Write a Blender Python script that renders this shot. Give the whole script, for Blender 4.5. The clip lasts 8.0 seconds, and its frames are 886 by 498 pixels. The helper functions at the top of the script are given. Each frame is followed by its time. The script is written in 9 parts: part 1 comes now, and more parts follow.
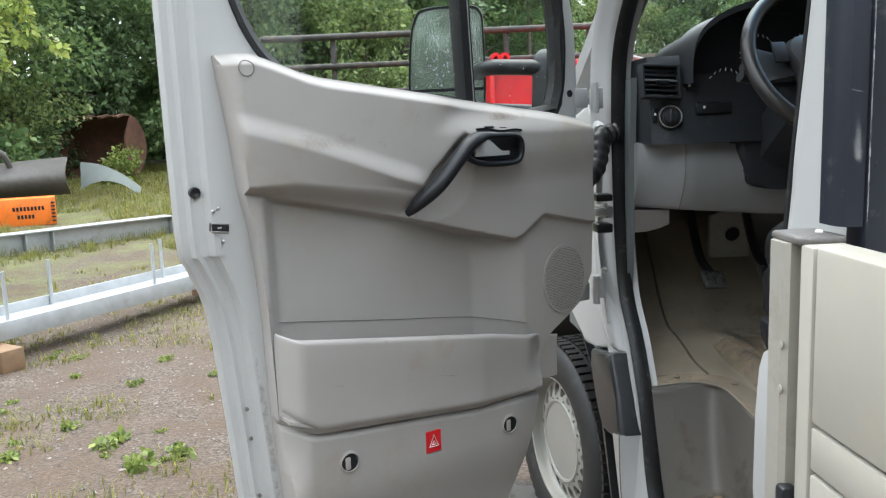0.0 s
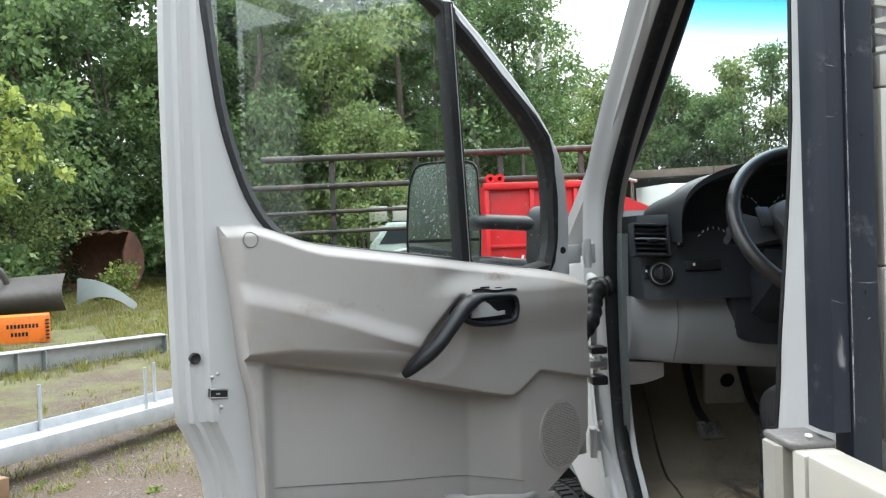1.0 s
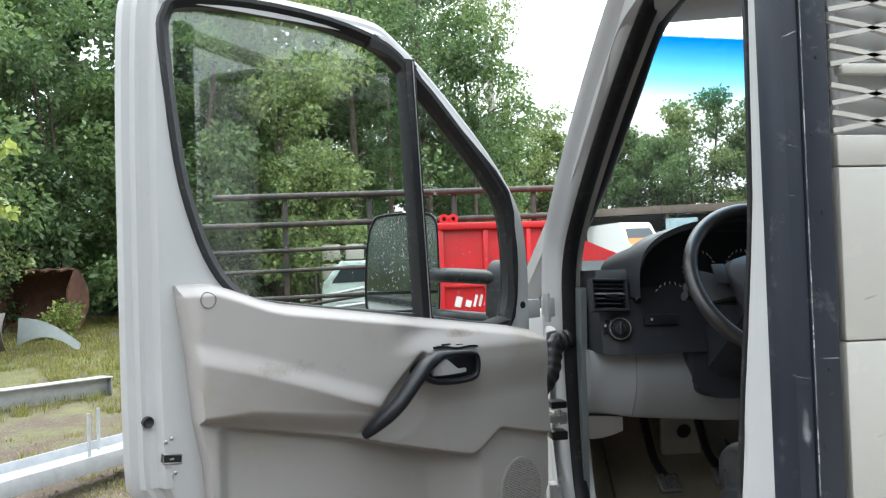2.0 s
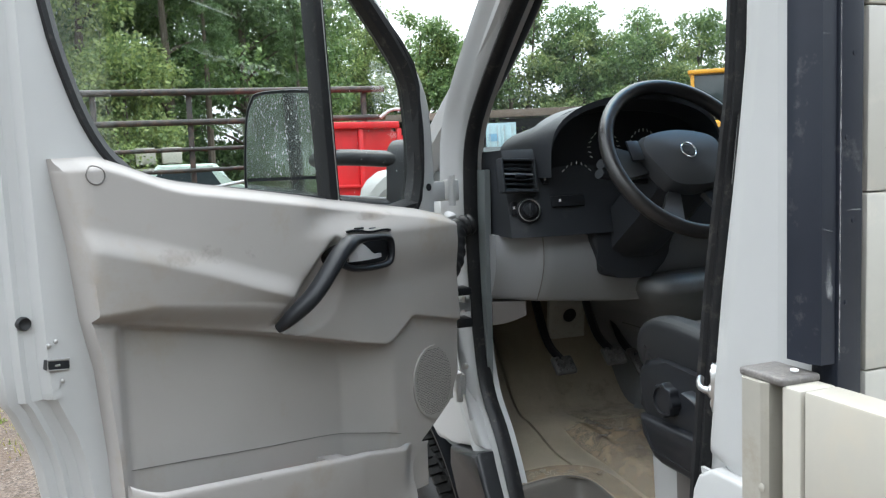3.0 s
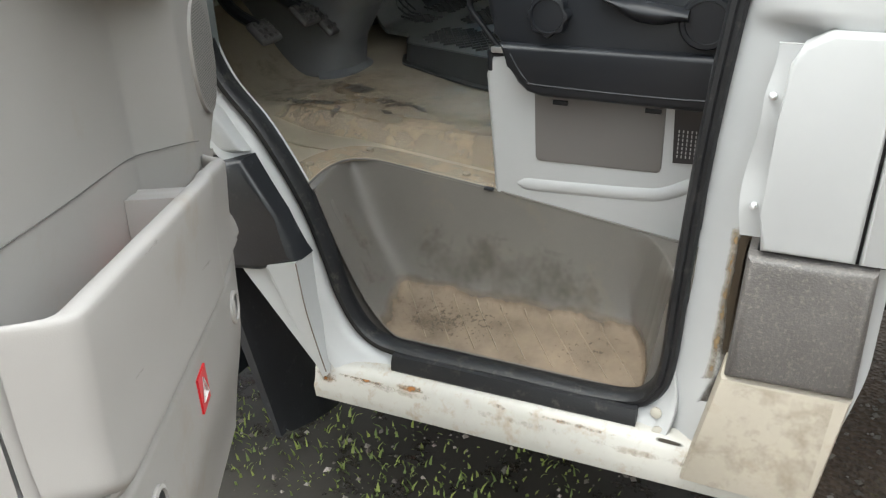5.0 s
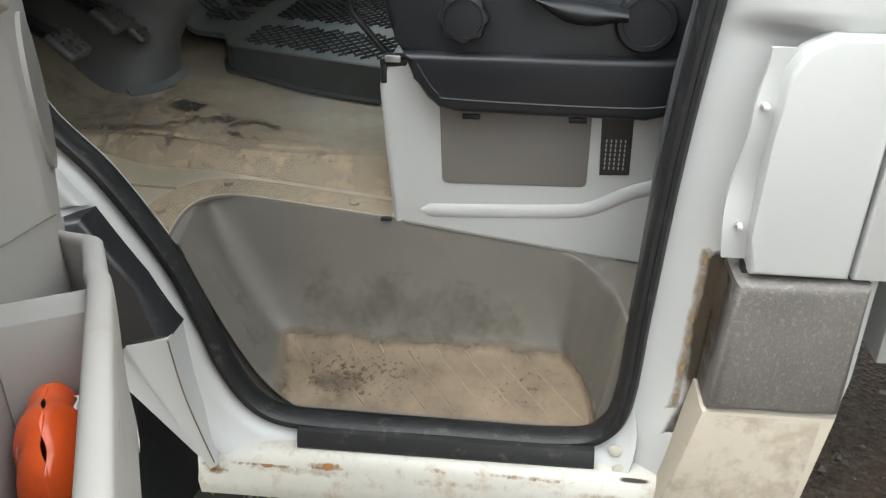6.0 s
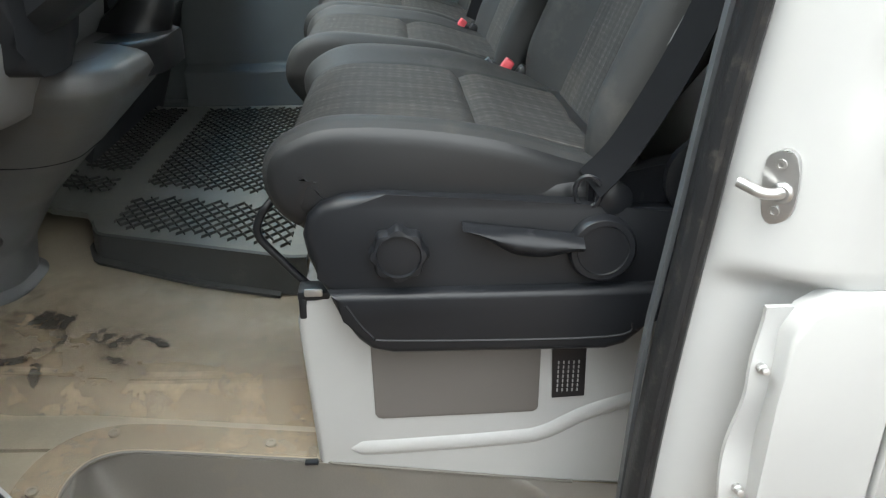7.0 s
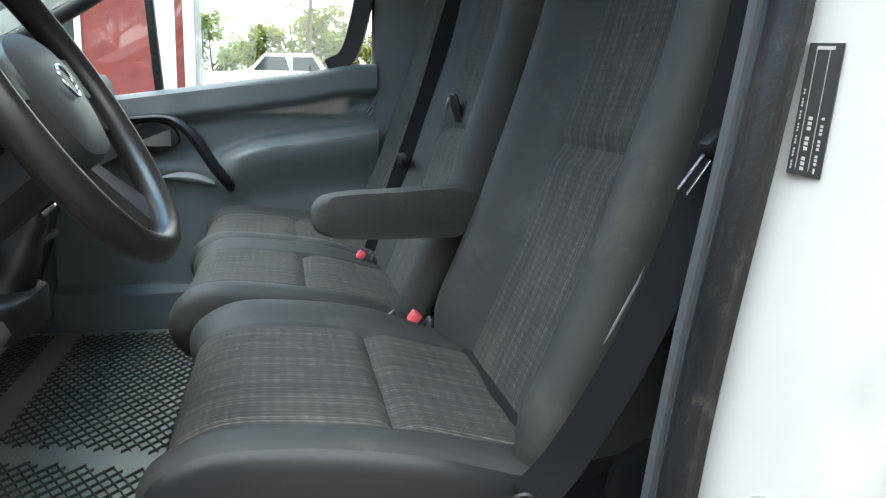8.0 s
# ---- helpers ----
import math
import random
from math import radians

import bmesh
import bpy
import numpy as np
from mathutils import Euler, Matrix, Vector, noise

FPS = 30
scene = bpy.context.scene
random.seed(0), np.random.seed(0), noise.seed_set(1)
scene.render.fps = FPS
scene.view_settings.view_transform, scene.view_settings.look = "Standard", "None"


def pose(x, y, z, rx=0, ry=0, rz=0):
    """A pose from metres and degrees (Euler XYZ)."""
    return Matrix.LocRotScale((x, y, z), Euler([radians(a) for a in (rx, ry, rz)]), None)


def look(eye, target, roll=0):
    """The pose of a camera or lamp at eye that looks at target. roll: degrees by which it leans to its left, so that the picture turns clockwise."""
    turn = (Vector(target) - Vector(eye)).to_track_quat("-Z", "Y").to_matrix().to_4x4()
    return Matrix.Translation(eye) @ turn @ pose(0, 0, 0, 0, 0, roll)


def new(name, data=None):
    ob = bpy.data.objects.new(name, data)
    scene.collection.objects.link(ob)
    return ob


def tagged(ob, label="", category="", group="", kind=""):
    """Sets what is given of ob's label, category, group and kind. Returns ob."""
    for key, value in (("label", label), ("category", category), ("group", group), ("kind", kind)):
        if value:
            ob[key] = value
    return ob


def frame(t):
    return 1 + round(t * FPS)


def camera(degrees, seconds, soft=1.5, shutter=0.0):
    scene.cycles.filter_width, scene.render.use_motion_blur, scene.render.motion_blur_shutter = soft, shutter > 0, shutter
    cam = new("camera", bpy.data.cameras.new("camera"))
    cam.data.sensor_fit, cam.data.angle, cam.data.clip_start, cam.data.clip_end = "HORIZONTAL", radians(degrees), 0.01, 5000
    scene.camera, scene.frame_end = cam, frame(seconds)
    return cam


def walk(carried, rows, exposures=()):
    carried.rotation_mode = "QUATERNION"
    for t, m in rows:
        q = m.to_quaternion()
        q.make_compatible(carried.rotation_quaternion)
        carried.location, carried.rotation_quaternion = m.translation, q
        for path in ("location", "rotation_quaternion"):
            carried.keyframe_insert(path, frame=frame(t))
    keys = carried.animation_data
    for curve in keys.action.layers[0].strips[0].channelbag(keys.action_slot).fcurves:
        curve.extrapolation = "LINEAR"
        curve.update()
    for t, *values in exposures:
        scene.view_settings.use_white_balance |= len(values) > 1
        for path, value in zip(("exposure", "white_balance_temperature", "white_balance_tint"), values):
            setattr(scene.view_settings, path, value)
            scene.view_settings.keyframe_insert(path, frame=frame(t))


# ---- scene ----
cam = camera(57.1, 8.0, soft=1.25)
PATH = [
    (0, (0.128, 0.174, 1.52), (0.268, 2.146, 1.214), -2.2),
    (0.5, (0.136, 0.156, 1.553), (0.276, 2.145, 1.4), -2.3),
    (1, (0.127, 0.153, 1.623), (0.29, 2.146, 1.588), -2.0),
    (1.2, (0.116, 0.155, 1.612), (0.304, 2.145, 1.665), -2.3),
    (2.3, (0.108, 0.175, 1.677), (0.468, 2.142, 1.722), -1.9),
    (2.5, (0.079, 0.214, 1.663), (0.518, 2.165, 1.651), -2.1),
    (3, (-0.042, 0.345, 1.614), (0.652, 2.21, 1.42), -2.3),
    (3.5, (-0.13, 0.516, 1.525), (0.853, 2.207, 1.106), -3.0),
    (4, (-0.213, 0.766, 1.463), (1.045, 2.191, 0.842), -2.8),
    (4.5, (-0.324, 0.996, 1.426), (1.149, 2.1, 0.644), -2.8),
    (4.7, (-0.362, 1.083, 1.419), (1.173, 2.059, 0.589), -2.7),
    (5.8, (-0.236, 1.428, 1.394), (1.49, 1.745, 0.435), -0.6),
    (6, (-0.205, 1.481, 1.403), (1.544, 1.703, 0.459), -0.2),
    (6.5, (-0.107, 1.564, 1.495), (1.676, 1.619, 0.59), -0.7),
    (7, (0.016, 1.586, 1.536), (1.85, 1.479, 0.745), -0.1),
    (7.5, (0.127, 1.578, 1.582), (2.014, 1.308, 0.976), 1.1),
    (8, (0.171, 1.601, 1.635), (2.095, 1.211, 1.249), 1.2),
]
EXPOSURES = [(0.0, 0.76, 6400, 7), (3.0, 0.76, 6350, 7), (4.0, 0.99, 6600, 7), (4.5, 1.11, 6700, 6), (6.0, 1.20, 6800, 6), (7.0, 1.36, 6800, 6), (7.5, 1.40, 6650, 5), (8.0, 1.42, 6450, 5)]
walk(cam, [(t, look(eye, target, roll)) for t, eye, target, roll in PATH], EXPOSURES)

# ---- world and sun: a bright overcast sky ----
world = bpy.data.worlds.new("overcast_sky")
scene.world = world
world.use_nodes = True
wn, wl = world.node_tree.nodes, world.node_tree.links
wn.clear()
sky = wn.new("ShaderNodeTexSky")
sky.sky_type, sky.sun_disc = "NISHITA", False
sky.sun_elevation, sky.sun_rotation = radians(70), radians(350)
sky.air_density, sky.dust_density = 1.0, 3.0
tex = wn.new("ShaderNodeTexCoord")
cloud = wn.new("ShaderNodeTexNoise")
cloud.inputs["Scale"].default_value, cloud.inputs["Detail"].default_value = 2.2, 6.0
cramp = wn.new("ShaderNodeValToRGB")
cramp.color_ramp.elements[0].position, cramp.color_ramp.elements[0].color = 0.3, (6.2, 6.7, 7.3, 1)
cramp.color_ramp.elements[1].position, cramp.color_ramp.elements[1].color = 0.75, (9.6, 9.8, 10.0, 1)
wmix = wn.new("ShaderNodeMix")
wmix.data_type, wmix.inputs[0].default_value = "RGBA", 0.86
wbg, wout = wn.new("ShaderNodeBackground"), wn.new("ShaderNodeOutputWorld")
wbg.inputs["Strength"].default_value = 0.16
wl.new(tex.outputs["Generated"], cloud.inputs["Vector"])
wl.new(cloud.outputs["Fac"], cramp.inputs["Fac"])
wl.new(sky.outputs["Color"], wmix.inputs[6])
wl.new(cramp.outputs["Color"], wmix.inputs[7])
up = wn.new("ShaderNodeSeparateXYZ")
lift = wn.new("ShaderNodeMapRange")
lift.inputs["From Min"].default_value, lift.inputs["From Max"].default_value = 0.0, 1.0
lift.inputs["To Min"].default_value, lift.inputs["To Max"].default_value = 0.80, 2.55
wl.new(tex.outputs["Generated"], up.inputs[0])
wl.new(up.outputs["Z"], lift.inputs["Value"])
dome = wn.new("ShaderNodeVectorMath")
dome.operation = "SCALE"
wl.new(wmix.outputs[2], dome.inputs[0])
wl.new(lift.outputs[0], dome.inputs["Scale"])
wl.new(dome.outputs["Vector"], wbg.inputs["Color"])
wl.new(wbg.outputs[0], wout.inputs["Surface"])
sun = new("sun", bpy.data.lights.new("sun", "SUN"))
sun.data.energy, sun.data.angle, sun.data.color = 1.3, radians(45), (1.0, 0.985, 0.95)
sun.matrix_world = look((-2, 11, 30), (0, 0, 0))


# ---- materials ----
def mat(name, col, rough=0.5, metal=0.0, var=0.12, scale=6.0, bump=0.1, bscale=150.0, dirt=None, coat=0.0, grain=0.25, spec=0.5, dist=0.002):
    """Principled paint, plastic, rubber, stone: two scales of colour variation, fine relief, and dirt = (colour, amount, scale)."""
    m = bpy.data.materials.new(name)
    m.use_nodes = True
    n, l = m.node_tree.nodes, m.node_tree.links
    b = n["Principled BSDF"]
    b.inputs["Metallic"].default_value = metal
    b.inputs["Coat Weight"].default_value, b.inputs["Coat Roughness"].default_value = coat, 0.12
    b.inputs["Specular IOR Level"].default_value = spec
    tc = n.new("ShaderNodeTexCoord")
    big, small = n.new("ShaderNodeTexNoise"), n.new("ShaderNodeTexNoise")
    for node, sc, det in ((big, scale, 5.0), (small, bscale, 3.0)):
        node.inputs["Scale"].default_value, node.inputs["Detail"].default_value = sc, det
        l.new(tc.outputs["Object"], node.inputs["Vector"])
    add = n.new("ShaderNodeMath")
    add.operation = "MULTIPLY_ADD"
    l.new(small.outputs["Fac"], add.inputs[0])
    add.inputs[1].default_value = grain
    l.new(big.outputs["Fac"], add.inputs[2])
    rng = n.new("ShaderNodeMapRange")
    rng.inputs["From Min"].default_value, rng.inputs["From Max"].default_value = 0.35, 0.65 + grain
    rng.inputs["To Min"].default_value, rng.inputs["To Max"].default_value = 1 - var, 1 + var
    l.new(add.outputs[0], rng.inputs["Value"])
    mul = n.new("ShaderNodeMix")
    mul.data_type, mul.blend_type, mul.inputs[0].default_value = "RGBA", "MULTIPLY", 1.0
    mul.inputs[6].default_value = (*col, 1)
    l.new(rng.outputs[0], mul.inputs[7])
    colour = mul.outputs[2]
    rr = n.new("ShaderNodeMapRange")
    rr.inputs["To Min"].default_value, rr.inputs["To Max"].default_value = max(0.02, rough - 0.08), min(1, rough + 0.08)
    l.new(big.outputs["Fac"], rr.inputs["Value"])
    l.new(rr.outputs[0], b.inputs["Roughness"])
    if dirt:
        dcol, amount, dscale = dirt
        dn = n.new("ShaderNodeTexNoise")
        dn.inputs["Scale"].default_value, dn.inputs["Detail"].default_value, dn.inputs["Roughness"].default_value = dscale, 9.0, 0.68
        l.new(tc.outputs["Object"], dn.inputs["Vector"])
        dr = n.new("ShaderNodeMapRange")
        dr.inputs["From Min"].default_value, dr.inputs["From Max"].default_value = 0.62 - 0.35 * amount, 0.8 - 0.2 * amount
        dr.inputs["To Max"].default_value = 0.85
        l.new(dn.outputs["Fac"], dr.inputs["Value"])
        dm = n.new("ShaderNodeMix")
        dm.data_type = "RGBA"
        l.new(dr.outputs[0], dm.inputs[0])
        l.new(colour, dm.inputs[6])
        dm.inputs[7].default_value = (*dcol, 1)
        colour = dm.outputs[2]
    l.new(colour, b.inputs["Base Color"])
    if bump:
        bn = n.new("ShaderNodeBump")
        bn.inputs["Strength"].default_value, bn.inputs["Distance"].default_value = bump, dist
        l.new(small.outputs["Fac"], bn.inputs["Height"])
        l.new(bn.outputs[0], b.inputs["Normal"])
    return m


def glass(name, tint, rough=0.0):
    m = bpy.data.materials.new(name)
    m.use_nodes = True
    n, l = m.node_tree.nodes, m.node_tree.links
    b = n["Principled BSDF"]
    n.remove(b)
    clear, gloss, fre, mix = n.new("ShaderNodeBsdfTransparent"), n.new("ShaderNodeBsdfGlossy"), n.new("ShaderNodeLayerWeight"), n.new("ShaderNodeMixShader")
    clear.inputs[0].default_value = (*tint, 1)
    gloss.inputs["Roughness"].default_value = rough
    fre.inputs["Blend"].default_value = 0.5
    pw = n.new("ShaderNodeMath")
    pw.operation, pw.inputs[1].default_value = "POWER", 5.0
    sc = n.new("ShaderNodeMath")
    sc.operation, sc.inputs[1].default_value, sc.inputs[2].default_value = "MULTIPLY_ADD", 0.75, 0.06
    l.new(fre.outputs["Facing"], pw.inputs[0])
    l.new(pw.outputs[0], sc.inputs[0])
    l.new(sc.outputs[0], mix.inputs[0])
    l.new(clear.outputs[0], mix.inputs[1])
    l.new(gloss.outputs[0], mix.inputs[2])
    l.new(mix.outputs[0], n["Material Output"].inputs[0])
    return m


WHITE = mat("white_paint", (0.405, 0.41, 0.41), 0.40, var=0.04, scale=3, bump=0.03, bscale=40, coat=0.05)
WHITE_DIRTY = mat("white_paint_dirty", (0.37, 0.36, 0.33), 0.42, var=0.12, scale=5, bump=0.06, bscale=60, dirt=((0.25, 0.19, 0.12), 0.26, 34), coat=0.15)
BEIGE = mat("beige_lacquer", (0.365, 0.347, 0.305), 0.4, var=0.06, scale=4, bump=0.04, bscale=60, dirt=((0.40, 0.36, 0.29), 0.25, 8))
HEAD = mat("cream_lacquer", (0.375, 0.365, 0.335), 0.36, var=0.05, scale=3, bump=0.03, bscale=50, dirt=((0.5, 0.46, 0.4), 0.15, 7))
ALU = mat("weathered_aluminium", (0.40, 0.385, 0.34), 0.42, metal=0.35, var=0.1, scale=7, bump=0.05, bscale=80, dirt=((0.3, 0.26, 0.2), 0.25, 14))
TRIM = mat("grey_door_plastic", (0.330, 0.313, 0.299), 0.70, spec=0.32, var=0.06, scale=3, bump=0.16, bscale=900, grain=0.1, dist=0.0006, dirt=((0.30, 0.255, 0.20), 0.16, 5))
TRIM2 = mat("grey_knee_plastic", (0.235, 0.24, 0.25), 0.55, var=0.05, scale=3, bump=0.15, bscale=900, grain=0.1, dist=0.0006)
DASH = mat("anthracite_plastic", (0.024, 0.0265, 0.031), 0.5, spec=0.2, var=0.1, scale=4, bump=0.2, bscale=900, grain=0.1, dist=0.0006, dirt=((0.075, 0.075, 0.07), 0.1, 7))
DARK = mat("black_plastic", (0.0125, 0.0138, 0.0168), 0.36, spec=0.32, var=0.1, scale=5, bump=0.12, bscale=700, grain=0.1, dist=0.0006)
RUBBER = mat("black_rubber", (0.014, 0.0145, 0.016), 0.42, var=0.2, scale=9, bump=0.25, bscale=260, spec=0.30, dirt=((0.085, 0.078, 0.070), 0.17, 46))
TYRE = mat("tyre_rubber", (0.012, 0.012, 0.0125), 0.6, var=0.2, scale=10, bump=0.2, bscale=200, dirt=((0.05, 0.043, 0.035), 0.2, 25))
SCUFF = mat("scuffed_black_plastic", (0.105, 0.098, 0.094), 0.45, var=0.22, scale=12, bump=0.5, bscale=330, dirt=((0.215, 0.195, 0.17), 0.30, 170))
ENDPAINT = mat("dusty_cream_paint", (0.385, 0.345, 0.285), 0.55, var=0.10, scale=6, bump=0.05, bscale=120, dirt=((0.30, 0.245, 0.175), 0.16, 12))
ARCH = mat("black_arch_plastic", (0.018, 0.0195, 0.023), 0.38, var=0.25, scale=8, bump=0.2, bscale=250, dirt=((0.075, 0.076, 0.078), 0.10, 45))
POST = mat("black_steel_post", (0.017, 0.020, 0.029), 0.34, spec=0.2, var=0.15, scale=5, bump=0.06, bscale=50, dirt=((0.12, 0.12, 0.125), 0.12, 18))
FLOOR = mat("worn_olive_vinyl", (0.295, 0.255, 0.193), 0.58, var=0.16, scale=7, bump=0.18, bscale=240, dirt=((0.36, 0.305, 0.225), 0.36, 13))
TRAY = mat("grey_step_plastic", (0.122, 0.113, 0.101), 0.52, var=0.12, scale=6, bump=0.2, bscale=350, dirt=((0.16, 0.135, 0.10), 0.16, 7), dist=0.001)
TREAD = mat("muddy_step_plastic", (0.205, 0.158, 0.112), 0.7, var=0.2, scale=9, bump=0.35, bscale=260, dirt=((0.15, 0.125, 0.095), 0.28, 12))
MAT_R = mat("rubber_mat_rubber", (0.155, 0.160, 0.150), 0.36, var=0.15, scale=6, bump=0.12, bscale=200, dirt=((0.22, 0.21, 0.175), 0.38, 10))
# The mat's upright edge: same rubber, its shade put into a darker colour.
MAT_EDGE = mat("shaded_mat_rubber", (0.052, 0.054, 0.053), 0.42, var=0.15, scale=6, bump=0.1, bscale=200, dirt=((0.10, 0.095, 0.08), 0.18, 12))
LEATHER = mat("worn_wheel_leather", (0.017, 0.016, 0.016), 0.33, var=0.15, scale=8, bump=0.12, bscale=500, dist=0.0006)
HUB = mat("satin_hub_plastic", (0.030, 0.032, 0.035), 0.40, var=0.08, scale=5, bump=0.12, bscale=900, dist=0.0005)
MAT_RIB = mat("dark_rib_rubber", (0.034, 0.036, 0.034), 0.5, var=0.15, scale=6, bump=0.1, bscale=200, dirt=((0.12, 0.115, 0.10), 0.30, 14))
STEEL = mat("zinc_steel", (0.52, 0.52, 0.52), 0.3, metal=0.9, var=0.1, scale=20, bump=0.05, bscale=200)
CHROME = mat("chrome", (0.75, 0.75, 0.76), 0.12, metal=1.0, var=0.02, bump=0)
GALV = mat("galvanised_steel", (0.42, 0.445, 0.46), 0.45, metal=0.45, var=0.14, scale=12, bump=0.04, bscale=90, dirt=((0.33, 0.32, 0.29), 0.2, 5))
RUST = mat("rusty_steel", (0.105, 0.046, 0.028), 0.8, var=0.3, scale=4, bump=0.4, bscale=70, dirt=((0.04, 0.022, 0.017), 0.5, 6), dist=0.006)
RUSTSPOT = mat("rust_bloom", (0.26, 0.12, 0.04), 0.9, var=0.35, scale=40, bump=0.3, bscale=200, dirt=((0.09, 0.05, 0.03), 0.5, 60))
RACK = mat("dark_painted_pipe", (0.03, 0.028, 0.027), 0.6, var=0.3, scale=6, bump=0.15, bscale=80, dirt=((0.12, 0.07, 0.05), 0.4, 5))
RED = mat("red_skip_paint", (0.62, 0.012, 0.018), 0.42, var=0.12, scale=3, bump=0.05, bscale=40, dirt=((0.40, 0.03, 0.03), 0.35, 4))
REDHOUSE = mat("red_wood_paint", (0.24, 0.055, 0.05), 0.75, var=0.15, scale=5, bump=0.15, bscale=60)
WOOD = mat("weathered_wood", (0.20, 0.125, 0.07), 0.75, var=0.25, scale=14, bump=0.3, bscale=80)
ROOFWOOD = mat("brown_fascia_wood", (0.13, 0.10, 0.08), 0.8, var=0.25, scale=5, bump=0.2, bscale=40)
ORANGE = mat("orange_paint", (0.75, 0.17, 0.015), 0.5, var=0.12, scale=4, bump=0.05, bscale=60, dirt=((0.25, 0.09, 0.03), 0.3, 7))
YELLOW = mat("yellow_paint", (0.68, 0.33, 0.02), 0.45, var=0.1, scale=3, bump=0.04, bscale=50)
BLUEBOX = mat("pale_blue_container_paint", (0.36, 0.50, 0.56), 0.5, var=0.12, scale=2, bump=0.05, bscale=50, dirt=((0.3, 0.2, 0.14), 0.2, 4))
# Near-black boards and roofing, with the shed's inner shade put into the colour.
SHADE = mat("dark_boards_shed_shade", (0.06, 0.055, 0.05), 0.9, var=0.2, scale=4, bump=0.2, bscale=50)
SCRAP = mat("pale_green_scrap_paint", (0.42, 0.53, 0.48), 0.45, var=0.15, scale=3, bump=0.05, dirt=((0.2, 0.18, 0.14), 0.35, 5))
CARWHITE = mat("white_car_paint", (0.8, 0.8, 0.8), 0.2, var=0.03, bump=0, coat=0.5)
STICK_RED = mat("red_sticker", (0.62, 0.012, 0.02), 0.35, var=0.05, bump=0)
STICK_WHITE = mat("white_print", (0.8, 0.8, 0.8), 0.4, var=0.05, bump=0)
STICK_BLACK = mat("black_sticker", (0.012, 0.012, 0.014), 0.35, var=0.05, bump=0)
FLAP = mat("grey_flap_plastic", (0.135, 0.125, 0.118), 0.55, var=0.05, scale=4, bump=0.15, bscale=800, grain=0.1, dist=0.0006)
PRINT_GREY = mat("faded_white_print", (0.33, 0.33, 0.33), 0.5, var=0.1, bump=0)
PINK = mat("red_buckle_plastic", (0.75, 0.10, 0.12), 0.4, var=0.05, bump=0)
BELT = mat("seat_belt_webbing", (0.009, 0.0095, 0.011), 0.7, var=0.1, scale=30, bump=0.3, bscale=900, dist=0.0006, spec=0.1)
BAG = mat("glossy_orange_wrapper", (0.75, 0.10, 0.02), 0.25, var=0.15, scale=20, bump=0.25, bscale=60, dist=0.003)
SKIN_V = mat("black_side_vinyl", (0.0155, 0.0165, 0.0185), 0.36, spec=0.42, var=0.12, scale=6, bump=0.1, bscale=500, dist=0.0008)
BARK = mat("grey_brown_bark", (0.10, 0.082, 0.065), 0.9, var=0.3, scale=9, bump=0.5, bscale=40, dist=0.02)
BIRCH = mat("birch_bark", (0.5, 0.48, 0.45), 0.8, var=0.3, scale=5, bump=0.3, bscale=20, dirt=((0.04, 0.04, 0.04), 0.4, 6), dist=0.01)
CHARCOAL = mat("charcoal_trim_plastic", (0.122, 0.137, 0.140), 0.5, var=0.1, scale=4, bump=0.2, bscale=900, grain=0.1, dist=0.0006)
FOOTWELL = mat("dark_footwell_plastic", (0.066, 0.072, 0.078), 0.5, spec=0.4, var=0.12, scale=4, bump=0.2, bscale=700, dist=0.0006)
HEADLINE = mat("light_headlining", (0.72, 0.72, 0.70), 0.9, var=0.05, bump=0.15, bscale=600)
GLASS = glass("clear_glass", (0.955, 0.975, 0.965))
SCREENGLASS = glass("sunband_glass", (0.955, 0.975, 0.965))
sgn, sgl = SCREENGLASS.node_tree.nodes, SCREENGLASS.node_tree.links
band_at, band_z, band = sgn.new("ShaderNodeTexCoord"), sgn.new("ShaderNodeSeparateXYZ"), sgn.new("ShaderNodeValToRGB")
band_h = sgn.new("ShaderNodeMapRange")
band_h.inputs["From Min"].default_value, band_h.inputs["From Max"].default_value = 2.03, 2.145
band.color_ramp.elements[0].color, band.color_ramp.elements[1].color = (0.955, 0.975, 0.965, 1), (0.05, 0.38, 0.72, 1)
mid_stop = band.color_ramp.elements.new(0.45)
mid_stop.color = (0.45, 0.78, 0.93, 1)
sgl.new(band_at.outputs["Object"], band_z.inputs[0])
sgl.new(band_z.outputs["Z"], band_h.inputs["Value"])
sgl.new(band_h.outputs[0], band.inputs[0])
sgl.new(band.outputs[0], [k for k in sgn if k.bl_idname == "ShaderNodeBsdfTransparent"][0].inputs[0])
FARGLASS = mat("dark_window_glass", (0.03, 0.04, 0.045), 0.08, var=0.05, bump=0)
MIRROR = mat("mirror_silver", (0.72, 0.78, 0.75), 0.03, metal=1.0, var=0.0, bump=0)


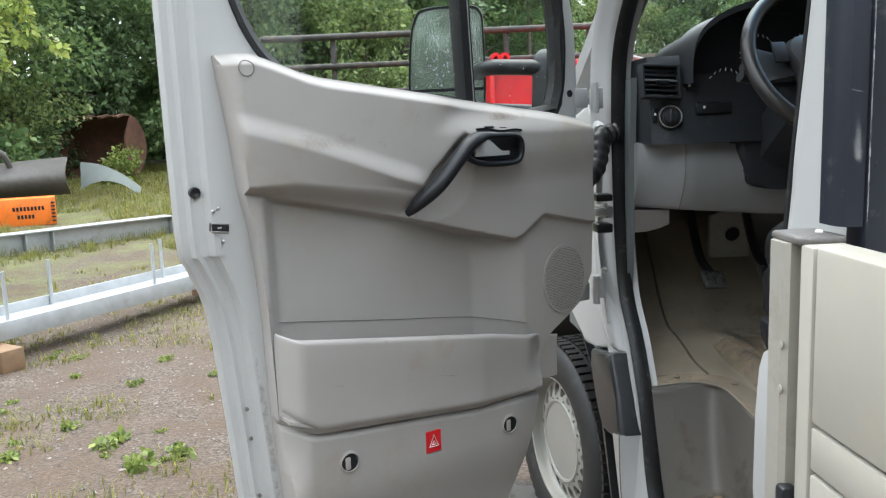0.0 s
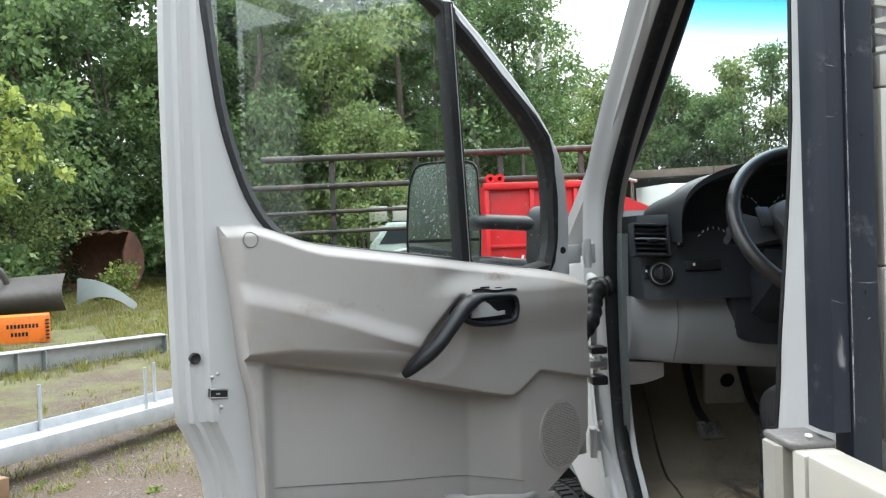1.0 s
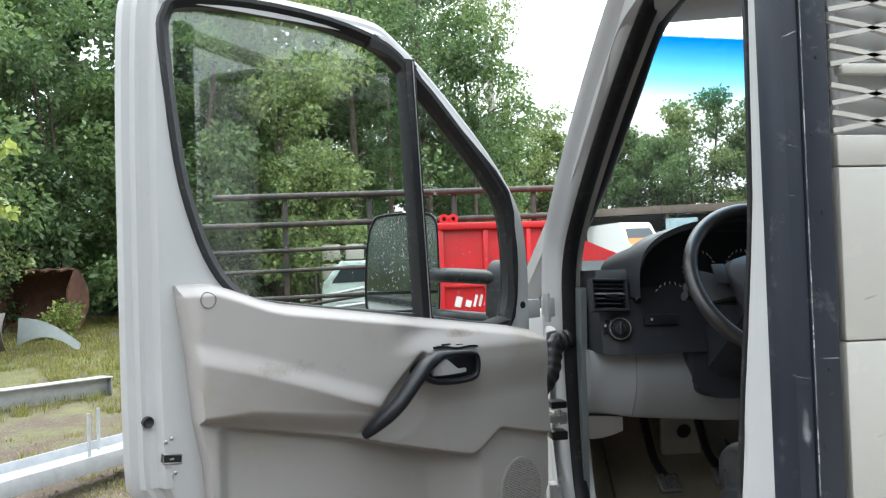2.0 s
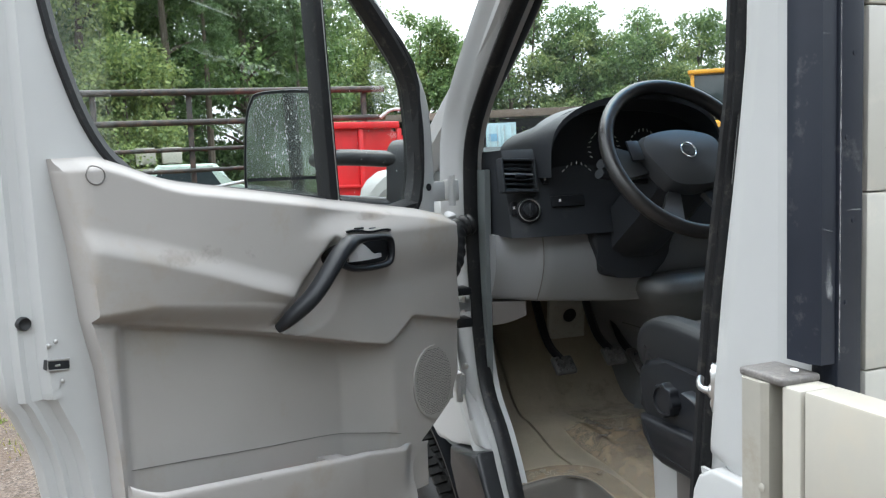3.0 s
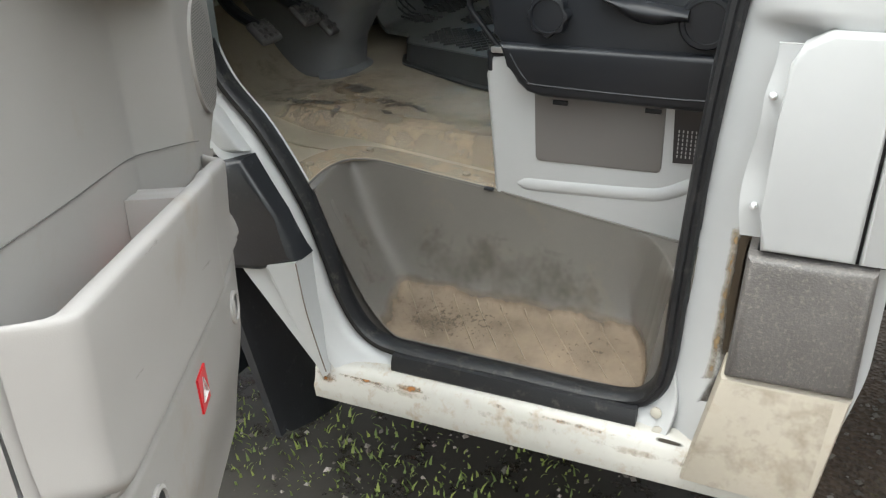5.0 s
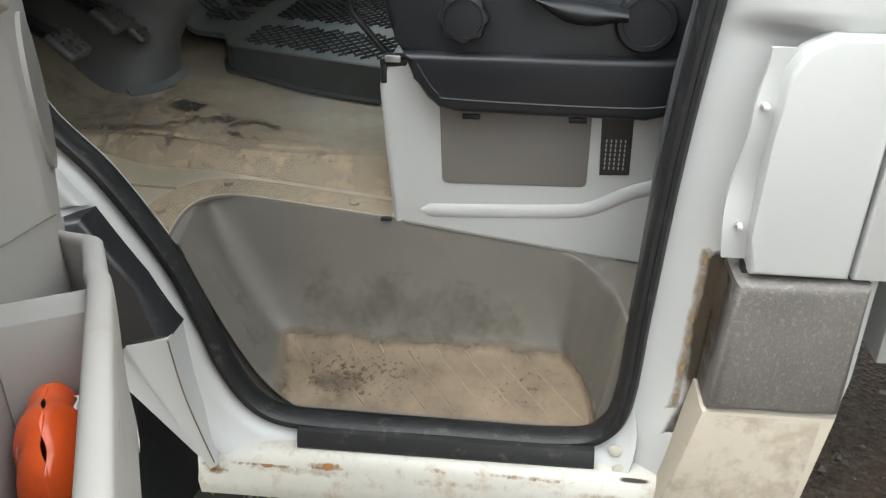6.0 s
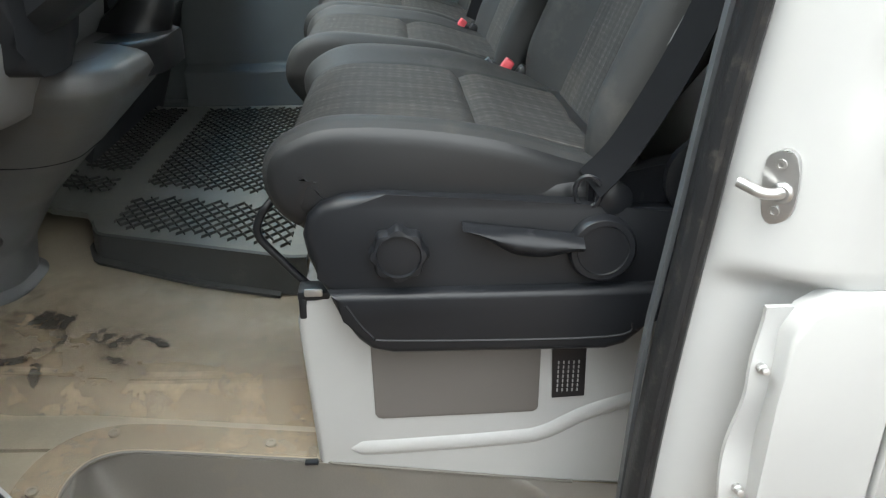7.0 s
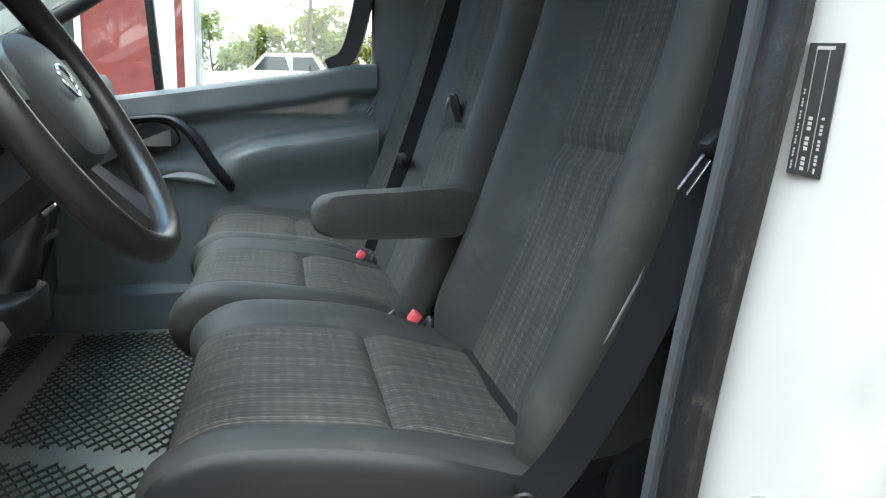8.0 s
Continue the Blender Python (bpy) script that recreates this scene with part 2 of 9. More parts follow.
def fabric(name, col, line):
    """Woven seat cloth: fine pale threads, grouped in stripes across and along, over dark cloth."""
    m = mat(name, col, 0.88, spec=0.15, var=0.2, scale=7, bump=0.4, bscale=800, dist=0.0008, dirt=((col[0] * 1.6, col[1] * 1.5, col[2] * 1.35), 0.3, 8))
    n, l = m.node_tree.nodes, m.node_tree.links
    b = n["Principled BSDF"]
    old = b.inputs["Base Color"].links[0].from_socket
    tc, sep = n.new("ShaderNodeTexCoord"), n.new("ShaderNodeSeparateXYZ")
    l.new(tc.outputs["Object"], sep.inputs[0])

    def op(kind, a, b2=None, c=None):
        k = n.new("ShaderNodeMath")
        k.operation = kind
        for sock, v in zip(k.inputs, (a, b2, c)):
            if v is None:
                continue
            if isinstance(v, (int, float)):
                sock.default_value = v
            else:
                l.new(v, sock)
        return k.outputs[0]

    def stripes(coord, period, phase=0.0):
        return op("MULTIPLY_ADD", op("SINE", op("MULTIPLY_ADD", coord, 6.2832 / period, phase)), 0.5, 0.5)

    run = op("MULTIPLY_ADD", sep.outputs["Y"], -0.9, sep.outputs["Z"])
    fine = op("POWER", stripes(sep.outputs["X"], 0.0036), 2.0)
    across = op("ADD", op("MULTIPLY", op("POWER", stripes(sep.outputs["X"], 0.0213), 2.0), 0.45), op("MULTIPLY_ADD", op("POWER", stripes(sep.outputs["X"], 0.0083, 2.0), 2.5), 0.5, 0.12))
    wide = op("MULTIPLY_ADD", stripes(sep.outputs["X"], 0.061, 1.0), 0.5, 0.5)
    rows = op("MULTIPLY_ADD", op("POWER", stripes(run, 0.0118), 1.6), 0.5, 0.5)
    fac = op("MULTIPLY", op("MULTIPLY", fine, across), op("MULTIPLY", rows, wide))
    nz = n.new("ShaderNodeTexNoise")
    nz.inputs["Scale"].default_value, nz.inputs["Detail"].default_value = 40.0, 4.0
    l.new(tc.outputs["Object"], nz.inputs["Vector"])
    fac = op("MULTIPLY", fac, op("MULTIPLY", nz.outputs["Fac"], 1.9))
    mix = n.new("ShaderNodeMix")
    mix.data_type, mix.clamp_factor = "RGBA", True
    l.new(fac, mix.inputs[0])
    l.new(old, mix.inputs[6])
    mix.inputs[7].default_value = (*line, 1)
    l.new(mix.outputs[2], b.inputs["Base Color"])
    return m


CLOTH = fabric("woven_dark_cloth", (0.043, 0.042, 0.041), (0.20, 0.19, 0.178))
CLOTH2 = mat("plain_dark_cloth", (0.034, 0.035, 0.0355), 0.6, spec=0.3, var=0.18, scale=7, bump=0.35, bscale=900, dist=0.0008, dirt=((0.075, 0.071, 0.065), 0.2, 8))


def stain_mat(name, col, scale=30.0, rough=0.8, detail=8.0, lo=0.85, hi=1.45):
    """A thin film of dirt or rust, ragged by noise and thinning out with the mesh's own wear value."""
    m = mat(name, col, rough, var=0.3, scale=scale, bump=0.1, bscale=scale * 6)
    n, l = m.node_tree.nodes, m.node_tree.links
    at, nz, tc = n.new("ShaderNodeAttribute"), n.new("ShaderNodeTexNoise"), n.new("ShaderNodeTexCoord")
    at.attribute_name = "wear"
    nz.inputs["Scale"].default_value, nz.inputs["Detail"].default_value, nz.inputs["Roughness"].default_value = scale, detail, 0.7
    l.new(tc.outputs["Object"], nz.inputs["Vector"])
    ad, rg = n.new("ShaderNodeMath"), n.new("ShaderNodeMapRange")
    ad.operation = "ADD"
    l.new(at.outputs["Fac"], ad.inputs[0])
    l.new(nz.outputs["Fac"], ad.inputs[1])
    rg.inputs["From Min"].default_value, rg.inputs["From Max"].default_value = lo, hi
    l.new(ad.outputs[0], rg.inputs["Value"])
    clear, mix = n.new("ShaderNodeBsdfTransparent"), n.new("ShaderNodeMixShader")
    l.new(rg.outputs[0], mix.inputs[0])
    l.new(clear.outputs[0], mix.inputs[1])
    l.new(n["Principled BSDF"].outputs[0], mix.inputs[2])
    l.new(mix.outputs[0], n["Material Output"].inputs[0])
    return m


STAIN_BROWN = stain_mat("brown_hand_grime", (0.20, 0.15, 0.105), 14)
STAIN_DARK = stain_mat("dark_seam_grime", (0.024, 0.018, 0.012), 16, detail=5)
STAIN_OLIVE = stain_mat("olive_grime", (0.078, 0.066, 0.044), 11, detail=5)
STAIN_OCHRE = stain_mat("ochre_run_off", (0.24, 0.165, 0.085), 55, detail=9)
STAIN_RUST = stain_mat("rust_film", (0.20, 0.082, 0.018), 60, lo=0.93, hi=1.18)
STAIN_MUD = stain_mat("dried_mud_film", (0.26, 0.205, 0.138), 22)
TREAD_FILM = stain_mat("tan_dirt_film", (0.158, 0.119, 0.083), 18, detail=10)
STAIN_WET = stain_mat("wet_dirt", (0.066, 0.058, 0.048), 75, rough=0.32, detail=6, lo=0.97, hi=1.05)
STAIN_TAN = stain_mat("tan_floor_dust", (0.345, 0.268, 0.188), 9, detail=10, lo=0.55, hi=1.65)
STAIN_SPECK = stain_mat("dark_mud_specks", (0.062, 0.045, 0.030), 120, detail=4, lo=1.02, hi=1.12)
STAIN_SCUFF = stain_mat("pale_scuffs", (0.42, 0.43, 0.44), 26)


def leaf_mat(name, col, shift):
    m = bpy.data.materials.new(name)
    m.use_nodes = True
    n, l = m.node_tree.nodes, m.node_tree.links
    b = n["Principled BSDF"]
    b.inputs["Roughness"].default_value = 0.5
    geo, ramp = n.new("ShaderNodeNewGeometry"), n.new("ShaderNodeValToRGB")
    ramp.color_ramp.elements[0].color = (col[0] * 0.55, col[1] * 0.6, col[2] * 0.6, 1)
    ramp.color_ramp.elements[1].color = (col[0] * 1.5 + shift, col[1] * 1.35, col[2] * 1.2, 1)
    l.new(geo.outputs["Random Per Island"], ramp.inputs[0])
    l.new(ramp.outputs[0], b.inputs["Base Color"])
    tr, mix = n.new("ShaderNodeBsdfTranslucent"), n.new("ShaderNodeMixShader")
    l.new(ramp.outputs[0], tr.inputs[0])
    mix.inputs[0].default_value = 0.42
    l.new(b.outputs[0], mix.inputs[1])
    l.new(tr.outputs[0], mix.inputs[2])
    l.new(mix.outputs[0], n["Material Output"].inputs[0])
    return m


LEAF = leaf_mat("alder_leaves", (0.125, 0.22, 0.085), 0.015)
LEAF_L = leaf_mat("light_willow_leaves", (0.20, 0.29, 0.115), 0.02)
LEAF_D = leaf_mat("dark_wood_leaves", (0.095, 0.165, 0.072), 0.0)
LEAF_Y = leaf_mat("sunny_far_leaves", (0.16, 0.21, 0.05), 0.03)
NEEDLE = leaf_mat("spruce_needles", (0.085, 0.155, 0.06), 0.0)
GRASS = leaf_mat("yard_grass", (0.17, 0.21, 0.06), 0.06)
WEED = leaf_mat("broad_weed_leaves", (0.19, 0.26, 0.075), 0.01)
STRAW = leaf_mat("dry_straw", (0.28, 0.22, 0.13), 0.05)


# ---- mesh helpers ----
V = Vector


def home(p):
    return p.matrix_basis.copy() if p and p.parent is None else Matrix()


def part(name, bm, material, parent=None, label="", local=False, sharp=38, smooth=True):
    me = bpy.data.meshes.new(name)
    bmesh.ops.recalc_face_normals(bm, faces=bm.faces)
    bm.to_mesh(me)
    bm.free()
    if smooth:
        me.polygons.foreach_set("use_smooth", [True] * len(me.polygons))
        me.set_sharp_from_angle(angle=radians(sharp))
    for m in material if isinstance(material, (list, tuple)) else (material,):
        me.materials.append(m)
    ob = new(name, me)
    if parent:
        ob.parent = parent
        if not local:
            ob.matrix_parent_inverse = home(parent).inverted()
    if label:
        ob["label"] = label
    return ob


def thing(name, where, label, category, group="", kind=""):
    ob = new(name)
    ob.matrix_basis = where if isinstance(where, Matrix) else Matrix.Translation(where)
    ob.empty_display_size = 0.1
    return tagged(ob, label, category, group, kind)


def box(bm, c, s, rot=None, bev=0.0, seg=2):
    m = Matrix.Translation(c) @ (rot.to_4x4() if rot else Matrix()) @ Matrix.Diagonal((*s, 1))
    vs = bmesh.ops.create_cube(bm, size=1.0, matrix=m)["verts"]
    if bev:
        es = list({e for v in vs for e in v.link_edges})
        bmesh.ops.bevel(bm, geom=es, offset=min(bev, 0.49 * min(s)), segments=seg, affect="EDGES", profile=0.5)
    return bm


def prism(bm, outline, put, a, b, bev=0.0, seg=2):
    """An outline of (u, v) points carried from depth a to depth b by put(u, v, w)."""
    lo = [bm.verts.new(put(u, v, a)) for u, v in outline]
    hi = [bm.verts.new(put(u, v, b)) for u, v in outline]
    n = len(outline)
    fs = [bm.faces.new(lo[::-1]), bm.faces.new(hi)]
    fs += [bm.faces.new((lo[i], lo[(i + 1) % n], hi[(i + 1) % n], hi[i])) for i in range(n)]
    if bev:
        bmesh.ops.bevel(bm, geom=list(fs[1].edges), offset=bev, segments=seg, affect="EDGES", profile=0.5)
    return bm


def crom(pts, n=6, closed=False):
    """A smooth curve through points."""
    pts = [V(p) for p in pts]
    out, m = [], len(pts)
    for i in range(m if closed else m - 1):
        if closed:
            p0, p1, p2, p3 = (pts[(i + k) % m] for k in (-1, 0, 1, 2))
        else:
            p0, p1, p2, p3 = pts[max(i - 1, 0)], pts[i], pts[i + 1], pts[min(i + 2, m - 1)]
        for k in range(n):
            t = k / n
            out.append(0.5 * (2 * p1 + (p2 - p0) * t + (2 * p0 - 5 * p1 + 4 * p2 - p3) * t * t + (3 * p1 - p0 - 3 * p2 + p3) * t**3))
    if not closed:
        out.append(pts[-1])
    return out


def sweep(bm, path, prof, ref, closed=False, caps=True, shut=True, size=None):
    """Carries a profile of (side, out) pairs along a path; 'out' leans to ref, 'side' lies across both."""
    rings, m = [], len(path)
    for i, p in enumerate(path):
        a = path[i - 1] if (closed or i) else p
        b = path[(i + 1) % m] if (closed or i < m - 1) else p
        t = (b - a).normalized()
        side = t.cross(V(ref)).normalized()
        out = side.cross(t).normalized()
        k = size(i / max(1, m - 1)) if size else 1.0
        rings.append([bm.verts.new(p + side * u * k + out * v * k) for u, v in prof])
    n = len(prof)
    for i in range(m if closed else m - 1):
        r, q = rings[i], rings[(i + 1) % m]
        for j in range(n if shut else n - 1):
            bm.faces.new((r[j], r[(j + 1) % n], q[(j + 1) % n], q[j]))
    if caps and shut and not closed:
        bm.faces.new(rings[0][::-1])
        bm.faces.new(rings[-1])
    return bm


def ring(r, n=10, ry=None):
    return [(r * math.cos(2 * math.pi * k / n), (ry or r) * math.sin(2 * math.pi * k / n)) for k in range(n)]


def tube(bm, path, r, n=10, ref=(0.31, 0.2, 0.93), closed=False, size=None):
    return sweep(bm, [V(p) for p in path], ring(r, n), ref, closed, size=size)


def sheet(bm, f, nu, nv, wrap=False):
    """A grid of f(u, v) with u, v from 0 to 1."""
    g = [[bm.verts.new(f(i / nu, j / nv)) for j in range(nv + 1)] for i in range(nu if wrap else nu + 1)]
    for i in range(nu):
        a, b = g[i], g[(i + 1) % len(g)]
        for j in range(nv):
            bm.faces.new((a[j], a[j + 1], b[j + 1], b[j]))
    return g


def slab(bm, f, nu, nv, back):
    """A sheet with thickness: its back lies 'back' (a vector) behind it and the rims are closed."""
    g = sheet(bm, f, nu, nv)
    k = V(back)
    h = [[bm.verts.new(v.co + k) for v in row] for row in g]
    for i in range(nu):
        for j in range(nv):
            bm.faces.new((h[i][j], h[i + 1][j], h[i + 1][j + 1], h[i][j + 1]))
    for i in range(nu):
        for j in (0, nv):
            bm.faces.new((g[i][j], g[i + 1][j], h[i + 1][j], h[i][j]))
    for j in range(nv):
        for i in (0, nu):
            bm.faces.new((g[i][j], g[i][j + 1], h[i][j + 1], h[i][j]))
    return bm


def lathe(bm, prof, m=None, n=24):
    """Turns (radius, height) pairs about z, laid by the matrix m."""
    m = m or Matrix()
    rows = [[bm.verts.new(m @ V((r * math.cos(a), r * math.sin(a), z))) for a in (2 * math.pi * k / n for k in range(n))] for r, z in prof]
    for p, q in zip(rows, rows[1:]):
        for k in range(n):
            bm.faces.new((p[k], p[(k + 1) % n], q[(k + 1) % n], q[k]))
    for row in (rows[0], rows[-1]):
        bm.faces.new(row)
    return bm


def axis(where, way):
    """A matrix that lays z along 'way' at 'where'."""
    return Matrix.Translation(where) @ V(way).to_track_quat("Z", "Y").to_matrix().to_4x4()


def pipe_between(bm, a, b, r, n=8):
    a, b = V(a), V(b)
    return lathe(bm, [(r, 0), (r, (b - a).length)], axis(a, b - a), n)


def smooth(a, b, x):
    t = min(1.0, max(0.0, (x - a) / (b - a)))
    return t * t * (3 - 2 * t)


def along(pts, x):
    """Piecewise linear value at x through (x, value) pairs, in rising x."""
    if x <= pts[0][0]:
        return pts[0][1]
    for (x0, y0), (x1, y1) in zip(pts, pts[1:]):
        if x <= x1:
            return y0 + (y1 - y0) * (x - x0) / (x1 - x0)
    return pts[-1][1]


def loose_mesh(name, verts, faces, material, parent=None, label="", local=True):
    me = bpy.data.meshes.new(name)
    me.from_pydata(verts, [], faces)
    for m in material if isinstance(material, (list, tuple)) else (material,):
        me.materials.append(m)
    ob = new(name, me)
    if parent:
        ob.parent = parent
        if not local:
            ob.matrix_parent_inverse = home(parent).inverted()
    if label:
        ob["label"] = label
    return ob


def new_mesh():
    return bmesh.new()


def film_on(name, material, parent, f, nu, nv, wear, label=""):
    """A thin open film f(u, v) on a surface, with wear(u, v) from 0 at its rim to 1 where it is thickest."""
    verts = [f(i / nu, j / nv) for i in range(nu + 1) for j in range(nv + 1)]
    faces = [(i * (nv + 1) + j, (i + 1) * (nv + 1) + j, (i + 1) * (nv + 1) + j + 1, i * (nv + 1) + j + 1) for i in range(nu) for j in range(nv)]
    ob = loose_mesh(name, verts, faces, material, parent, label, local=False)
    at = ob.data.attributes.new("wear", "FLOAT", "POINT")
    at.data.foreach_set("value", [wear(i / nu, j / nv) for i in range(nu + 1) for j in range(nv + 1)])
    return ob


def patch(u, v, p=0.7):
    return (math.sin(math.pi * u) * math.sin(math.pi * v)) ** p


# ---- the truck: root at its base ----
truck = thing("flatbed_truck", (1.65, 1.2, 0.1), "white dropside truck, driver's door wide open, on damp gravel", "truck")

# ---- driver's door, swung wide open: s runs from hinge to rear edge, d into the cab side, z up ----
DO, DU, DN = V((0.627, 2.068, 0)), V((0.8786, 0.4776, 0)), V((0.4776, -0.8786, 0))


def D(s, d, z):
    return DO - DU * s + DN * d + V((0, 0, z))


DOOR_OUT = [(0.90, 2.225), (0.70, 2.23), (0.446, 2.222), (0.361, 2.19), (0.241, 2.092), (0.096, 1.947), (0.011, 1.829), (-0.018, 1.72), (-0.02, 1.50), (0.0, 1.24),
            (0.06, 1.05), (0.19, 0.86), (0.262, 0.66), (0.30, 0.625), (0.80, 0.625), (0.856, 0.66), (0.874, 0.79), (0.886, 0.942), (0.908, 1.173), (0.940, 1.27), (0.954, 1.34), (0.957, 1.8), (0.953, 2.10), (0.94, 2.19)]
WIN = [(0.896, 2.09), (0.873, 1.876), (0.845, 1.762), (0.813, 1.684), (0.770, 1.632), (0.70, 1.600), (0.367, 1.556), (0.131, 1.522), (0.086, 1.56), (0.073, 1.64), (0.076, 1.745), (0.108, 1.848), (0.263, 2.015), (0.343, 2.09), (0.42, 2.150), (0.559, 2.183), (0.726, 2.19), (0.86, 2.175), (0.89, 2.145)]


def offset(loop, k):
    """A closed outline moved inwards by k (positive), for counter-clockwise or clockwise loops alike."""
    area = sum(a[0] * b[1] - b[0] * a[1] for a, b in zip(loop, loop[1:] + loop[:1]))
    sg = 1 if area > 0 else -1
    out = []
    for i, p in enumerate(loop):
        a, b = loop[i - 1], loop[(i + 1) % len(loop)]
        t = V((b[0] - a[0], b[1] - a[1])).normalized()
        out.append((p[0] - sg * t.y * k, p[1] + sg * t.x * k))
    return out


def round_loop(loop, n=3):
    return [(p.x, p.y) for p in crom([(u, v, 0) for u, v in loop], n, True)]


out_loop, win_loop = round_loop(DOOR_OUT), round_loop(WIN)


def loop_strip(bm, loops):
    """Bands between successive closed loops of points."""
    rows = [[bm.verts.new(p) for p in lp] for lp in loops]
    n = len(rows[0])
    for a, b in zip(rows, rows[1:]):
        for i in range(n):
            bm.faces.new((a[i], a[(i + 1) % n], b[(i + 1) % n], b[i]))
    return rows


def door_shell():
    bm = new_mesh()
    steps = [(0.062, -0.026), (0.050, -0.03), (0.043, -0.052), (0.030, -0.060), (0.022, -0.060), (0.016, -0.074), (0.004, -0.080), (0.0, -0.088), (0.0, -0.106), (0.006, -0.112)]
    rows = loop_strip(bm, [[D(s, d, z) for s, z in offset(out_loop, k)] for k, d in steps])
    holes = loop_strip(bm, [[D(s, d, z) for s, z in win_loop] for d in (-0.026, -0.066)])
    for a, b in ((rows[0], holes[0]), (rows[-1], holes[1])):
        es = [bm.edges.get((r[i], r[(i + 1) % len(r)])) for r in (a, b) for i in range(len(r))]
        bmesh.ops.triangle_fill(bm, use_beauty=True, edges=es)
    return bm


door = part("driver_door", door_shell(), WHITE, truck, "white painted driver's door shell, swung open", sharp=30)


def arm_low(s):
    return along([(0.03, 1.277), (0.05, 1.279), (0.182, 1.309), (0.24, 1.270), (0.266, 1.261), (0.334, 1.277), (0.528, 1.33), (0.861, 1.405)], s)


def groove(s):
    return along([(0.2, 0.913), (0.392, 0.914), (0.768, 0.945), (0.837, 0.975)], s)


def trim_top(s):
    return along([(0.03, 1.512), (0.131, 1.534), (0.367, 1.566), (0.70, 1.612), (0.736, 1.621), (0.797, 1.643), (0.831, 1.654), (0.89, 1.652)], s)


def trim_d(s, z):
    al = arm_low(s)
    front, rear = 1 - min(1, max(0, (s - 0.238) / 0.115)), min(1, max(0, (s - 0.795) / 0.03))
    mid = -0.014 + 0.040 * front + 0.032 * rear
    ridge = along([(0.40, 0.072), (0.50, 0.074), (0.567, 0.080), (0.664, 0.094), (0.762, 0.104), (0.865, 0.110)], s)
    curve = along([(0.50, 0.060), (0.567, 0.060), (0.762, 0.043), (0.845, 0.020), (0.88, 0.016)], s)
    h = z - al
    if h < curve:
        bulge = 0.008 + 0.038 * smooth(0, 1, max(0, h) / curve)
    elif h < ridge:
        bulge = 0.046 + 0.011 * (h - curve) / (ridge - curve)
    else:
        bulge = 0.057 - 0.013 * smooth(-0.003, 0.040, h - ridge)
    plain = 0.038 + 0.012 * smooth(1.38, 1.47, z) - 0.024 * smooth(1.490, 1.545, z)
    a, b = ((s - 0.537) * -0.698 + (z - 1.346) * 0.715) / 0.179, (s - 0.537) * -0.715 - (z - 1.346) * 0.698
    wide = 0.090 * max(0.0, math.sin(math.pi * min(1.0, max(0.0, 0.06 + 0.80 * a)))) ** 0.7
    if wide > 0.004 and b < wide:
        plain -= 0.040 * (1 - max(0.0, b) / wide) * smooth(-0.012, 0.004, b) * min(1.0, wide / 0.06)
    fade = smooth(0.42, 0.52, s + 0.5 * (z - 1.45))
    up = bulge * fade + plain * (1 - fade)
    up *= 1 - 0.55 * smooth(0.855, 0.885, s)
    up -= 0.03 * smooth(-0.022, 0.0, z - trim_top(s))
    d = mid + (up - mid) * smooth(al - 0.004, al + 0.006, z)
    gz = groove(s)
    low = 0.032 + 0.026 * smooth(0.66, 0.84, z) - 0.050 * smooth(0.775, 0.835, s) * smooth(0.80, 0.93, z) - 0.010 * smooth(0.30, 0.22, s)
    d = low + (d - low) * smooth(gz - 0.002, gz + 0.03, z)
    d -= 0.016 * math.exp(-(((z - gz) / 0.005) ** 2))
    return d


def edge_front(z):
    return along([(0.66, 0.315), (0.69, 0.298), (0.78, 0.256), (0.89, 0.222), (0.98, 0.210), (1.03, 0.172), (1.07, 0.108), (1.10, 0.066), (1.16, 0.036), (1.28, 0.032), (1.49, 0.042), (1.66, 0.05)], z)


def edge_rear(z):
    return along([(0.66, 0.795), (0.70, 0.80), (0.80, 0.81), (0.97, 0.822), (1.19, 0.829), (1.33, 0.840), (1.41, 0.856), (1.52, 0.866), (1.62, 0.880), (1.66, 0.885)], z)


def trim_panel():
    bm = new_mesh()

    def at(u, v, push=0.0, flat=None):
        z0 = 0.664 + v * (1.654 - 0.664)
        s = edge_front(z0) + u * (edge_rear(z0) - edge_front(z0))
        z = min(z0, 0.664 + v * (trim_top(s) - 0.664)) if z0 > 1.30 else z0
        z = z0 if z0 < 1.2 else 1.2 + (z0 - 1.2) / (1.654 - 1.2) * (trim_top(s) - 1.2)
        return D(s, trim_d(s, z) if flat is None else flat, z)

    nu, nv = 130, 340
    g = sheet(bm, lambda u, v: at(u, v), nu, nv)
    rim = [g[i][0] for i in range(nu)] + [g[nu][j] for j in range(nv)] + [g[i][nv] for i in range(nu, 0, -1)] + [g[0][j] for j in range(nv, 0, -1)]
    back = [bm.verts.new(v.co - DN * ((v.co - DO).dot(DN) + 0.03)) for v in rim]
    for i in range(len(rim)):
        bm.faces.new((rim[i], rim[(i + 1) % len(rim)], back[(i + 1) % len(rim)], back[i]))
    return bm


part("trim_panel", trim_panel(), TRIM, door, "grey moulded plastic door trim", sharp=60)


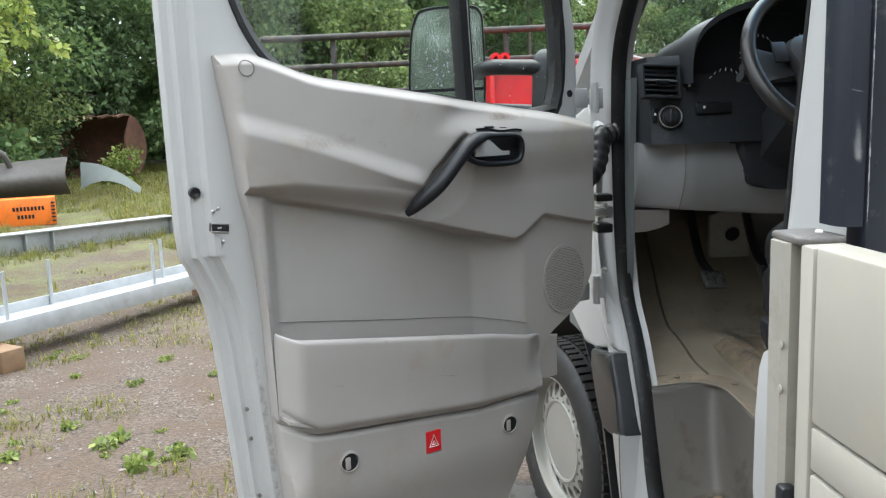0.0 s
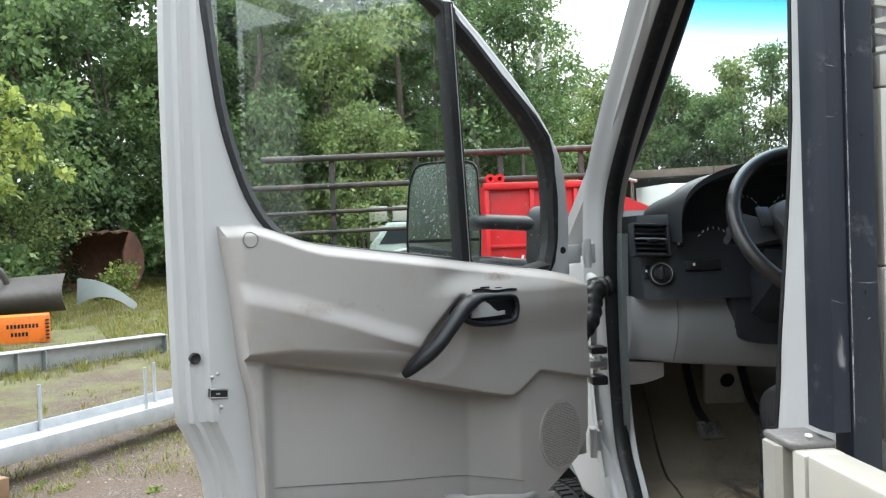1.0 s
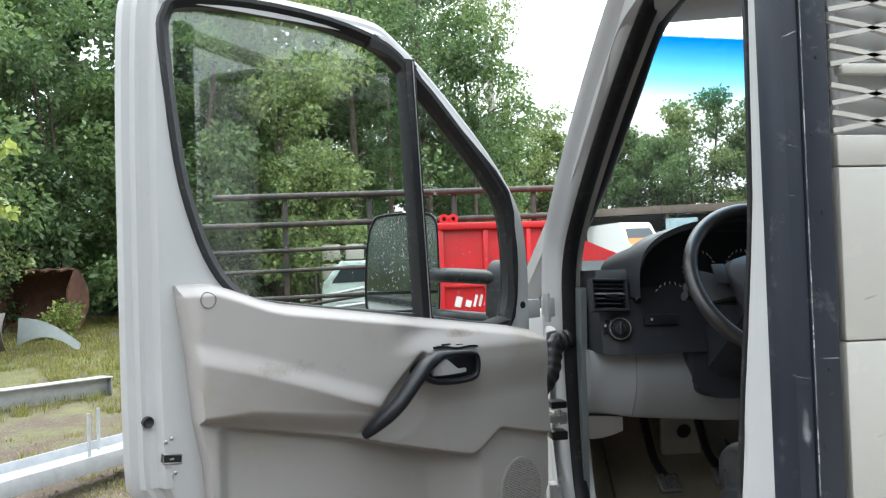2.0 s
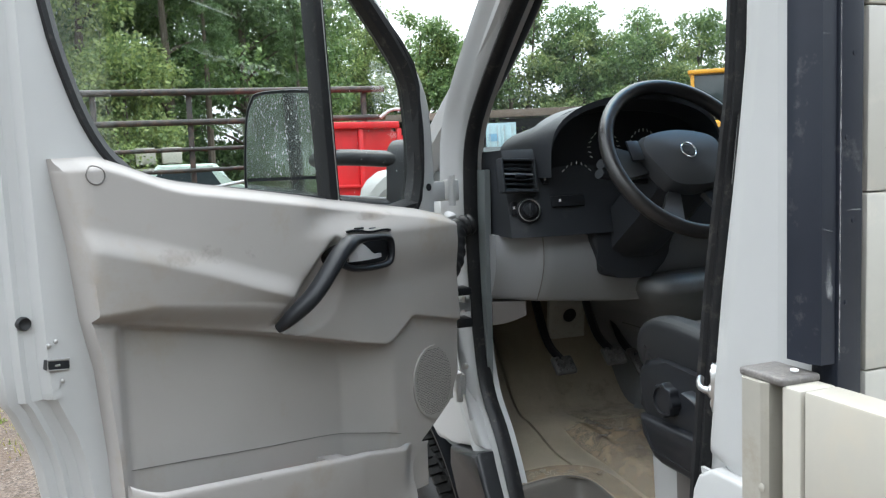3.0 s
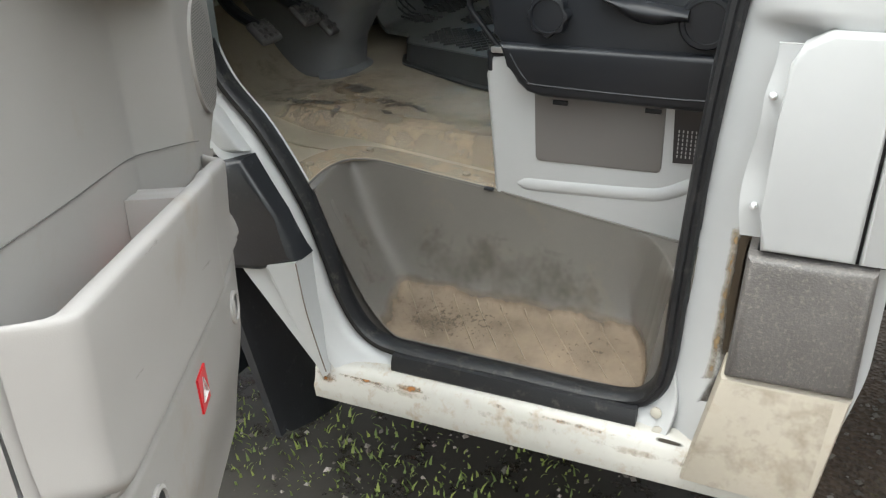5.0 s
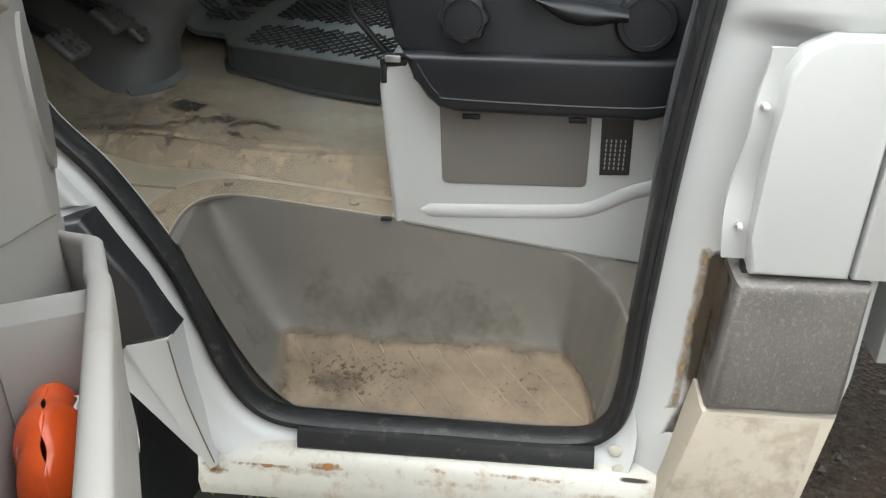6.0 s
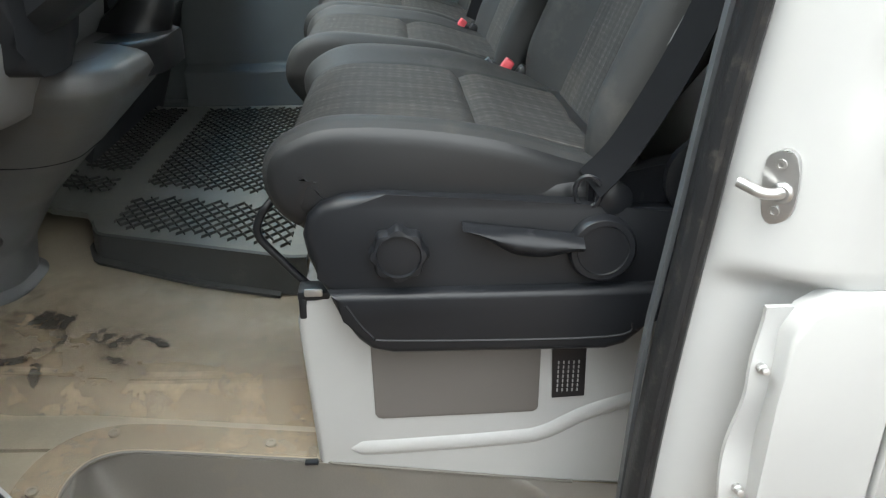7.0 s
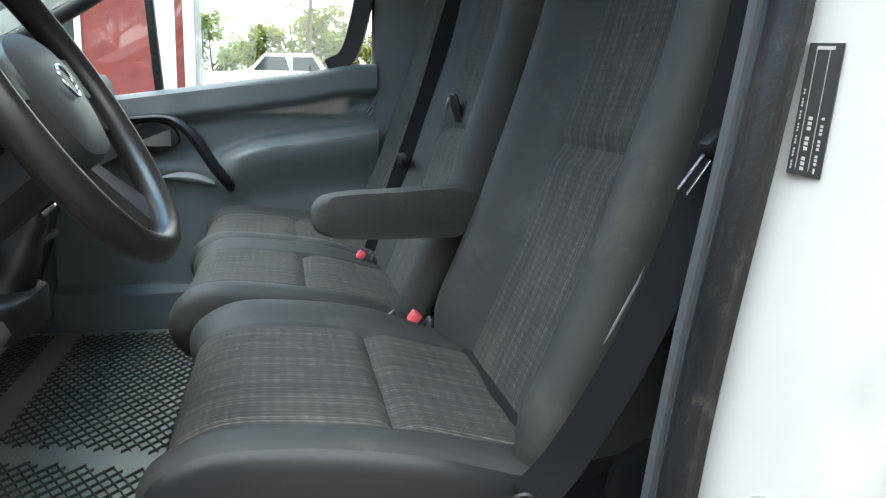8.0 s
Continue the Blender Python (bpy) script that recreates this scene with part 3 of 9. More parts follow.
def pocket():
    bm = new_mesh()

    def f(u, v):
        up = 0.925 + 0.125 * min(1.0, v / 0.7)
        s0, s1 = edge_front(up) + 0.004, min(0.836, edge_rear(up + 0.05) - 0.003)
        s = s0 + u * (s1 - s0)
        rim = along([(0.15, 1.030), (0.205, 1.042), (0.25, 1.052), (0.28, 1.058), (0.371, 1.077), (0.80, 1.139), (0.82, 1.147), (0.838, 1.165)], s)
        lo = groove(s) + 0.004
        h = min(1.0, v / 0.7)
        d = 0.060 - 0.040 * smooth(0.265, 0.190, s) * smooth(0.10, 0.75, h) + 0.006 * smooth(0.225, 0.375, s) + 0.004 * smooth(0.36, 0.39, s) - 0.06 * smooth(0.785, 0.842, s)
        d += -(0.012 + 0.034 * smooth(0.745, 0.82, s)) * (1 - smooth(0, 0.10 + 0.10 * smooth(0.745, 0.82, s), h)) + 0.006 * smooth(0.3, 1, h)
        thick = 0.016 * smooth(0.17, 0.25, s) * (1 - 0.6 * smooth(0.79, 0.838, s)) + 0.003
        if v <= 0.7:
            return D(s, d, lo + (rim - 0.006 - lo) * h)
        if v <= 0.86:
            a = (v - 0.7) / 0.16 * math.pi
            return D(s, d - thick / 2 + thick / 2 * math.cos(a), rim - 0.006 + 0.006 * math.sin(a))
        return D(s, d - thick, rim - 0.006 - (rim - lo - 0.02) * (v - 0.86) / 0.14)

    sheet(bm, f, 80, 44)
    return bm


part("door_pocket", pocket(), TRIM, door, "grey plastic map pocket front", sharp=50)
bm = new_mesh()
prism(bm, round_loop([(0.372, 0.96), (0.372, 1.052), (0.380, 1.060), (0.414, 1.066), (0.424, 1.058), (0.426, 0.96)], 3), lambda s, z, w: D(s, w, z), -0.013, 0.056)
part("pocket_step", bm, TRIM, door, "moulded step in the map pocket")
bm = new_mesh()
slab(bm, lambda u, v: D(0.24 + 0.58 * u, -0.014 + 0.075 * v, groove(0.24 + 0.58 * u) + 0.02), 10, 4, (0, 0, -0.006))
part("pocket_floor", bm, TRIM, door)

bm = new_mesh()
tube(bm, crom([D(0.815, -0.009, 1.161), D(0.732, -0.0128, 1.149), D(0.556, -0.0128, 1.124), D(0.38, -0.0128, 1.101), D(0.315, 0.004, 1.089), D(0.262, 0.022, 1.078), D(0.232, 0.030, 1.070)], 6), 0.0007, 6)
part("pocket_seam", bm, FLAP, door)
# pull handle, release lever and its dark surround
bm = new_mesh()
hp = crom([D(0.537, 0.040, 1.346), D(0.522, 0.060, 1.366), D(0.485, 0.080, 1.402), D(0.445, 0.084, 1.445), D(0.412, 0.080, 1.474), D(0.375, 0.072, 1.488), D(0.32, 0.070, 1.490), D(0.278, 0.064, 1.486), D(0.264, 0.060, 1.472), D(0.266, 0.060, 1.446), D(0.281, 0.062, 1.434), D(0.33, 0.066, 1.432), D(0.382, 0.070, 1.437), D(0.418, 0.076, 1.452)], 6)
sweep(bm, hp, ring(0.0125, 14, 0.0155), DN, size=lambda u: 0.50 + 0.72 * (1 - smooth(0.33, 0.46, u)) * smooth(-0.04, 0.14, u))
part("pull_handle", bm, DARK, door, "black plastic pull handle")
bm = new_mesh()
prism(bm, round_loop([(0.272, 1.488), (0.37, 1.490), (0.405, 1.470), (0.41, 1.448), (0.385, 1.441), (0.275, 1.440)]), lambda s, z, w: D(s, w, z), 0.0, 0.052)
part("lever_recess", bm, DARK, door)
bm = new_mesh()
slab(bm, lambda u, v: D(0.395 - 0.092 * u, 0.068 + 0.014 * math.sin(math.pi * min(1, 0.25 + 0.7 * u)), 1.448 + v * (0.034 - 0.026 * smooth(0.25, 0.8, u)) + 0.002), 14, 5, -DN * 0.006)
part("release_lever", bm, mat("grey_lever_plastic", (0.34, 0.345, 0.35), 0.28, var=0.05, bump=0.05), door, "grey release lever")
bm = new_mesh()
slab(bm, lambda u, v: D(0.37 - 0.115 * u, 0.028 + 0.024 * v, 1.506 - 0.006 * u + 0.002 * math.sin(9 * u)), 10, 3, (0, 0, -0.004))
box(bm, D(0.335, 0.040, 1.508), (0.024, 0.014, 0.004), Matrix.Rotation(math.atan2(DU.y, DU.x), 3, "Z"), 0.004)
box(bm, D(0.300, 0.040, 1.505), (0.020, 0.012, 0.004), Matrix.Rotation(math.atan2(DU.y, DU.x), 3, "Z"), 0.004)
part("window_switch", bm, DARK, door, "black window switch")

# speaker grille with punched rows
bm = new_mesh()
prism(bm, [(0.122 + 0.063 * math.cos(a), 1.157 + 0.079 * math.sin(a)) for a in (2 * math.pi * k / 48 for k in range(48))], lambda s, z, w: D(s, w, z), 0.01, 0.0305, 0.003)
speaker = part("speaker_grille", bm, TRIM, door, "oval grey speaker grille")
verts, faces = [], []
for i in range(-15, 16):
    for j in range(-20, 21):
        s, z = 0.122 + 0.0040 * (i + 0.5 * (j % 2)), 1.157 + 0.0037 * j
        if ((s - 0.122) / 0.058) ** 2 + ((z - 1.157) / 0.074) ** 2 < 1:
            k = len(verts)
            verts += [D(s + 0.0011 * math.cos(a), 0.0308, z + 0.0011 * math.sin(a)) for a in (0, 1.05, 2.09, 3.14, 4.19, 5.24)]
            faces.append(tuple(range(k, k + 6)))
loose_mesh("perforation", verts, faces, DARK, speaker)["kind"] = "stuff"

# small fittings of the trim
for s, z, d, r in ((0.846, 1.626, None, 0.0135),):
    bm = new_mesh()
    tube(bm, [D(s + r * math.cos(a), trim_d(s + r * math.cos(a), z + r * math.sin(a)) + 0.0006, z + r * math.sin(a)) for a in (2 * math.pi * k / 28 for k in range(28))], 0.0011, 6, closed=True)
    part("screw_cap_ring", bm, FLAP, door)
for s, z in ((0.702, 0.878), (0.313, 0.862)):
    hook = None
    bm = new_mesh()
    dd = trim_d(s, z)
    m4 = axis(D(s, dd - 0.010, z), DN)
    lathe(bm, [(0.0225, 0.0), (0.0225, 0.013), (0.0185, 0.0145), (0.0165, 0.006), (0.0165, 0.001)], m4, 24)
    hook = part("trim_hook_ring", bm, TRIM, door)
    bm = new_mesh()
    lathe(bm, [(0.0172, 0.0), (0.0172, 0.0118)], m4, 20)
    part("hook_recess", bm, DARK, hook)
    bm = new_mesh()
    box(bm, D(s + 0.004, dd + 0.001, z - 0.002), (0.012, 0.006, 0.026), Matrix.Rotation(math.atan2(DU.y, DU.x), 3, "Z"), 0.003)
    part("hook_tongue", bm, TRIM, hook)
bm = new_mesh()
sd = trim_d(0.51, 0.872)
prism(bm, [(0.493, 0.850), (0.528, 0.850), (0.528, 0.895), (0.493, 0.895)], lambda s, z, w: D(s, w, z), sd - 0.004, sd + 0.0025)
warn = part("warning_sticker", bm, STICK_RED, door, "red warning sticker with a white triangle")
bm = new_mesh()
tube(bm, [D(s, sd + 0.003, z) for s, z in ((0.5255 - 0.0045, 0.862), (0.5105, 0.887), (0.5, 0.862))], 0.0016, 4, closed=True)
tube(bm, [D(s, sd + 0.003, z) for s, z in ((0.515, 0.866), (0.5105, 0.874), (0.506, 0.866))], 0.0016, 4, closed=True)
part("triangle_mark", bm, STICK_WHITE, warn)
bm = new_mesh()
for k in range(7):
    a = 0.4 * k
    box(bm, D(0.385 - 0.004 * k, trim_d(0.38, 0.93) + 0.046, 0.952 + 0.004 * math.sin(a * 2)), (0.006, 0.002, 0.0022), Matrix.Rotation(a, 3, "Y"), 0.0006)
part("scuff_mark", bm, STICK_WHITE, door)

# black window seal, divider bar, panes
bm = new_mesh()
loop_strip(bm, [[D(s, d, z) for s, z in offset(win_loop, k)] for k, d in ((-0.006, -0.030), (-0.004, -0.018), (0.004, -0.018), (0.017, -0.030), (0.019, -0.05), (0.016, -0.052), (0.010, -0.068), (-0.012, -0.070))])
part("window_seal", bm, RUBBER, door, "black rubber window seal")
bm = new_mesh()
sweep(bm, [D(0.3345, -0.035, 1.535), D(0.362, -0.035, 2.125)], [(-0.0165, 0.012), (-0.012, 0.018), (0.012, 0.018), (0.0165, 0.012), (0.0165, -0.015), (-0.0165, -0.015)], DN)
part("window_divider_bar", bm, RUBBER, door, "black divider bar of the quarter light")
bm = new_mesh()
pipe_between(bm, D(0.3290, -0.0145, 1.54), D(0.3565, -0.0145, 2.12), 0.0012, 6)
part("bright_strip", bm, STEEL, door)
QO = round_loop([(0.352, 2.068), (0.330, 2.087), (0.221, 1.981), (0.087, 1.845), (0.075, 1.70), (0.077, 1.572), (0.116, 1.533), (0.330, 1.563)])
bm = new_mesh()
loop_strip(bm, [[D(s, d, z) for s, z in offset(QO, k)] for k, d in ((-0.004, -0.028), (0.0, -0.019), (0.008, -0.019), (0.016, -0.030), (0.019, -0.046), (0.002, -0.050))])
part("quarter_seal", bm, RUBBER, door, "black rubber seal of the quarter light")
bm = new_mesh()
prism(bm, [(0.445, 2.170), (0.400, 2.134), (0.372, 2.121), (0.361, 2.105), (0.356, 2.075), (0.336, 2.088), (0.36, 2.13), (0.40, 2.165)], lambda s, z, w: D(s, w, z), -0.060, -0.0225, 0.003)
part("window_corner", bm, WHITE, door, "white painted corner between the windows")
bm = new_mesh()
sweep(bm, crom([D(0.3635, -0.022, 2.07), D(0.368, -0.022, 2.105), D(0.385, -0.022, 2.124), D(0.42, -0.022, 2.142), D(0.46, -0.022, 2.152)], 5), [(-0.012, -0.02), (-0.012, 0.002), (0.006, 0.004), (0.012, -0.004), (0.012, -0.02)], DN)
part("window_corner_seal", bm, RUBBER, door)
bm = new_mesh()
prism(bm, offset(win_loop, 0.003), lambda s, z, w: D(s, w, z), -0.050, -0.0465)
pane = part("window_pane", bm, GLASS, door, "clear side window pane with rain drops")
pane.visible_shadow = False
rnd = random.Random(5)
verts, faces = [], []
for k in range(420):
    s, z = rnd.uniform(0.1, 0.86), rnd.uniform(1.56, 2.15)
    if z > 1.62 + 0.55 * (s - 0.1) / 0.2 if s < 0.3 else False:
        continue
    r = rnd.choice((0.0004, 0.0005, 0.0007, 0.0011))
    b = len(verts)
    c = D(s, -0.0460, z)
    verts += [c + DU * r * math.cos(a) + V((0, 0, r * 1.2 * math.sin(a))) for a in (0, 1.05, 2.09, 3.14, 4.19, 5.24)] + [c + DN * r * 0.6]
    faces += [(b + i, b + (i + 1) % 6, b + 6) for i in range(6)]
drops = loose_mesh("rain_drops", verts, faces, mat("water_drop", (0.42, 0.45, 0.45), 0.06, var=0, bump=0), pane)
drops["kind"] = "stuff"

# latch, buffer and screws on the rear edge
rz = Matrix.Rotation(math.atan2(DU.y, DU.x), 3, "Z")
slot = [(0.877, 1.338), (0.908, 1.342), (0.907, 1.357), (0.876, 1.353)]
bm = new_mesh()
prism(bm, slot, lambda s, z, w: D(s, w, z), -0.07, -0.0238)
part("latch_slot", bm, DARK, door, "dark latch slot in the door's edge")
bm = new_mesh()
tube(bm, [D(s, -0.0252, z) for s, z in slot], 0.0022, 6, closed=True)
box(bm, D(0.896, -0.025, 1.3475), (0.012, 0.004, 0.003), None, 0.001)
part("latch_rim", bm, STEEL, door, "bright steel latch rim")
bm = new_mesh()
lathe(bm, [(0.0105, -0.03), (0.0105, 0.012), (0.009, 0.015), (0.004, 0.012)], axis(D(0.924, -0.066, 1.412), DN), 18)
part("rubber_buffer", bm, RUBBER, door)
for s, z in ((0.893, 1.383), (0.903, 1.378), (0.888, 1.322)):
    bm = new_mesh()
    lathe(bm, [(0.0035, -0.004), (0.0035, 0.001), (0.002, 0.002)], axis(D(s, -0.0255, z), DN), 8)
    part("latch_screw", bm, STEEL, door)
bm = new_mesh()
lathe(bm, [(0.0085, -0.01), (0.0085, 0.001)], axis(D(0.050, -0.0265, 1.576), DN), 18)
part("drain_hole_plug", bm, DARK, door)
for z in (0.93, 0.99, 0.81, 0.75, 0.69):
    bm = new_mesh()
    lathe(bm, [(0.004, -0.004), (0.004, 0.001)], axis(D(edge_rear(z) + 0.038, -0.050, z), DN), 8)
    part("edge_screw", bm, FLAP, door)
bm = new_mesh()
path = crom([D(0.853, -0.10, 0.78), D(0.845, -0.11, 0.70), D(0.80, -0.112, 0.622), D(0.30, -0.112, 0.622)], 6)
sweep(bm, path, ring(0.008, 8), DN)
part("edge_seal", bm, RUBBER, door)

film_on("edge_dirt", STAIN_OCHRE, door, lambda u, v: (lambda z: D(along([(0.66, 0.79), (0.79, 0.808), (0.942, 0.820), (1.173, 0.842), (1.27, 0.874)], z) + 0.02 * u, -0.0245, z))(0.66 + 0.56 * v), 6, 60, lambda u, v: 0.42 * patch(u, v, 0.4), "dirt on the door edge")
# hand grime along the armrest ridge and scuffs on the pocket
film_on("ridge_grime", STAIN_BROWN, door, lambda u, v: (lambda s, z: D(s, trim_d(s, z) + 0.0014, z))(0.50 + 0.36 * u, 1.455 + 0.055 * v + 0.02 * u), 50, 24, lambda u, v: 0.40 * patch(u, v, 0.5), "brown grime on the armrest ridge")
film_on("handle_grime", STAIN_BROWN, door, lambda u, v: (lambda s, z: D(s, trim_d(s, z) + 0.0014, z))(0.18 + 0.2 * u, 1.515 + 0.028 * v), 30, 10, lambda u, v: 0.42 * patch(u, v, 0.5))
for s0, z0, ln in ((0.60, 1.10, 0.10), (0.45, 1.00, 0.06), (0.70, 1.03, 0.05), (0.33, 1.28, 0.06), (0.66, 0.88, 0.08)):
    film_on("scuff", STAIN_SCUFF, door, lambda u, v: (lambda s, z: D(s, (trim_d(s, z) if z > 1.2 or z < 0.92 else 0.0782) + 0.001, z))(s0 + ln * u, z0 + 0.01 * v + 0.012 * u), 20, 4, lambda u, v: 0.45 * patch(u, v, 0.6))

# outside mirror seen through the pane
MC, MR, MN = V((0.322, 2.405, 1.695)), V((0.993, -0.12, 0)), V((-0.12, -0.993, 0))


def MP(u, d, v):
    return MC + MR * u + MN * d + V((0, 0, v))


rl = round_loop([(-0.112, -0.115), (-0.104, 0.04), (-0.088, 0.105), (-0.06, 0.128), (0.05, 0.132), (0.088, 0.118), (0.096, 0.06), (0.096, -0.125), (0.07, -0.142), (-0.085, -0.142)], 4)
bm = new_mesh()
loop_strip(bm, [[MP(u * k, d, v * k) for u, v in rl] for k, d in ((0.93, 0.0), (0.95, 0.010), (0.985, 0.010), (1.0, 0.0), (1.0, -0.05), (0.88, -0.10), (0.45, -0.125), (0.02, -0.13))])
mirror = part("door_mirror", bm, DARK, door, "large black door mirror housing wet with rain")
bm = new_mesh()
prism(bm, [(u * 0.94, v * 0.94) for u, v in rl], lambda u, v, w: MP(u, w, v), -0.01, 0.002)
part("mirror_glass", bm, MIRROR, mirror, "rain-speckled mirror glass")
bm = new_mesh()
sweep(bm, [MP(-0.104, 0.003, -0.088), MP(0.09, 0.003, -0.088)], [(-0.004, -0.003), (-0.004, 0.003), (0.004, 0.003), (0.004, -0.003)], MN)
part("mirror_split", bm, DARK, mirror)
rnd = random.Random(8)
verts, faces = [], []
for k in range(240):
    u, v, r = rnd.uniform(-0.095, 0.085), rnd.uniform(-0.08, 0.115), rnd.choice((0.0006, 0.0008, 0.0012, 0.0016))
    b = len(verts)
    c = MP(u, 0.0025, v)
    verts += [c + MR * r * math.cos(a) + V((0, 0, r * 2.2 * math.sin(a))) for a in (0, 1.05, 2.09, 3.14, 4.19, 5.24)] + [c + MN * r * 0.6]
    faces += [(b + i, b + (i + 1) % 6, b + 6) for i in range(6)]
loose_mesh("mirror_drops", verts, faces, bpy.data.materials["water_drop"], mirror)["kind"] = "stuff"
for zc, r in ((1.648, 0.024), (1.542, 0.022)):
    bm = new_mesh()
    sweep(bm, crom([D(0.045, -0.105, zc - 0.008), D(0.085, -0.19, zc), D(0.105, -0.27, zc + 0.004), MP(0.06, -0.07, zc - 1.695)], 5), ring(r, 12, r * 0.8), (0, 0, 1))
    part("mirror_arm", bm, DARK, mirror)
bm = new_mesh()
prism(bm, round_loop([(0.020, 1.51), (0.010, 1.60), (0.018, 1.675), (0.045, 1.685), (0.068, 1.66), (0.072, 1.60), (0.072, 1.52)]), lambda s, z, w: D(s, w, z), -0.135, -0.075)
part("mirror_foot", bm, DARK, mirror)

# ---- cab side: opening, seal, painted frame ----
OPEN = [(1.42, 0.605), (1.60, 0.602), (1.80, 0.600), (1.875, 0.622), (1.918, 0.69), (1.94, 0.765), (1.975, 0.865), (2.045, 0.985), (2.12, 1.075), (2.155, 1.19), (2.178, 1.38), (2.185, 1.55), (2.165, 1.68), (2.07, 1.795), (1.84, 1.985), (1.62, 2.135), (1.50, 2.175), (1.36, 2.185),
        (1.26, 2.15), (1.226, 2.05), (1.233, 1.75), (1.250, 1.62), (1.283, 1.42), (1.303, 1.25), (1.324, 1.05), (1.338, 0.83), (1.345, 0.69), (1.365, 0.63)]
loop = crom([(0.725, y, z) for y, z in OPEN], 5, True)
bm = new_mesh()
sweep(bm, loop[-12:] + loop[: 19 * 5], [(-0.004, -0.030), (-0.010, -0.004), (-0.016, 0.008), (-0.023, 0.022), (-0.034, 0.030), (-0.046, 0.036), (-0.056, 0.045), (-0.066, 0.053), (-0.075, 0.056), (-0.080, 0.050), (-0.080, 0.02)], (-1, 0, 0), shut=False, size=lambda u: 0.1 + 0.9 * smooth(0.0, 0.115, u))
part("door_frame", bm, WHITE, truck, "white painted door frame and sill, rusty at the seams", sharp=50)
bm = new_mesh()
sweep(bm, loop, [(-0.013, 0.0), (-0.014, 0.012), (-0.009, 0.019), (-0.003, 0.018), (0.000, 0.024), (0.006, 0.025), (0.011, 0.017), (0.012, -0.006), (0.006, -0.012)], (-1, 0, 0), closed=True)
part("door_seal", bm, RUBBER, truck, "black rubber door seal round the opening", sharp=50)


bm = new_mesh()
sweep(bm, loop[-13:] + loop[: 6 * 5], [(-0.008, -0.055), (-0.008, 0.0), (0.004, 0.0), (0.004, -0.055)], (-1, 0, 0))
part("door_jamb", bm, TRAY, truck, "grey lining behind the door seal")
bm = new_mesh()
tube(bm, crom([(0.6535, 1.966, 0.775), (0.6525, 1.957, 0.690), (0.6525, 1.943, 0.620), (0.6535, 1.930, 0.562)], 6), 0.0012, 6)
part("wing_gap", bm, ROOFWOOD, truck, "dark panel gap beside the wheel arch")


def skin(name, outline, x0, x1, material, label="", bev=0.006, lean=0.0, seg=2):
    """A panel of the cab's side from a (y, z) outline, from depth x1 out to x0."""
    bm = new_mesh()
    prism(bm, outline, lambda y, z, w: V((w + lean * (z - outline[0][1]), y, z)), x1, x0, bev, seg)
    return part(name, bm, material, truck, label)


def b_front(z):
    return along([(0.54, 1.36), (0.69, 1.335), (0.83, 1.322), (1.05, 1.313), (1.119, 1.309), (1.237, 1.293), (1.35, 1.280), (1.45, 1.267), (1.568, 1.247), (1.664, 1.232), (1.75, 1.221), (2.05, 1.211), (2.3, 1.205)], z)


def dent(u, z):
    """Two shallow knocks in the painted pillar above and beside the striker."""
    return 0.004 * math.exp(-((z - 1.40) / 0.035) ** 2 - ((u - 0.42) / 0.06) ** 2) + 0.003 * math.exp(-((z - 1.31) / 0.05) ** 2 - ((u - 0.72) / 0.05) ** 2) - 0.002 * math.exp(-((z - 1.36) / 0.03) ** 2 - ((u - 0.55) / 0.05) ** 2)


def pillar_high(u, z):
    """The pillar above the cover: a slanting striker face, a crease, then the flat outer panel."""
    y = b_front(z) + u * (1.085 - b_front(z))
    back = b_front(z) - y
    return along([(0.0, 0.725), (0.010, 0.7145), (0.025, 0.699), (0.045, 0.680), (0.064, 0.664), (0.072, 0.659), (0.082, 0.655), (0.10, 0.651), (0.26, 0.645)], back) + dent(u, z)


def pillar_x(u, z):
    high = smooth(1.195, 1.222, z)
    return pillar_high(u, z) * high + pillar_low(u, z) * (1 - high)


def pillar_low(u, z):
    low = 1 - smooth(0.60, 0.75, z)
    return 0.722 - 0.022 * min(1, u / 0.30) - 0.040 * smooth(0.30, 0.58, u) - 0.02 * low * smooth(0, 0.3, u) + dent(u, z) + 0.0022 * noise.noise((u * 5, z * 7, 2)) * smooth(0.1, 0.25, u)


bm = new_mesh()
slab(bm, lambda u, v: V((pillar_x(u, 0.55 + 1.7 * v),
                         b_front(0.55 + 1.7 * v) + u * (1.085 + 0.040 * smooth(0.80, 0.56, 0.55 + 1.7 * v) - b_front(0.55 + 1.7 * v)), 0.55 + 1.7 * v)), 44, 150, (0.03, 0, 0))
part("b_pillar", bm, WHITE, truck, "white painted pillar behind the door", sharp=60)
skin("pillar_cover", [(1.128, 0.937), (1.236, 0.937), (1.241, 0.985), (1.238, 1.10), (1.234, 1.168), (1.222, 1.193), (1.195, 1.209), (1.122, 1.209)], 0.636, 0.67, WHITE, "white painted lower pillar cover with bolts", 0.006, seg=3)
bm = new_mesh()
slab(bm, lambda u, v: V((0.662 - 0.003 * math.sin(12 * v), 1.230 + 0.034 * u + 0.006 * math.sin(7 * v) - 0.018 * smooth(0.7, 1, v), 0.945 + 0.245 * v)), 3, 20, (0.006, 0, 0))
part("cover_flange", bm, WHITE, truck)
# Black strips behind the cover: shade of the gaps put in as solids.
bm = new_mesh()
box(bm, (0.664, 1.1225, 1.07), (0.02, 0.016, 0.27), None, 0.002)
box(bm, (0.664, 1.165, 0.9345), (0.02, 0.15, 0.012), None, 0.002)
part("gap_shade_strip", bm, RUBBER, truck)
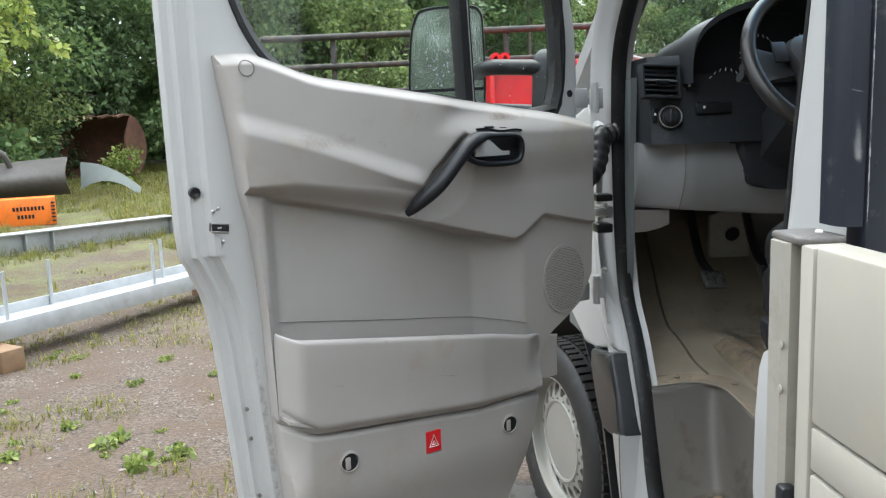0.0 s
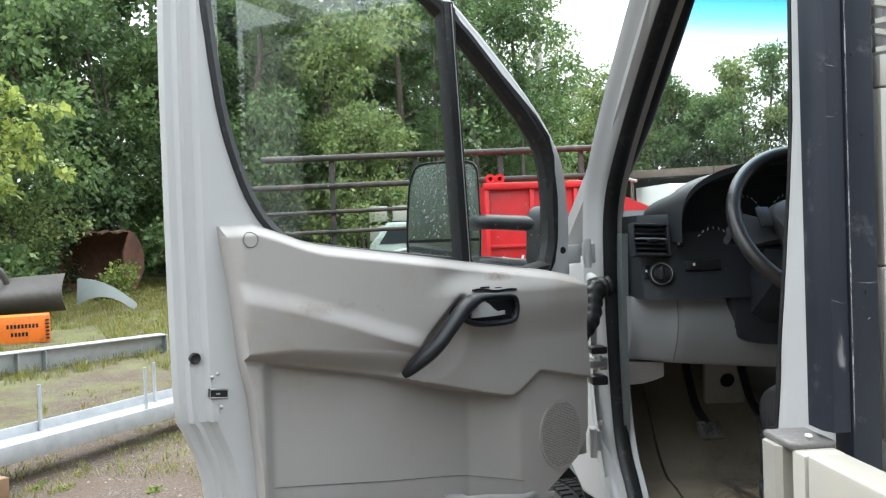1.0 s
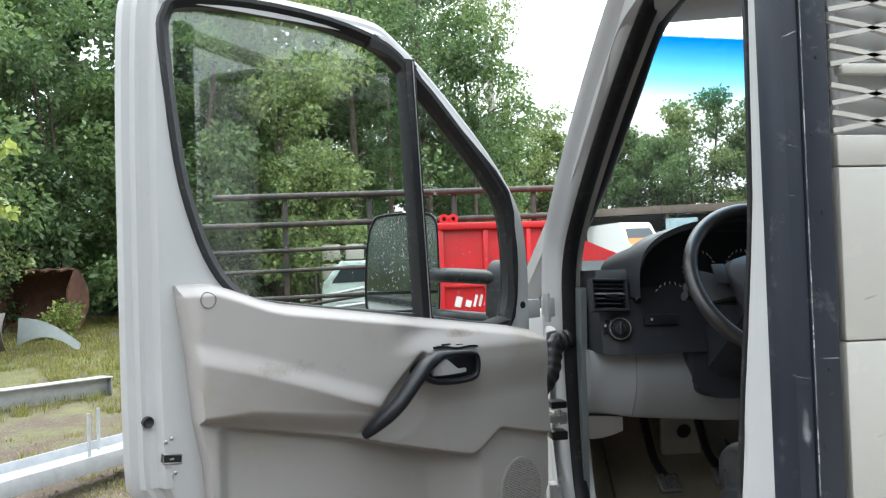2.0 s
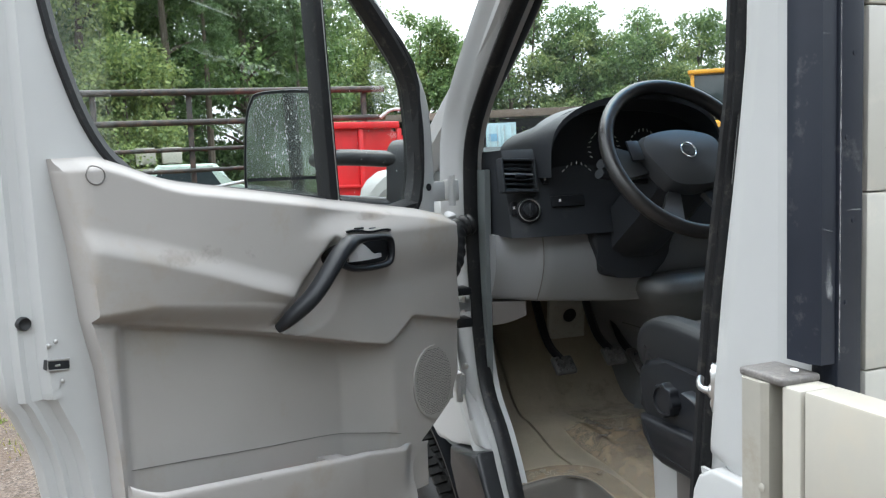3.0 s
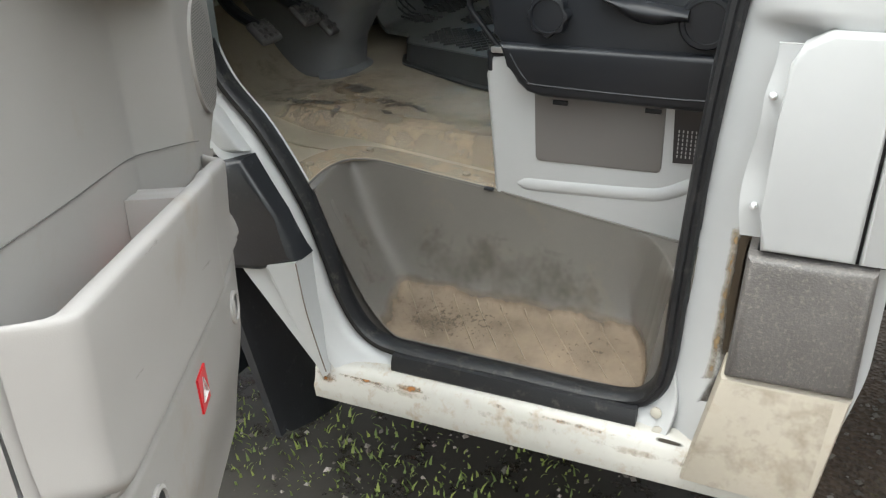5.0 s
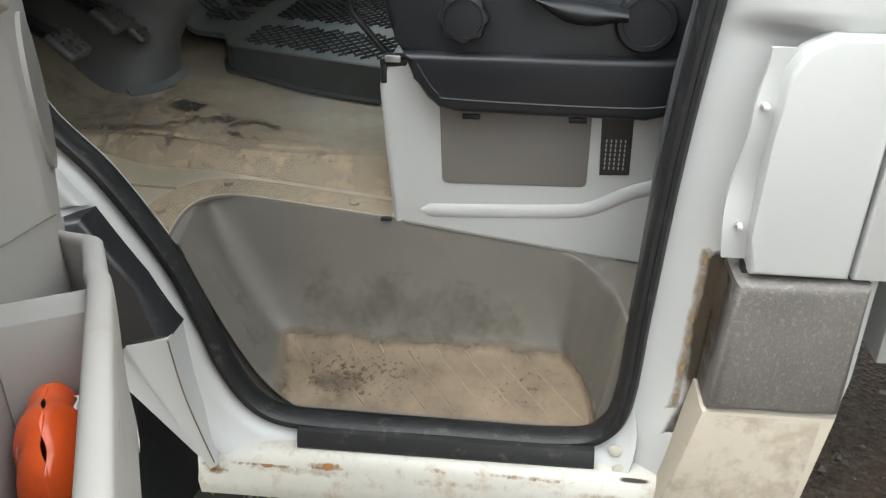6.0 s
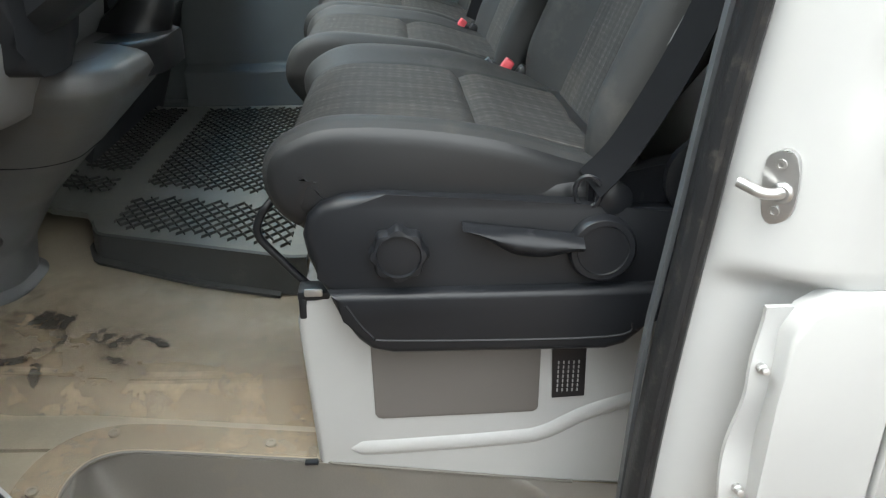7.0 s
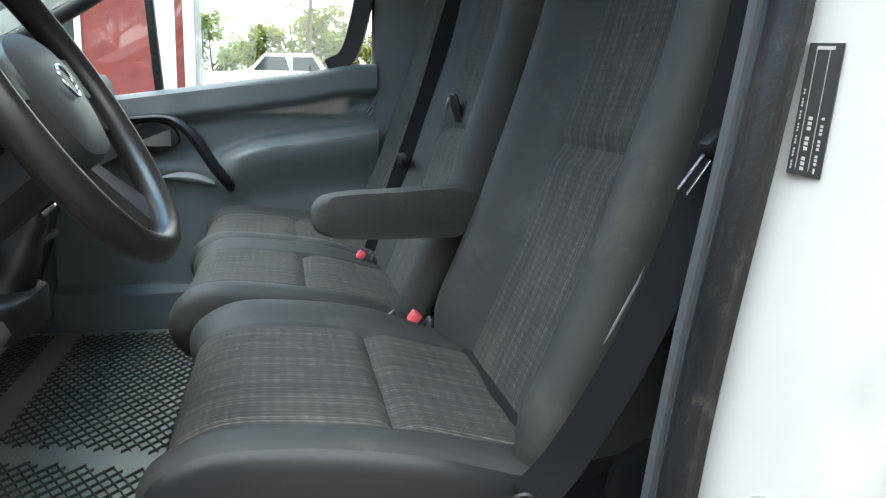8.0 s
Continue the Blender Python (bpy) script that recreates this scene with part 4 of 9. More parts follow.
skin("pillar_cover_rear", [(1.080, 0.937), (1.1235, 0.937), (1.1175, 1.19), (1.1185, 1.209), (1.080, 1.209)], 0.637, 0.68, WHITE, "", 0.004)
skin("black_corner_piece", [(1.098, 0.748), (1.258, 0.744), (1.250, 0.930), (1.100, 0.932)], 0.628, 0.70, SCUFF, "scuffed dark plastic corner piece", 0.014, seg=3)
skin("sill_end_panel", [(1.122, 0.545), (1.300, 0.545), (1.262, 0.742), (1.098, 0.745)], 0.631, 0.70, ENDPAINT, "sill end panel in dusty cream-white paint", 0.01)
for y, z in ((1.2475, 1.128), (1.2515, 0.988)):
    bm = new_mesh()
    lathe(bm, [(0.0048, -0.01), (0.0048, 0.010), (0.0035, 0.0105), (0.0035, 0.018), (0.001, 0.0185)], axis((0.662, y, z), (-1, 0.1, 0.25)), 10)
    part("cover_bolt", bm, STEEL, truck, "protruding bolt")
film_on("end_panel_dirt", STAIN_MUD, truck, lambda u, v: V((0.6295, 1.118 + 0.012 * (1 - v) + (0.142 + 0.034 * (1 - v)) * u, 0.55 + 0.19 * v)), 20, 20, lambda u, v: 0.34 + 0.14 * (1 - u) * v, "dried mud on the sill end")
# grime and rust where the pillar meets the corner piece
def seam(u, v, lift):
    """The recess of the pillar beside the corner piece: u from the paint into the seam, v upwards."""
    z = 0.60 + 0.345 * v
    y = 1.318 - 0.024 * smooth(0.0, 0.35, v) - 0.014 * v - 0.060 * u
    return V((pillar_x((b_front(z) - y) / (b_front(z) - 1.085), z) - lift, y, z))


STAIN_SEAM = stain_mat("brown_seam_grime", (0.034, 0.023, 0.012), 26, detail=8, lo=0.78, hi=1.30)
film_on("rust_run", STAIN_OCHRE, truck, lambda u, v: seam(u, v, 0.0015), 24, 70, lambda u, v: 0.74 * math.exp(-((u - 0.17) / 0.15) ** 2) * smooth(0, 0.12, v) * smooth(1.0, 0.94, v), "ochre run-off along the pillar seam")
film_on("grime_streak", STAIN_SEAM, truck, lambda u, v: seam(u, v, 0.003), 24, 70,
        lambda u, v: 1.02 * smooth(0.10, 0.36, u) * smooth(0.0, 0.1, v) * (0.62 + 0.38 * smooth(0.35, 0.65, v)) * smooth(1.0, 0.93, v), "brown grime in the pillar seam")
film_on("flange_grime", STAIN_SEAM, truck, lambda u, v: V((0.645 + 0.053 * u, 1.2615 - 0.008 * v, 0.748 + 0.178 * v)), 10, 30, lambda u, v: (0.62 + 0.30 * smooth(0.0, 0.6, u)) * (0.45 + 0.55 * v))
bm = new_mesh()
rnd = random.Random(3)
for k in range(26):
    y = rnd.choice((rnd.uniform(1.72, 1.95), rnd.uniform(1.4, 1.9), rnd.uniform(1.25, 1.32)))
    box(bm, (0.6695, y, 0.5335 + rnd.uniform(0.0, 0.012)), (0.004, rnd.uniform(0.006, 0.03), rnd.uniform(0.003, 0.007)), None, 0.001, 1)
part("rust_spots", bm, RUSTSPOT, truck, "rust spots along the sill")["kind"] = "stuff"
# sill
bm = new_mesh()
sweep(bm, [V((0.69, 1.12, 0.56)), V((0.69, 1.96, 0.545))], [(-0.05, -0.012), (-0.045, 0.036), (-0.02, 0.038), (-0.005, 0.030), (0.012, 0.026), (0.022, 0.016), (0.026, 0.004), (0.028, -0.012)], (-1, 0, 0))
part("sill", bm, WHITE_DIRTY, truck, "dirty white painted sill with rust")


def spot(name, material, place, normal, long_way, short_way, wear, label=""):
    """A small ragged patch lying on the bodywork at a place, facing along its normal."""
    nrm = V(normal).normalized()
    side = nrm.cross(V((0, 0, 1))).normalized()
    rise = side.cross(nrm)
    c = V(place) + nrm * 0.0015
    film_on(name, material, truck, lambda u, v: c + side * long_way * (u - 0.5) + rise * short_way * (v - 0.5), 12, 8, lambda u, v: wear * patch(u, v, 0.6), label)


for place, normal, a, b, w in (((0.6613, 1.9348, 0.5461), (-0.97, 0.0, 0.23), 0.06, 0.03, 0.66), ((0.6652, 1.764, 0.5619), (-0.75, 0.01, 0.66), 0.08, 0.018, 0.66), ((0.6686, 1.6012, 0.5686), (-0.75, 0.01, 0.66), 0.06, 0.014, 0.55),
                               ((0.6675, 1.47, 0.5700), (-0.75, 0.01, 0.66), 0.22, 0.012, 0.55), ((0.6640, 1.86, 0.5560), (-0.75, 0.01, 0.66), 0.14, 0.012, 0.6), ((0.6579, 1.1738, 1.4071), (-0.74, 0.67, 0.05), 0.006, 0.007, 0.9)):
    spot("rust_patch", STAIN_RUST, place, normal, a, b, w, "rust blooming through the white paint")
for place, normal, a, b, w in (((0.673, 1.3226, 0.5785), (-0.75, 0.01, 0.66), 0.05, 0.008, 1.2),):
    spot("dark_scrape", STAIN_DARK, place, normal, a, b, w)
for y, ln, w in ((1.80, 0.24, 0.5), (1.55, 0.3, 0.45), (1.36, 0.2, 0.5)):
    spot("sill_grime", STAIN_OCHRE, (0.6610, y, 0.553), (-0.97, 0.0, 0.23), ln, 0.02, w)
bm = new_mesh()
lathe(bm, [(0.009, -0.002), (0.009, 0.0015), (0.007, 0.0025), (0.002, 0.003)], axis((0.6987, 1.3518, 0.6071), (-0.96, 0.2, 0.18)), 16)
part("sill_plug", bm, BEIGE, truck, "yellowed plastic plug")
bm = new_mesh()
sweep(bm, [V((0.704, 1.38, 0.590)), V((0.704, 1.812, 0.584))], [(-0.018, 0.002), (-0.016, 0.014), (-0.006, 0.020), (0.006, 0.018), (0.018, 0.012), (0.020, 0.0)], (-1, 0, 0))
part("sill_strip", bm, RUBBER, truck, "worn black rubber sill strip")
bm = new_mesh()
lathe(bm, [(0.009, 0), (0.009, 0.003), (0.004, 0.004)], axis((0.688, 1.345, 0.582), (-1, 0, 0.2)), 12)
part("sill_plug", bm, BEIGE, truck)
# wing, wheel-arch trim, mud flap
skin("front_wing", [(2.06, 0.955), (2.24, 0.92), (2.37, 0.89), (2.50, 0.97), (2.63, 1.02), (3.42, 1.05), (3.42, 1.36), (2.30, 1.56), (2.22, 1.50), (2.225, 1.2), (2.19, 1.09), (2.11, 1.02)], 0.672, 0.76, WHITE, "white painted front wing", 0.02, seg=3)
skin("arch_trim", [(2.055, 0.950), (2.235, 0.915), (2.225, 0.872), (2.205, 0.815), (2.172, 0.772), (2.124, 0.733), (2.05, 0.742), (1.965, 0.775), (2.0, 0.855)], 0.655, 0.72, ARCH, "scuffed black wheel-arch trim", 0.014, seg=3)
bm = new_mesh()
slab(bm, lambda u, v: (lambda y, z: V((0.6545 + 0.004 * u + 0.020 * smooth(0.45, 0.62, u), y + (1.955 + 0.157 * v - y) * u, z + (0.533 + 0.204 * v - z) * u)))(along([(0, 1.928), (0.27, 1.943), (0.6, 1.957), (1, 1.966)], v), 0.555 + 0.222 * v), 16, 16, (0.05, 0, 0))
part("arch_corner", bm, WHITE, truck, "white arch corner below the trim")
bm = new_mesh()
slab(bm, lambda u, v: V((0.668 + 0.028 * (1 - v) + 0.30 * u, 2.155 - 0.055 * (1 - v) - 0.02 * math.sin(math.pi * u), 0.325 - 0.075 * u * (1 - v) + 0.40 * v + 0.040 * (1 - smooth(0.0, 0.16, u)) ** 2 * (1 - v))), 30, 14, (0.0, 0.016, 0))
part("mud_flap", bm, ARCH, truck, "black rubber mud flap")
bm = new_mesh()
sweep(bm, [V((0.674, 2.148, 0.715)), V((0.700, 2.094, 0.33))], [(-0.006, -0.004), (-0.006, 0.008), (0.012, 0.008), (0.012, -0.004)], (0, 1, 0))
part("flap_rib", bm, ARCH, truck)
bm = new_mesh()
slab(bm, lambda u, v: V((0.70 + 0.30 * u, 2.80 - 0.60 * math.cos(math.pi * v), 0.44 + 0.50 * math.sin(math.pi * v))), 3, 30, (0, 0, 0.008))
part("wheel_arch_liner", bm, DARK, truck)


# wheels
def wheel(x, y, face, steer=0.0):
    c = V((x, y, 0.1 + 0.342))
    m4 = axis(c, (face * math.cos(steer), -math.sin(steer), 0))
    bm = new_mesh()
    w = 0.11
    lathe(bm, [(0.20, -0.085), (0.215, -w), (0.30, -w - 0.004), (0.330, -w + 0.012), (0.341, -w + 0.03), (0.343, 0), (0.341, w - 0.03), (0.330, w - 0.012), (0.30, w + 0.004), (0.235, w), (0.220, w - 0.008), (0.214, 0.05), (0.20, -0.08)], m4, 56)
    for k in range(70):
        a = 2 * math.pi * k / 70
        for q, off in ((-0.075, 0), (-0.025, 0.5), (0.025, 0), (0.078, 0.5)):
            aa = a + off * 2 * math.pi / 70
            box(bm, m4 @ V((0.344 * math.cos(aa), 0.344 * math.sin(aa), q)), (0.012, 0.021, 0.040), (m4.to_3x3() @ Matrix.Rotation(aa, 3, "Z")))
    tyre = part("wheel", bm, TYRE, truck, "road wheel with a coarse muddy tyre")
    bm = new_mesh()
    lathe(bm, [(0.20, -0.06), (0.212, 0.06), (0.222, 0.096), (0.219, 0.104), (0.214, 0.102), (0.211, 0.080), (0.209, 0.064), (0.207, 0.062), (0.205, -0.05)], m4, 60)
    lathe(bm, [(0.142, 0.082), (0.136, 0.087), (0.128, 0.084), (0.116, 0.060), (0.106, 0.030), (0.085, 0.024), (0.060, 0.026), (0.056, 0.045), (0.050, 0.052), (0.012, 0.054)], m4, 60)
    r0, r1, n = 0.142, 0.207, 20

    def web(r, a):
        return m4 @ V((r * math.cos(a), r * math.sin(a), 0.082 + (0.062 - 0.082) * (r - r0) / (r1 - r0)))

    for k in range(n):
        mid, half = 2 * math.pi * k / n, math.pi / n
        outer, inner, deep = [], [], []
        for q in range(20):
            c, d = math.cos(2 * math.pi * q / 20), math.sin(2 * math.pi * q / 20)
            far = min(1 / max(1e-6, abs(c)), 1 / max(1e-6, abs(d)))
            outer.append(bm.verts.new(web((r0 + r1) / 2 + (r1 - r0) / 2 * c * far, mid + half * d * far)))
            hr, ha = (r0 + r1) / 2 + 0.0225 * c, mid + 0.0190 * d / 0.1745
            inner.append(bm.verts.new(web(hr, ha)))
            deep.append(bm.verts.new(web(hr, ha) - m4.to_3x3() @ V((0, 0, 0.012))))
        for q in range(20):
            w = (q + 1) % 20
            bm.faces.new((outer[q], outer[w], inner[w], inner[q]))
            bm.faces.new((inner[q], inner[w], deep[w], deep[q]))
    bmesh.ops.remove_doubles(bm, verts=bm.verts, dist=0.0002)
    rim = part("rim", bm, mat("silver_rim_paint", (0.27, 0.262, 0.24), 0.42, metal=0.15, var=0.12, dirt=((0.30, 0.26, 0.2), 0.3, 14)) if "silver_rim_paint" not in bpy.data.materials else bpy.data.materials["silver_rim_paint"], tyre, "dusty silver steel rim")
    # Added dark disc: puts the shade behind the rim holes.
    bm = new_mesh()
    lathe(bm, [(0.19, -0.02), (0.02, -0.02)], m4, 40)
    part("wheel_shade_disc", bm, DARK, tyre, "dark disc that stands for the shade behind the rim")
    for k in range(6):
        a = 2 * math.pi * k / 6
        bm = new_mesh()
        lathe(bm, [(0.013, 0.02), (0.013, 0.040), (0.009, 0.046)], m4 @ Matrix.Translation((0.08 * math.cos(a), 0.08 * math.sin(a), 0)), 6)
        part("wheel_nut", bm, STEEL, tyre)


wheel(0.768, 2.78, -1, radians(11))
wheel(2.512, 2.78, 1, radians(-11))
for x, y, f in ((0.84, -1.2, -1), (2.46, -1.2, 1)):
    wheel(x, y, f)

# hinge side: cable boot, check strap, hinges
bm = new_mesh()
bp = crom([D(0.03, -0.02, 1.36), V((0.645, 2.125, 1.40)), V((0.672, 2.165, 1.465)), V((0.715, 2.18, 1.48))], 14)
sweep(bm, bp, ring(0.025, 16), (0, 0, 1), size=lambda u: 1.0 + 0.07 * math.sin(u * 62))
part("cable_boot", bm, RUBBER, truck, "black corrugated cable boot")
bm = new_mesh()
box(bm, (0.672, 2.155, 1.288), (0.035, 0.05, 0.03), None, 0.004)
box(bm, (0.654, 2.125, 1.29), (0.05, 0.022, 0.018), None, 0.003)
pipe_between(bm, (0.668, 2.125, 1.275), (0.668, 2.125, 1.312), 0.006)
part("check_strap", bm, STEEL, truck, "steel door check strap")
bm = new_mesh()
box(bm, (0.664, 2.135, 1.325), (0.04, 0.05, 0.018), None, 0.004)
part("check_bracket", bm, DARK, truck)
bm = new_mesh()
box(bm, (0.664, 2.135, 1.25), (0.04, 0.05, 0.022), None, 0.004)
part("check_bracket", bm, DARK, truck)
for z in (1.565, 1.10):
    bm = new_mesh()
    box(bm, (0.655, 2.15, z), (0.02, 0.06, 0.05), None, 0.004)
    pipe_between(bm, (0.640, 2.105, z - 0.035), (0.640, 2.105, z + 0.035), 0.009)
    box(bm, D(0.015, -0.035, z), (0.05, 0.012, 0.045), rz, 0.003)
    part("door_hinge", bm, WHITE, truck, "white painted door hinge")
bm = new_mesh()
lathe(bm, [(0.008, 0), (0.008, 0.004), (0.005, 0.006)], axis((0.664, 2.12, 1.145), (-0.6, -0.8, 0)), 10)
part("hinge_bolt", bm, STEEL, truck)
# striker on the slanting face of the pillar
SC, ST, SN = V((0.6845, 1.246, 1.300)), V((0.707, 0.707, 0.0)), V((-0.707, 0.707, 0.0))


def SK(s, z, w):
    return SC + ST * s + SN * w + V((0, 0, z))


bm = new_mesh()
prism(bm, round_loop([(-0.012, -0.026), (0.004, -0.036), (0.013, -0.024), (0.016, 0.016), (0.011, 0.029), (-0.004, 0.035), (-0.014, 0.024), (-0.016, -0.006)], 3), lambda a, z, w: SK(a, z, w), -0.006, 0.0035, 0.0012)
striker = part("striker_plate", bm, STEEL, truck, "steel door striker plate")
bm = new_mesh()
way = crom([SK(-0.004, -0.004, 0.0), SK(0.0, -0.004, 0.012), SK(0.009, -0.003, 0.019), SK(0.020, 0.001, 0.022), SK(0.030, 0.004, 0.022)], 6)
tube(bm, way, 0.0058, 12, size=lambda u: 1.25 - 0.35 * smooth(0.0, 0.3, u))
lathe(bm, [(0.0095, 0.003), (0.0095, 0.006), (0.007, 0.008)], axis(SK(-0.004, -0.004, 0.0), SN), 16)
part("striker_pin", bm, STEEL, striker)
for z in (0.021, -0.023):
    bm = new_mesh()
    lathe(bm, [(0.0052, 0.003), (0.0052, 0.0055), (0.0025, 0.006), (0.0025, 0.004)], axis(SK(0.001, z, 0.0), SN), 12)
    part("striker_screw", bm, STEEL, striker)
def on_pillar(a, b, lift):
    """A place on the sticker's patch of the slanting face: a across, b up."""
    lo, hi = V((0.7105, 1.234, 1.580)).lerp(V((0.6955, 1.2165, 1.5765)), a), V((0.714, 1.2225, 1.673)).lerp(V((0.698, 1.206, 1.6725)), a)
    return lo.lerp(hi, b) + V((-0.72, 0.69, 0)) * lift


bm = new_mesh()
slab(bm, lambda u, v: on_pillar(u, v, 0.0035), 2, 4, (0.004, -0.004, 0))
st = part("pillar_sticker", bm, STICK_BLACK, truck, "black sticker with rows of white print")
bm = new_mesh()
for a0, b0, b1, w, n in ((0.10, 0.04, 0.66, 0.045, 26), (0.24, 0.04, 0.97, 0.014, 1), (0.42, 0.04, 0.46, 0.11, 11), (0.62, 0.04, 0.97, 0.014, 1), (0.78, 0.09, 0.46, 0.08, 13), (0.78, 0.03, 0.07, 0.05, 1), (0.5, 0.95, 0.975, 0.5, 1)):
    for q in range(n):
        if n > 8 and q % 4 == 3:
            continue
        t0 = b0 + (b1 - b0) * q / n
        t1 = b0 + (b1 - b0) * (q + (1 if n == 1 else 0.7)) / n
        slab(bm, lambda u, v: on_pillar(a0 + w * (u - 0.5), t0 + (t1 - t0) * v, 0.0042), 1, 1, (0.0005, -0.0005, 0))
part("print_bars", bm, PRINT_GREY, st)["kind"] = "stuff"

# ---- cab shell: floor, firewall, roof, rear wall, far side ----
bm = new_mesh()


def floor_z(x, y):
    edge = along([(1.31, 0.797), (1.68, 0.850), (2.01, 0.886), (2.2, 0.892)], y)
    near = smooth(1.02, 0.972, x) * smooth(2.30, 2.10, y)
    flat = 0.907 + 0.02 * smooth(1.9, 2.2, y) + 0.30 * smooth(2.30, 2.62, y) + 0.003 * math.sin(9 * x) - 0.004 * math.exp(-(((x - 1.035) / 0.008) ** 2))
    return flat + (edge - flat) * near


slab(bm, lambda u, v: V((0.904 + 1.616 * u, 1.0 + 1.62 * v, floor_z(0.904 + 1.616 * u, 1.0 + 1.62 * v))), 110, 80, (0, 0, -0.03))
slab(bm, lambda u, v: V((0.738 + 0.159 * u, 1.996 + 0.624 * v, floor_z(0.738 + 0.159 * u, 1.996 + 0.624 * v))), 12, 40, (0, 0, -0.03))
part("cab_floor", bm, FLOOR, truck, "tan dirty vinyl cab floor with wet spots", sharp=40)
def rim_z(y):
    return along([(1.31, 0.797), (1.33, 0.800), (1.68, 0.850), (2.01, 0.886)], y)


def tray_rise(x, y):
    """0 on the tread, 1 at the rim: a tub with wide fillets, steep far wall and a leaning front wall."""
    far = max(0.0, 1 - (0.899 - x) / 0.062) ** 3.4
    front = max(0.0, 1 - (1.992 - (y - 0.20 * (x - 0.86))) / 0.150) ** 1.7
    rear = smooth(0.0, 1.0, 1 - (y - along([(0.733, 1.350), (0.765, 1.354), (0.793, 1.360), (0.82, 1.369), (0.845, 1.382), (0.88, 1.406), (0.902, 1.432)], x)) / 0.038) ** 1.2
    return min(1.0, 1 - (1 - min(1, far)) * (1 - min(1, front)) * (1 - min(1, rear)))


def tray_z(x, y):
    wall = tray_rise(x, y)
    low = 0.614 + 0.026 * (x - 0.74) / 0.14
    return low + (rim_z(y) - low) * wall


bm = new_mesh()
sheet(bm, lambda u, v: (lambda x, y: V((x, y, tray_z(x, y))))(0.733 + 0.168 * u, 1.262 + 0.745 * v), 96, 360)
sheet(bm, lambda u, v: (lambda y: V((0.7332, y, 0.590 + (tray_z(0.733, y) - 0.590) * v)))(1.335 + 0.085 * u), 24, 4)
part("step_tray", bm, TRAY, truck, "grey plastic entry step, muddy tread with diagonal ribs", sharp=60)
for k in range(9):
    y = 1.395 + 0.047 * k
    bm = new_mesh()
    slab(bm, lambda u, v: (lambda x, yy: V((x, yy, tray_z(x, yy) + 0.0030 - 0.0026 * abs(2 * v - 1))))(0.746 + 0.114 * u, y + 0.090 * u + 0.006 * (v - 0.5)), 12, 2, (0, 0, -0.003))
    part("tread_rib", bm, TREAD, truck)
film_on("dried_dirt", TREAD_FILM, truck, lambda u, v: (lambda x, y: V((x, y, tray_z(x, y) + 0.0014)))(0.735 + 0.155 * u, 1.31 + 0.66 * v), 60, 180,
        lambda u, v: 1.02 * (1 - smooth(0.0, 0.20, tray_rise(0.735 + 0.155 * u, 1.31 + 0.66 * v))), "dried mud covering the step")
film_on("mud_film", STAIN_DARK, truck, lambda u, v: (lambda x, y: V((x, y, tray_z(x, y) + 0.0036)))(0.748 + 0.075 * u, 1.715 + 0.13 * v), 24, 30, lambda u, v: 0.50 * patch(u, v, 0.5), "damp dark mud on the step")
film_on("mud_specks", STAIN_SPECK, truck, lambda u, v: (lambda x, y: V((x, y, tray_z(x, y) + 0.0042)))(0.738 + 0.132 * u, 1.60 + 0.30 * v), 24, 40, lambda u, v: 0.495 * patch(u, v, 0.2), "dark crumbs of mud")
film_on("mud_specks", STAIN_SPECK, truck, lambda u, v: (lambda x, y: V((x, y, tray_z(x, y) + 0.0042)))(0.738 + 0.132 * u, 1.36 + 0.26 * v), 24, 40, lambda u, v: 0.44 * patch(u, v, 0.2))
film_on("wall_dust", STAIN_MUD, truck, lambda u, v: (lambda x, y: V((x, y - 0.002, tray_z(x, y) + 0.0016)))(0.738 + 0.12 * u, 1.87 + 0.11 * v), 16, 24, lambda u, v: 0.40 * patch(u, v, 0.5))
film_on("wall_grime", STAIN_OLIVE, truck, lambda u, v: (lambda x, y: V((x - 0.0016, y, tray_z(x, y))))(0.862 + 0.034 * v, 1.42 + 0.50 * u), 60, 24, lambda u, v: 0.52 * patch(u, v, 0.5), "olive grime on the wall of the step")
def edging(u, v):
    """The rolled vinyl edge round the tub's front and far rim."""
    p = EDGE[min(len(EDGE) - 1, round(u * (len(EDGE) - 1)))]
    q = EDGE[min(len(EDGE) - 1, round(u * (len(EDGE) - 1)) + 1)] - EDGE[max(0, round(u * (len(EDGE) - 1)) - 1)]
    out = V((-q.y, q.x, 0)).normalized()
    place = p + out * 0.060 * v
    return V((place.x, place.y, max(rim_z(min(2.0, place.y)), floor_z(place.x, place.y)) + 0.0055 - 0.004 * (1 - smooth(0, 0.15, v)) - 0.005 * smooth(0.8, 1, v)))


EDGE = crom([(0.905, 1.690, 0), (0.905, 1.80, 0), (0.905, 1.90, 0), (0.899, 1.955, 0), (0.872, 1.986, 0), (0.82, 1.996, 0), (0.735, 1.985, 0)], 6)
bm = new_mesh()
slab(bm, lambda u, v: edging(u, -v), len(EDGE) - 1, 10, (0, 0, -0.005))
part("step_edge_strip", bm, FLOOR, truck, "tan dirty vinyl edging held by rivets")
bm = new_mesh()
tube(bm, [V((p.x - 0.002, p.y - 0.001, rim_z(p.y) + 0.001)) for p in crom([(0.901, 1.36, 0), (0.901, 1.52, 0), (0.901, 1.68, 0)], 6) + EDGE], 0.0022, 8)
part("step_tray_rim", bm, TRAY, truck)
RIVET = mat("dusty_rivet", (0.20, 0.175, 0.135), 0.6, var=0.2, scale=60, bump=0.1)
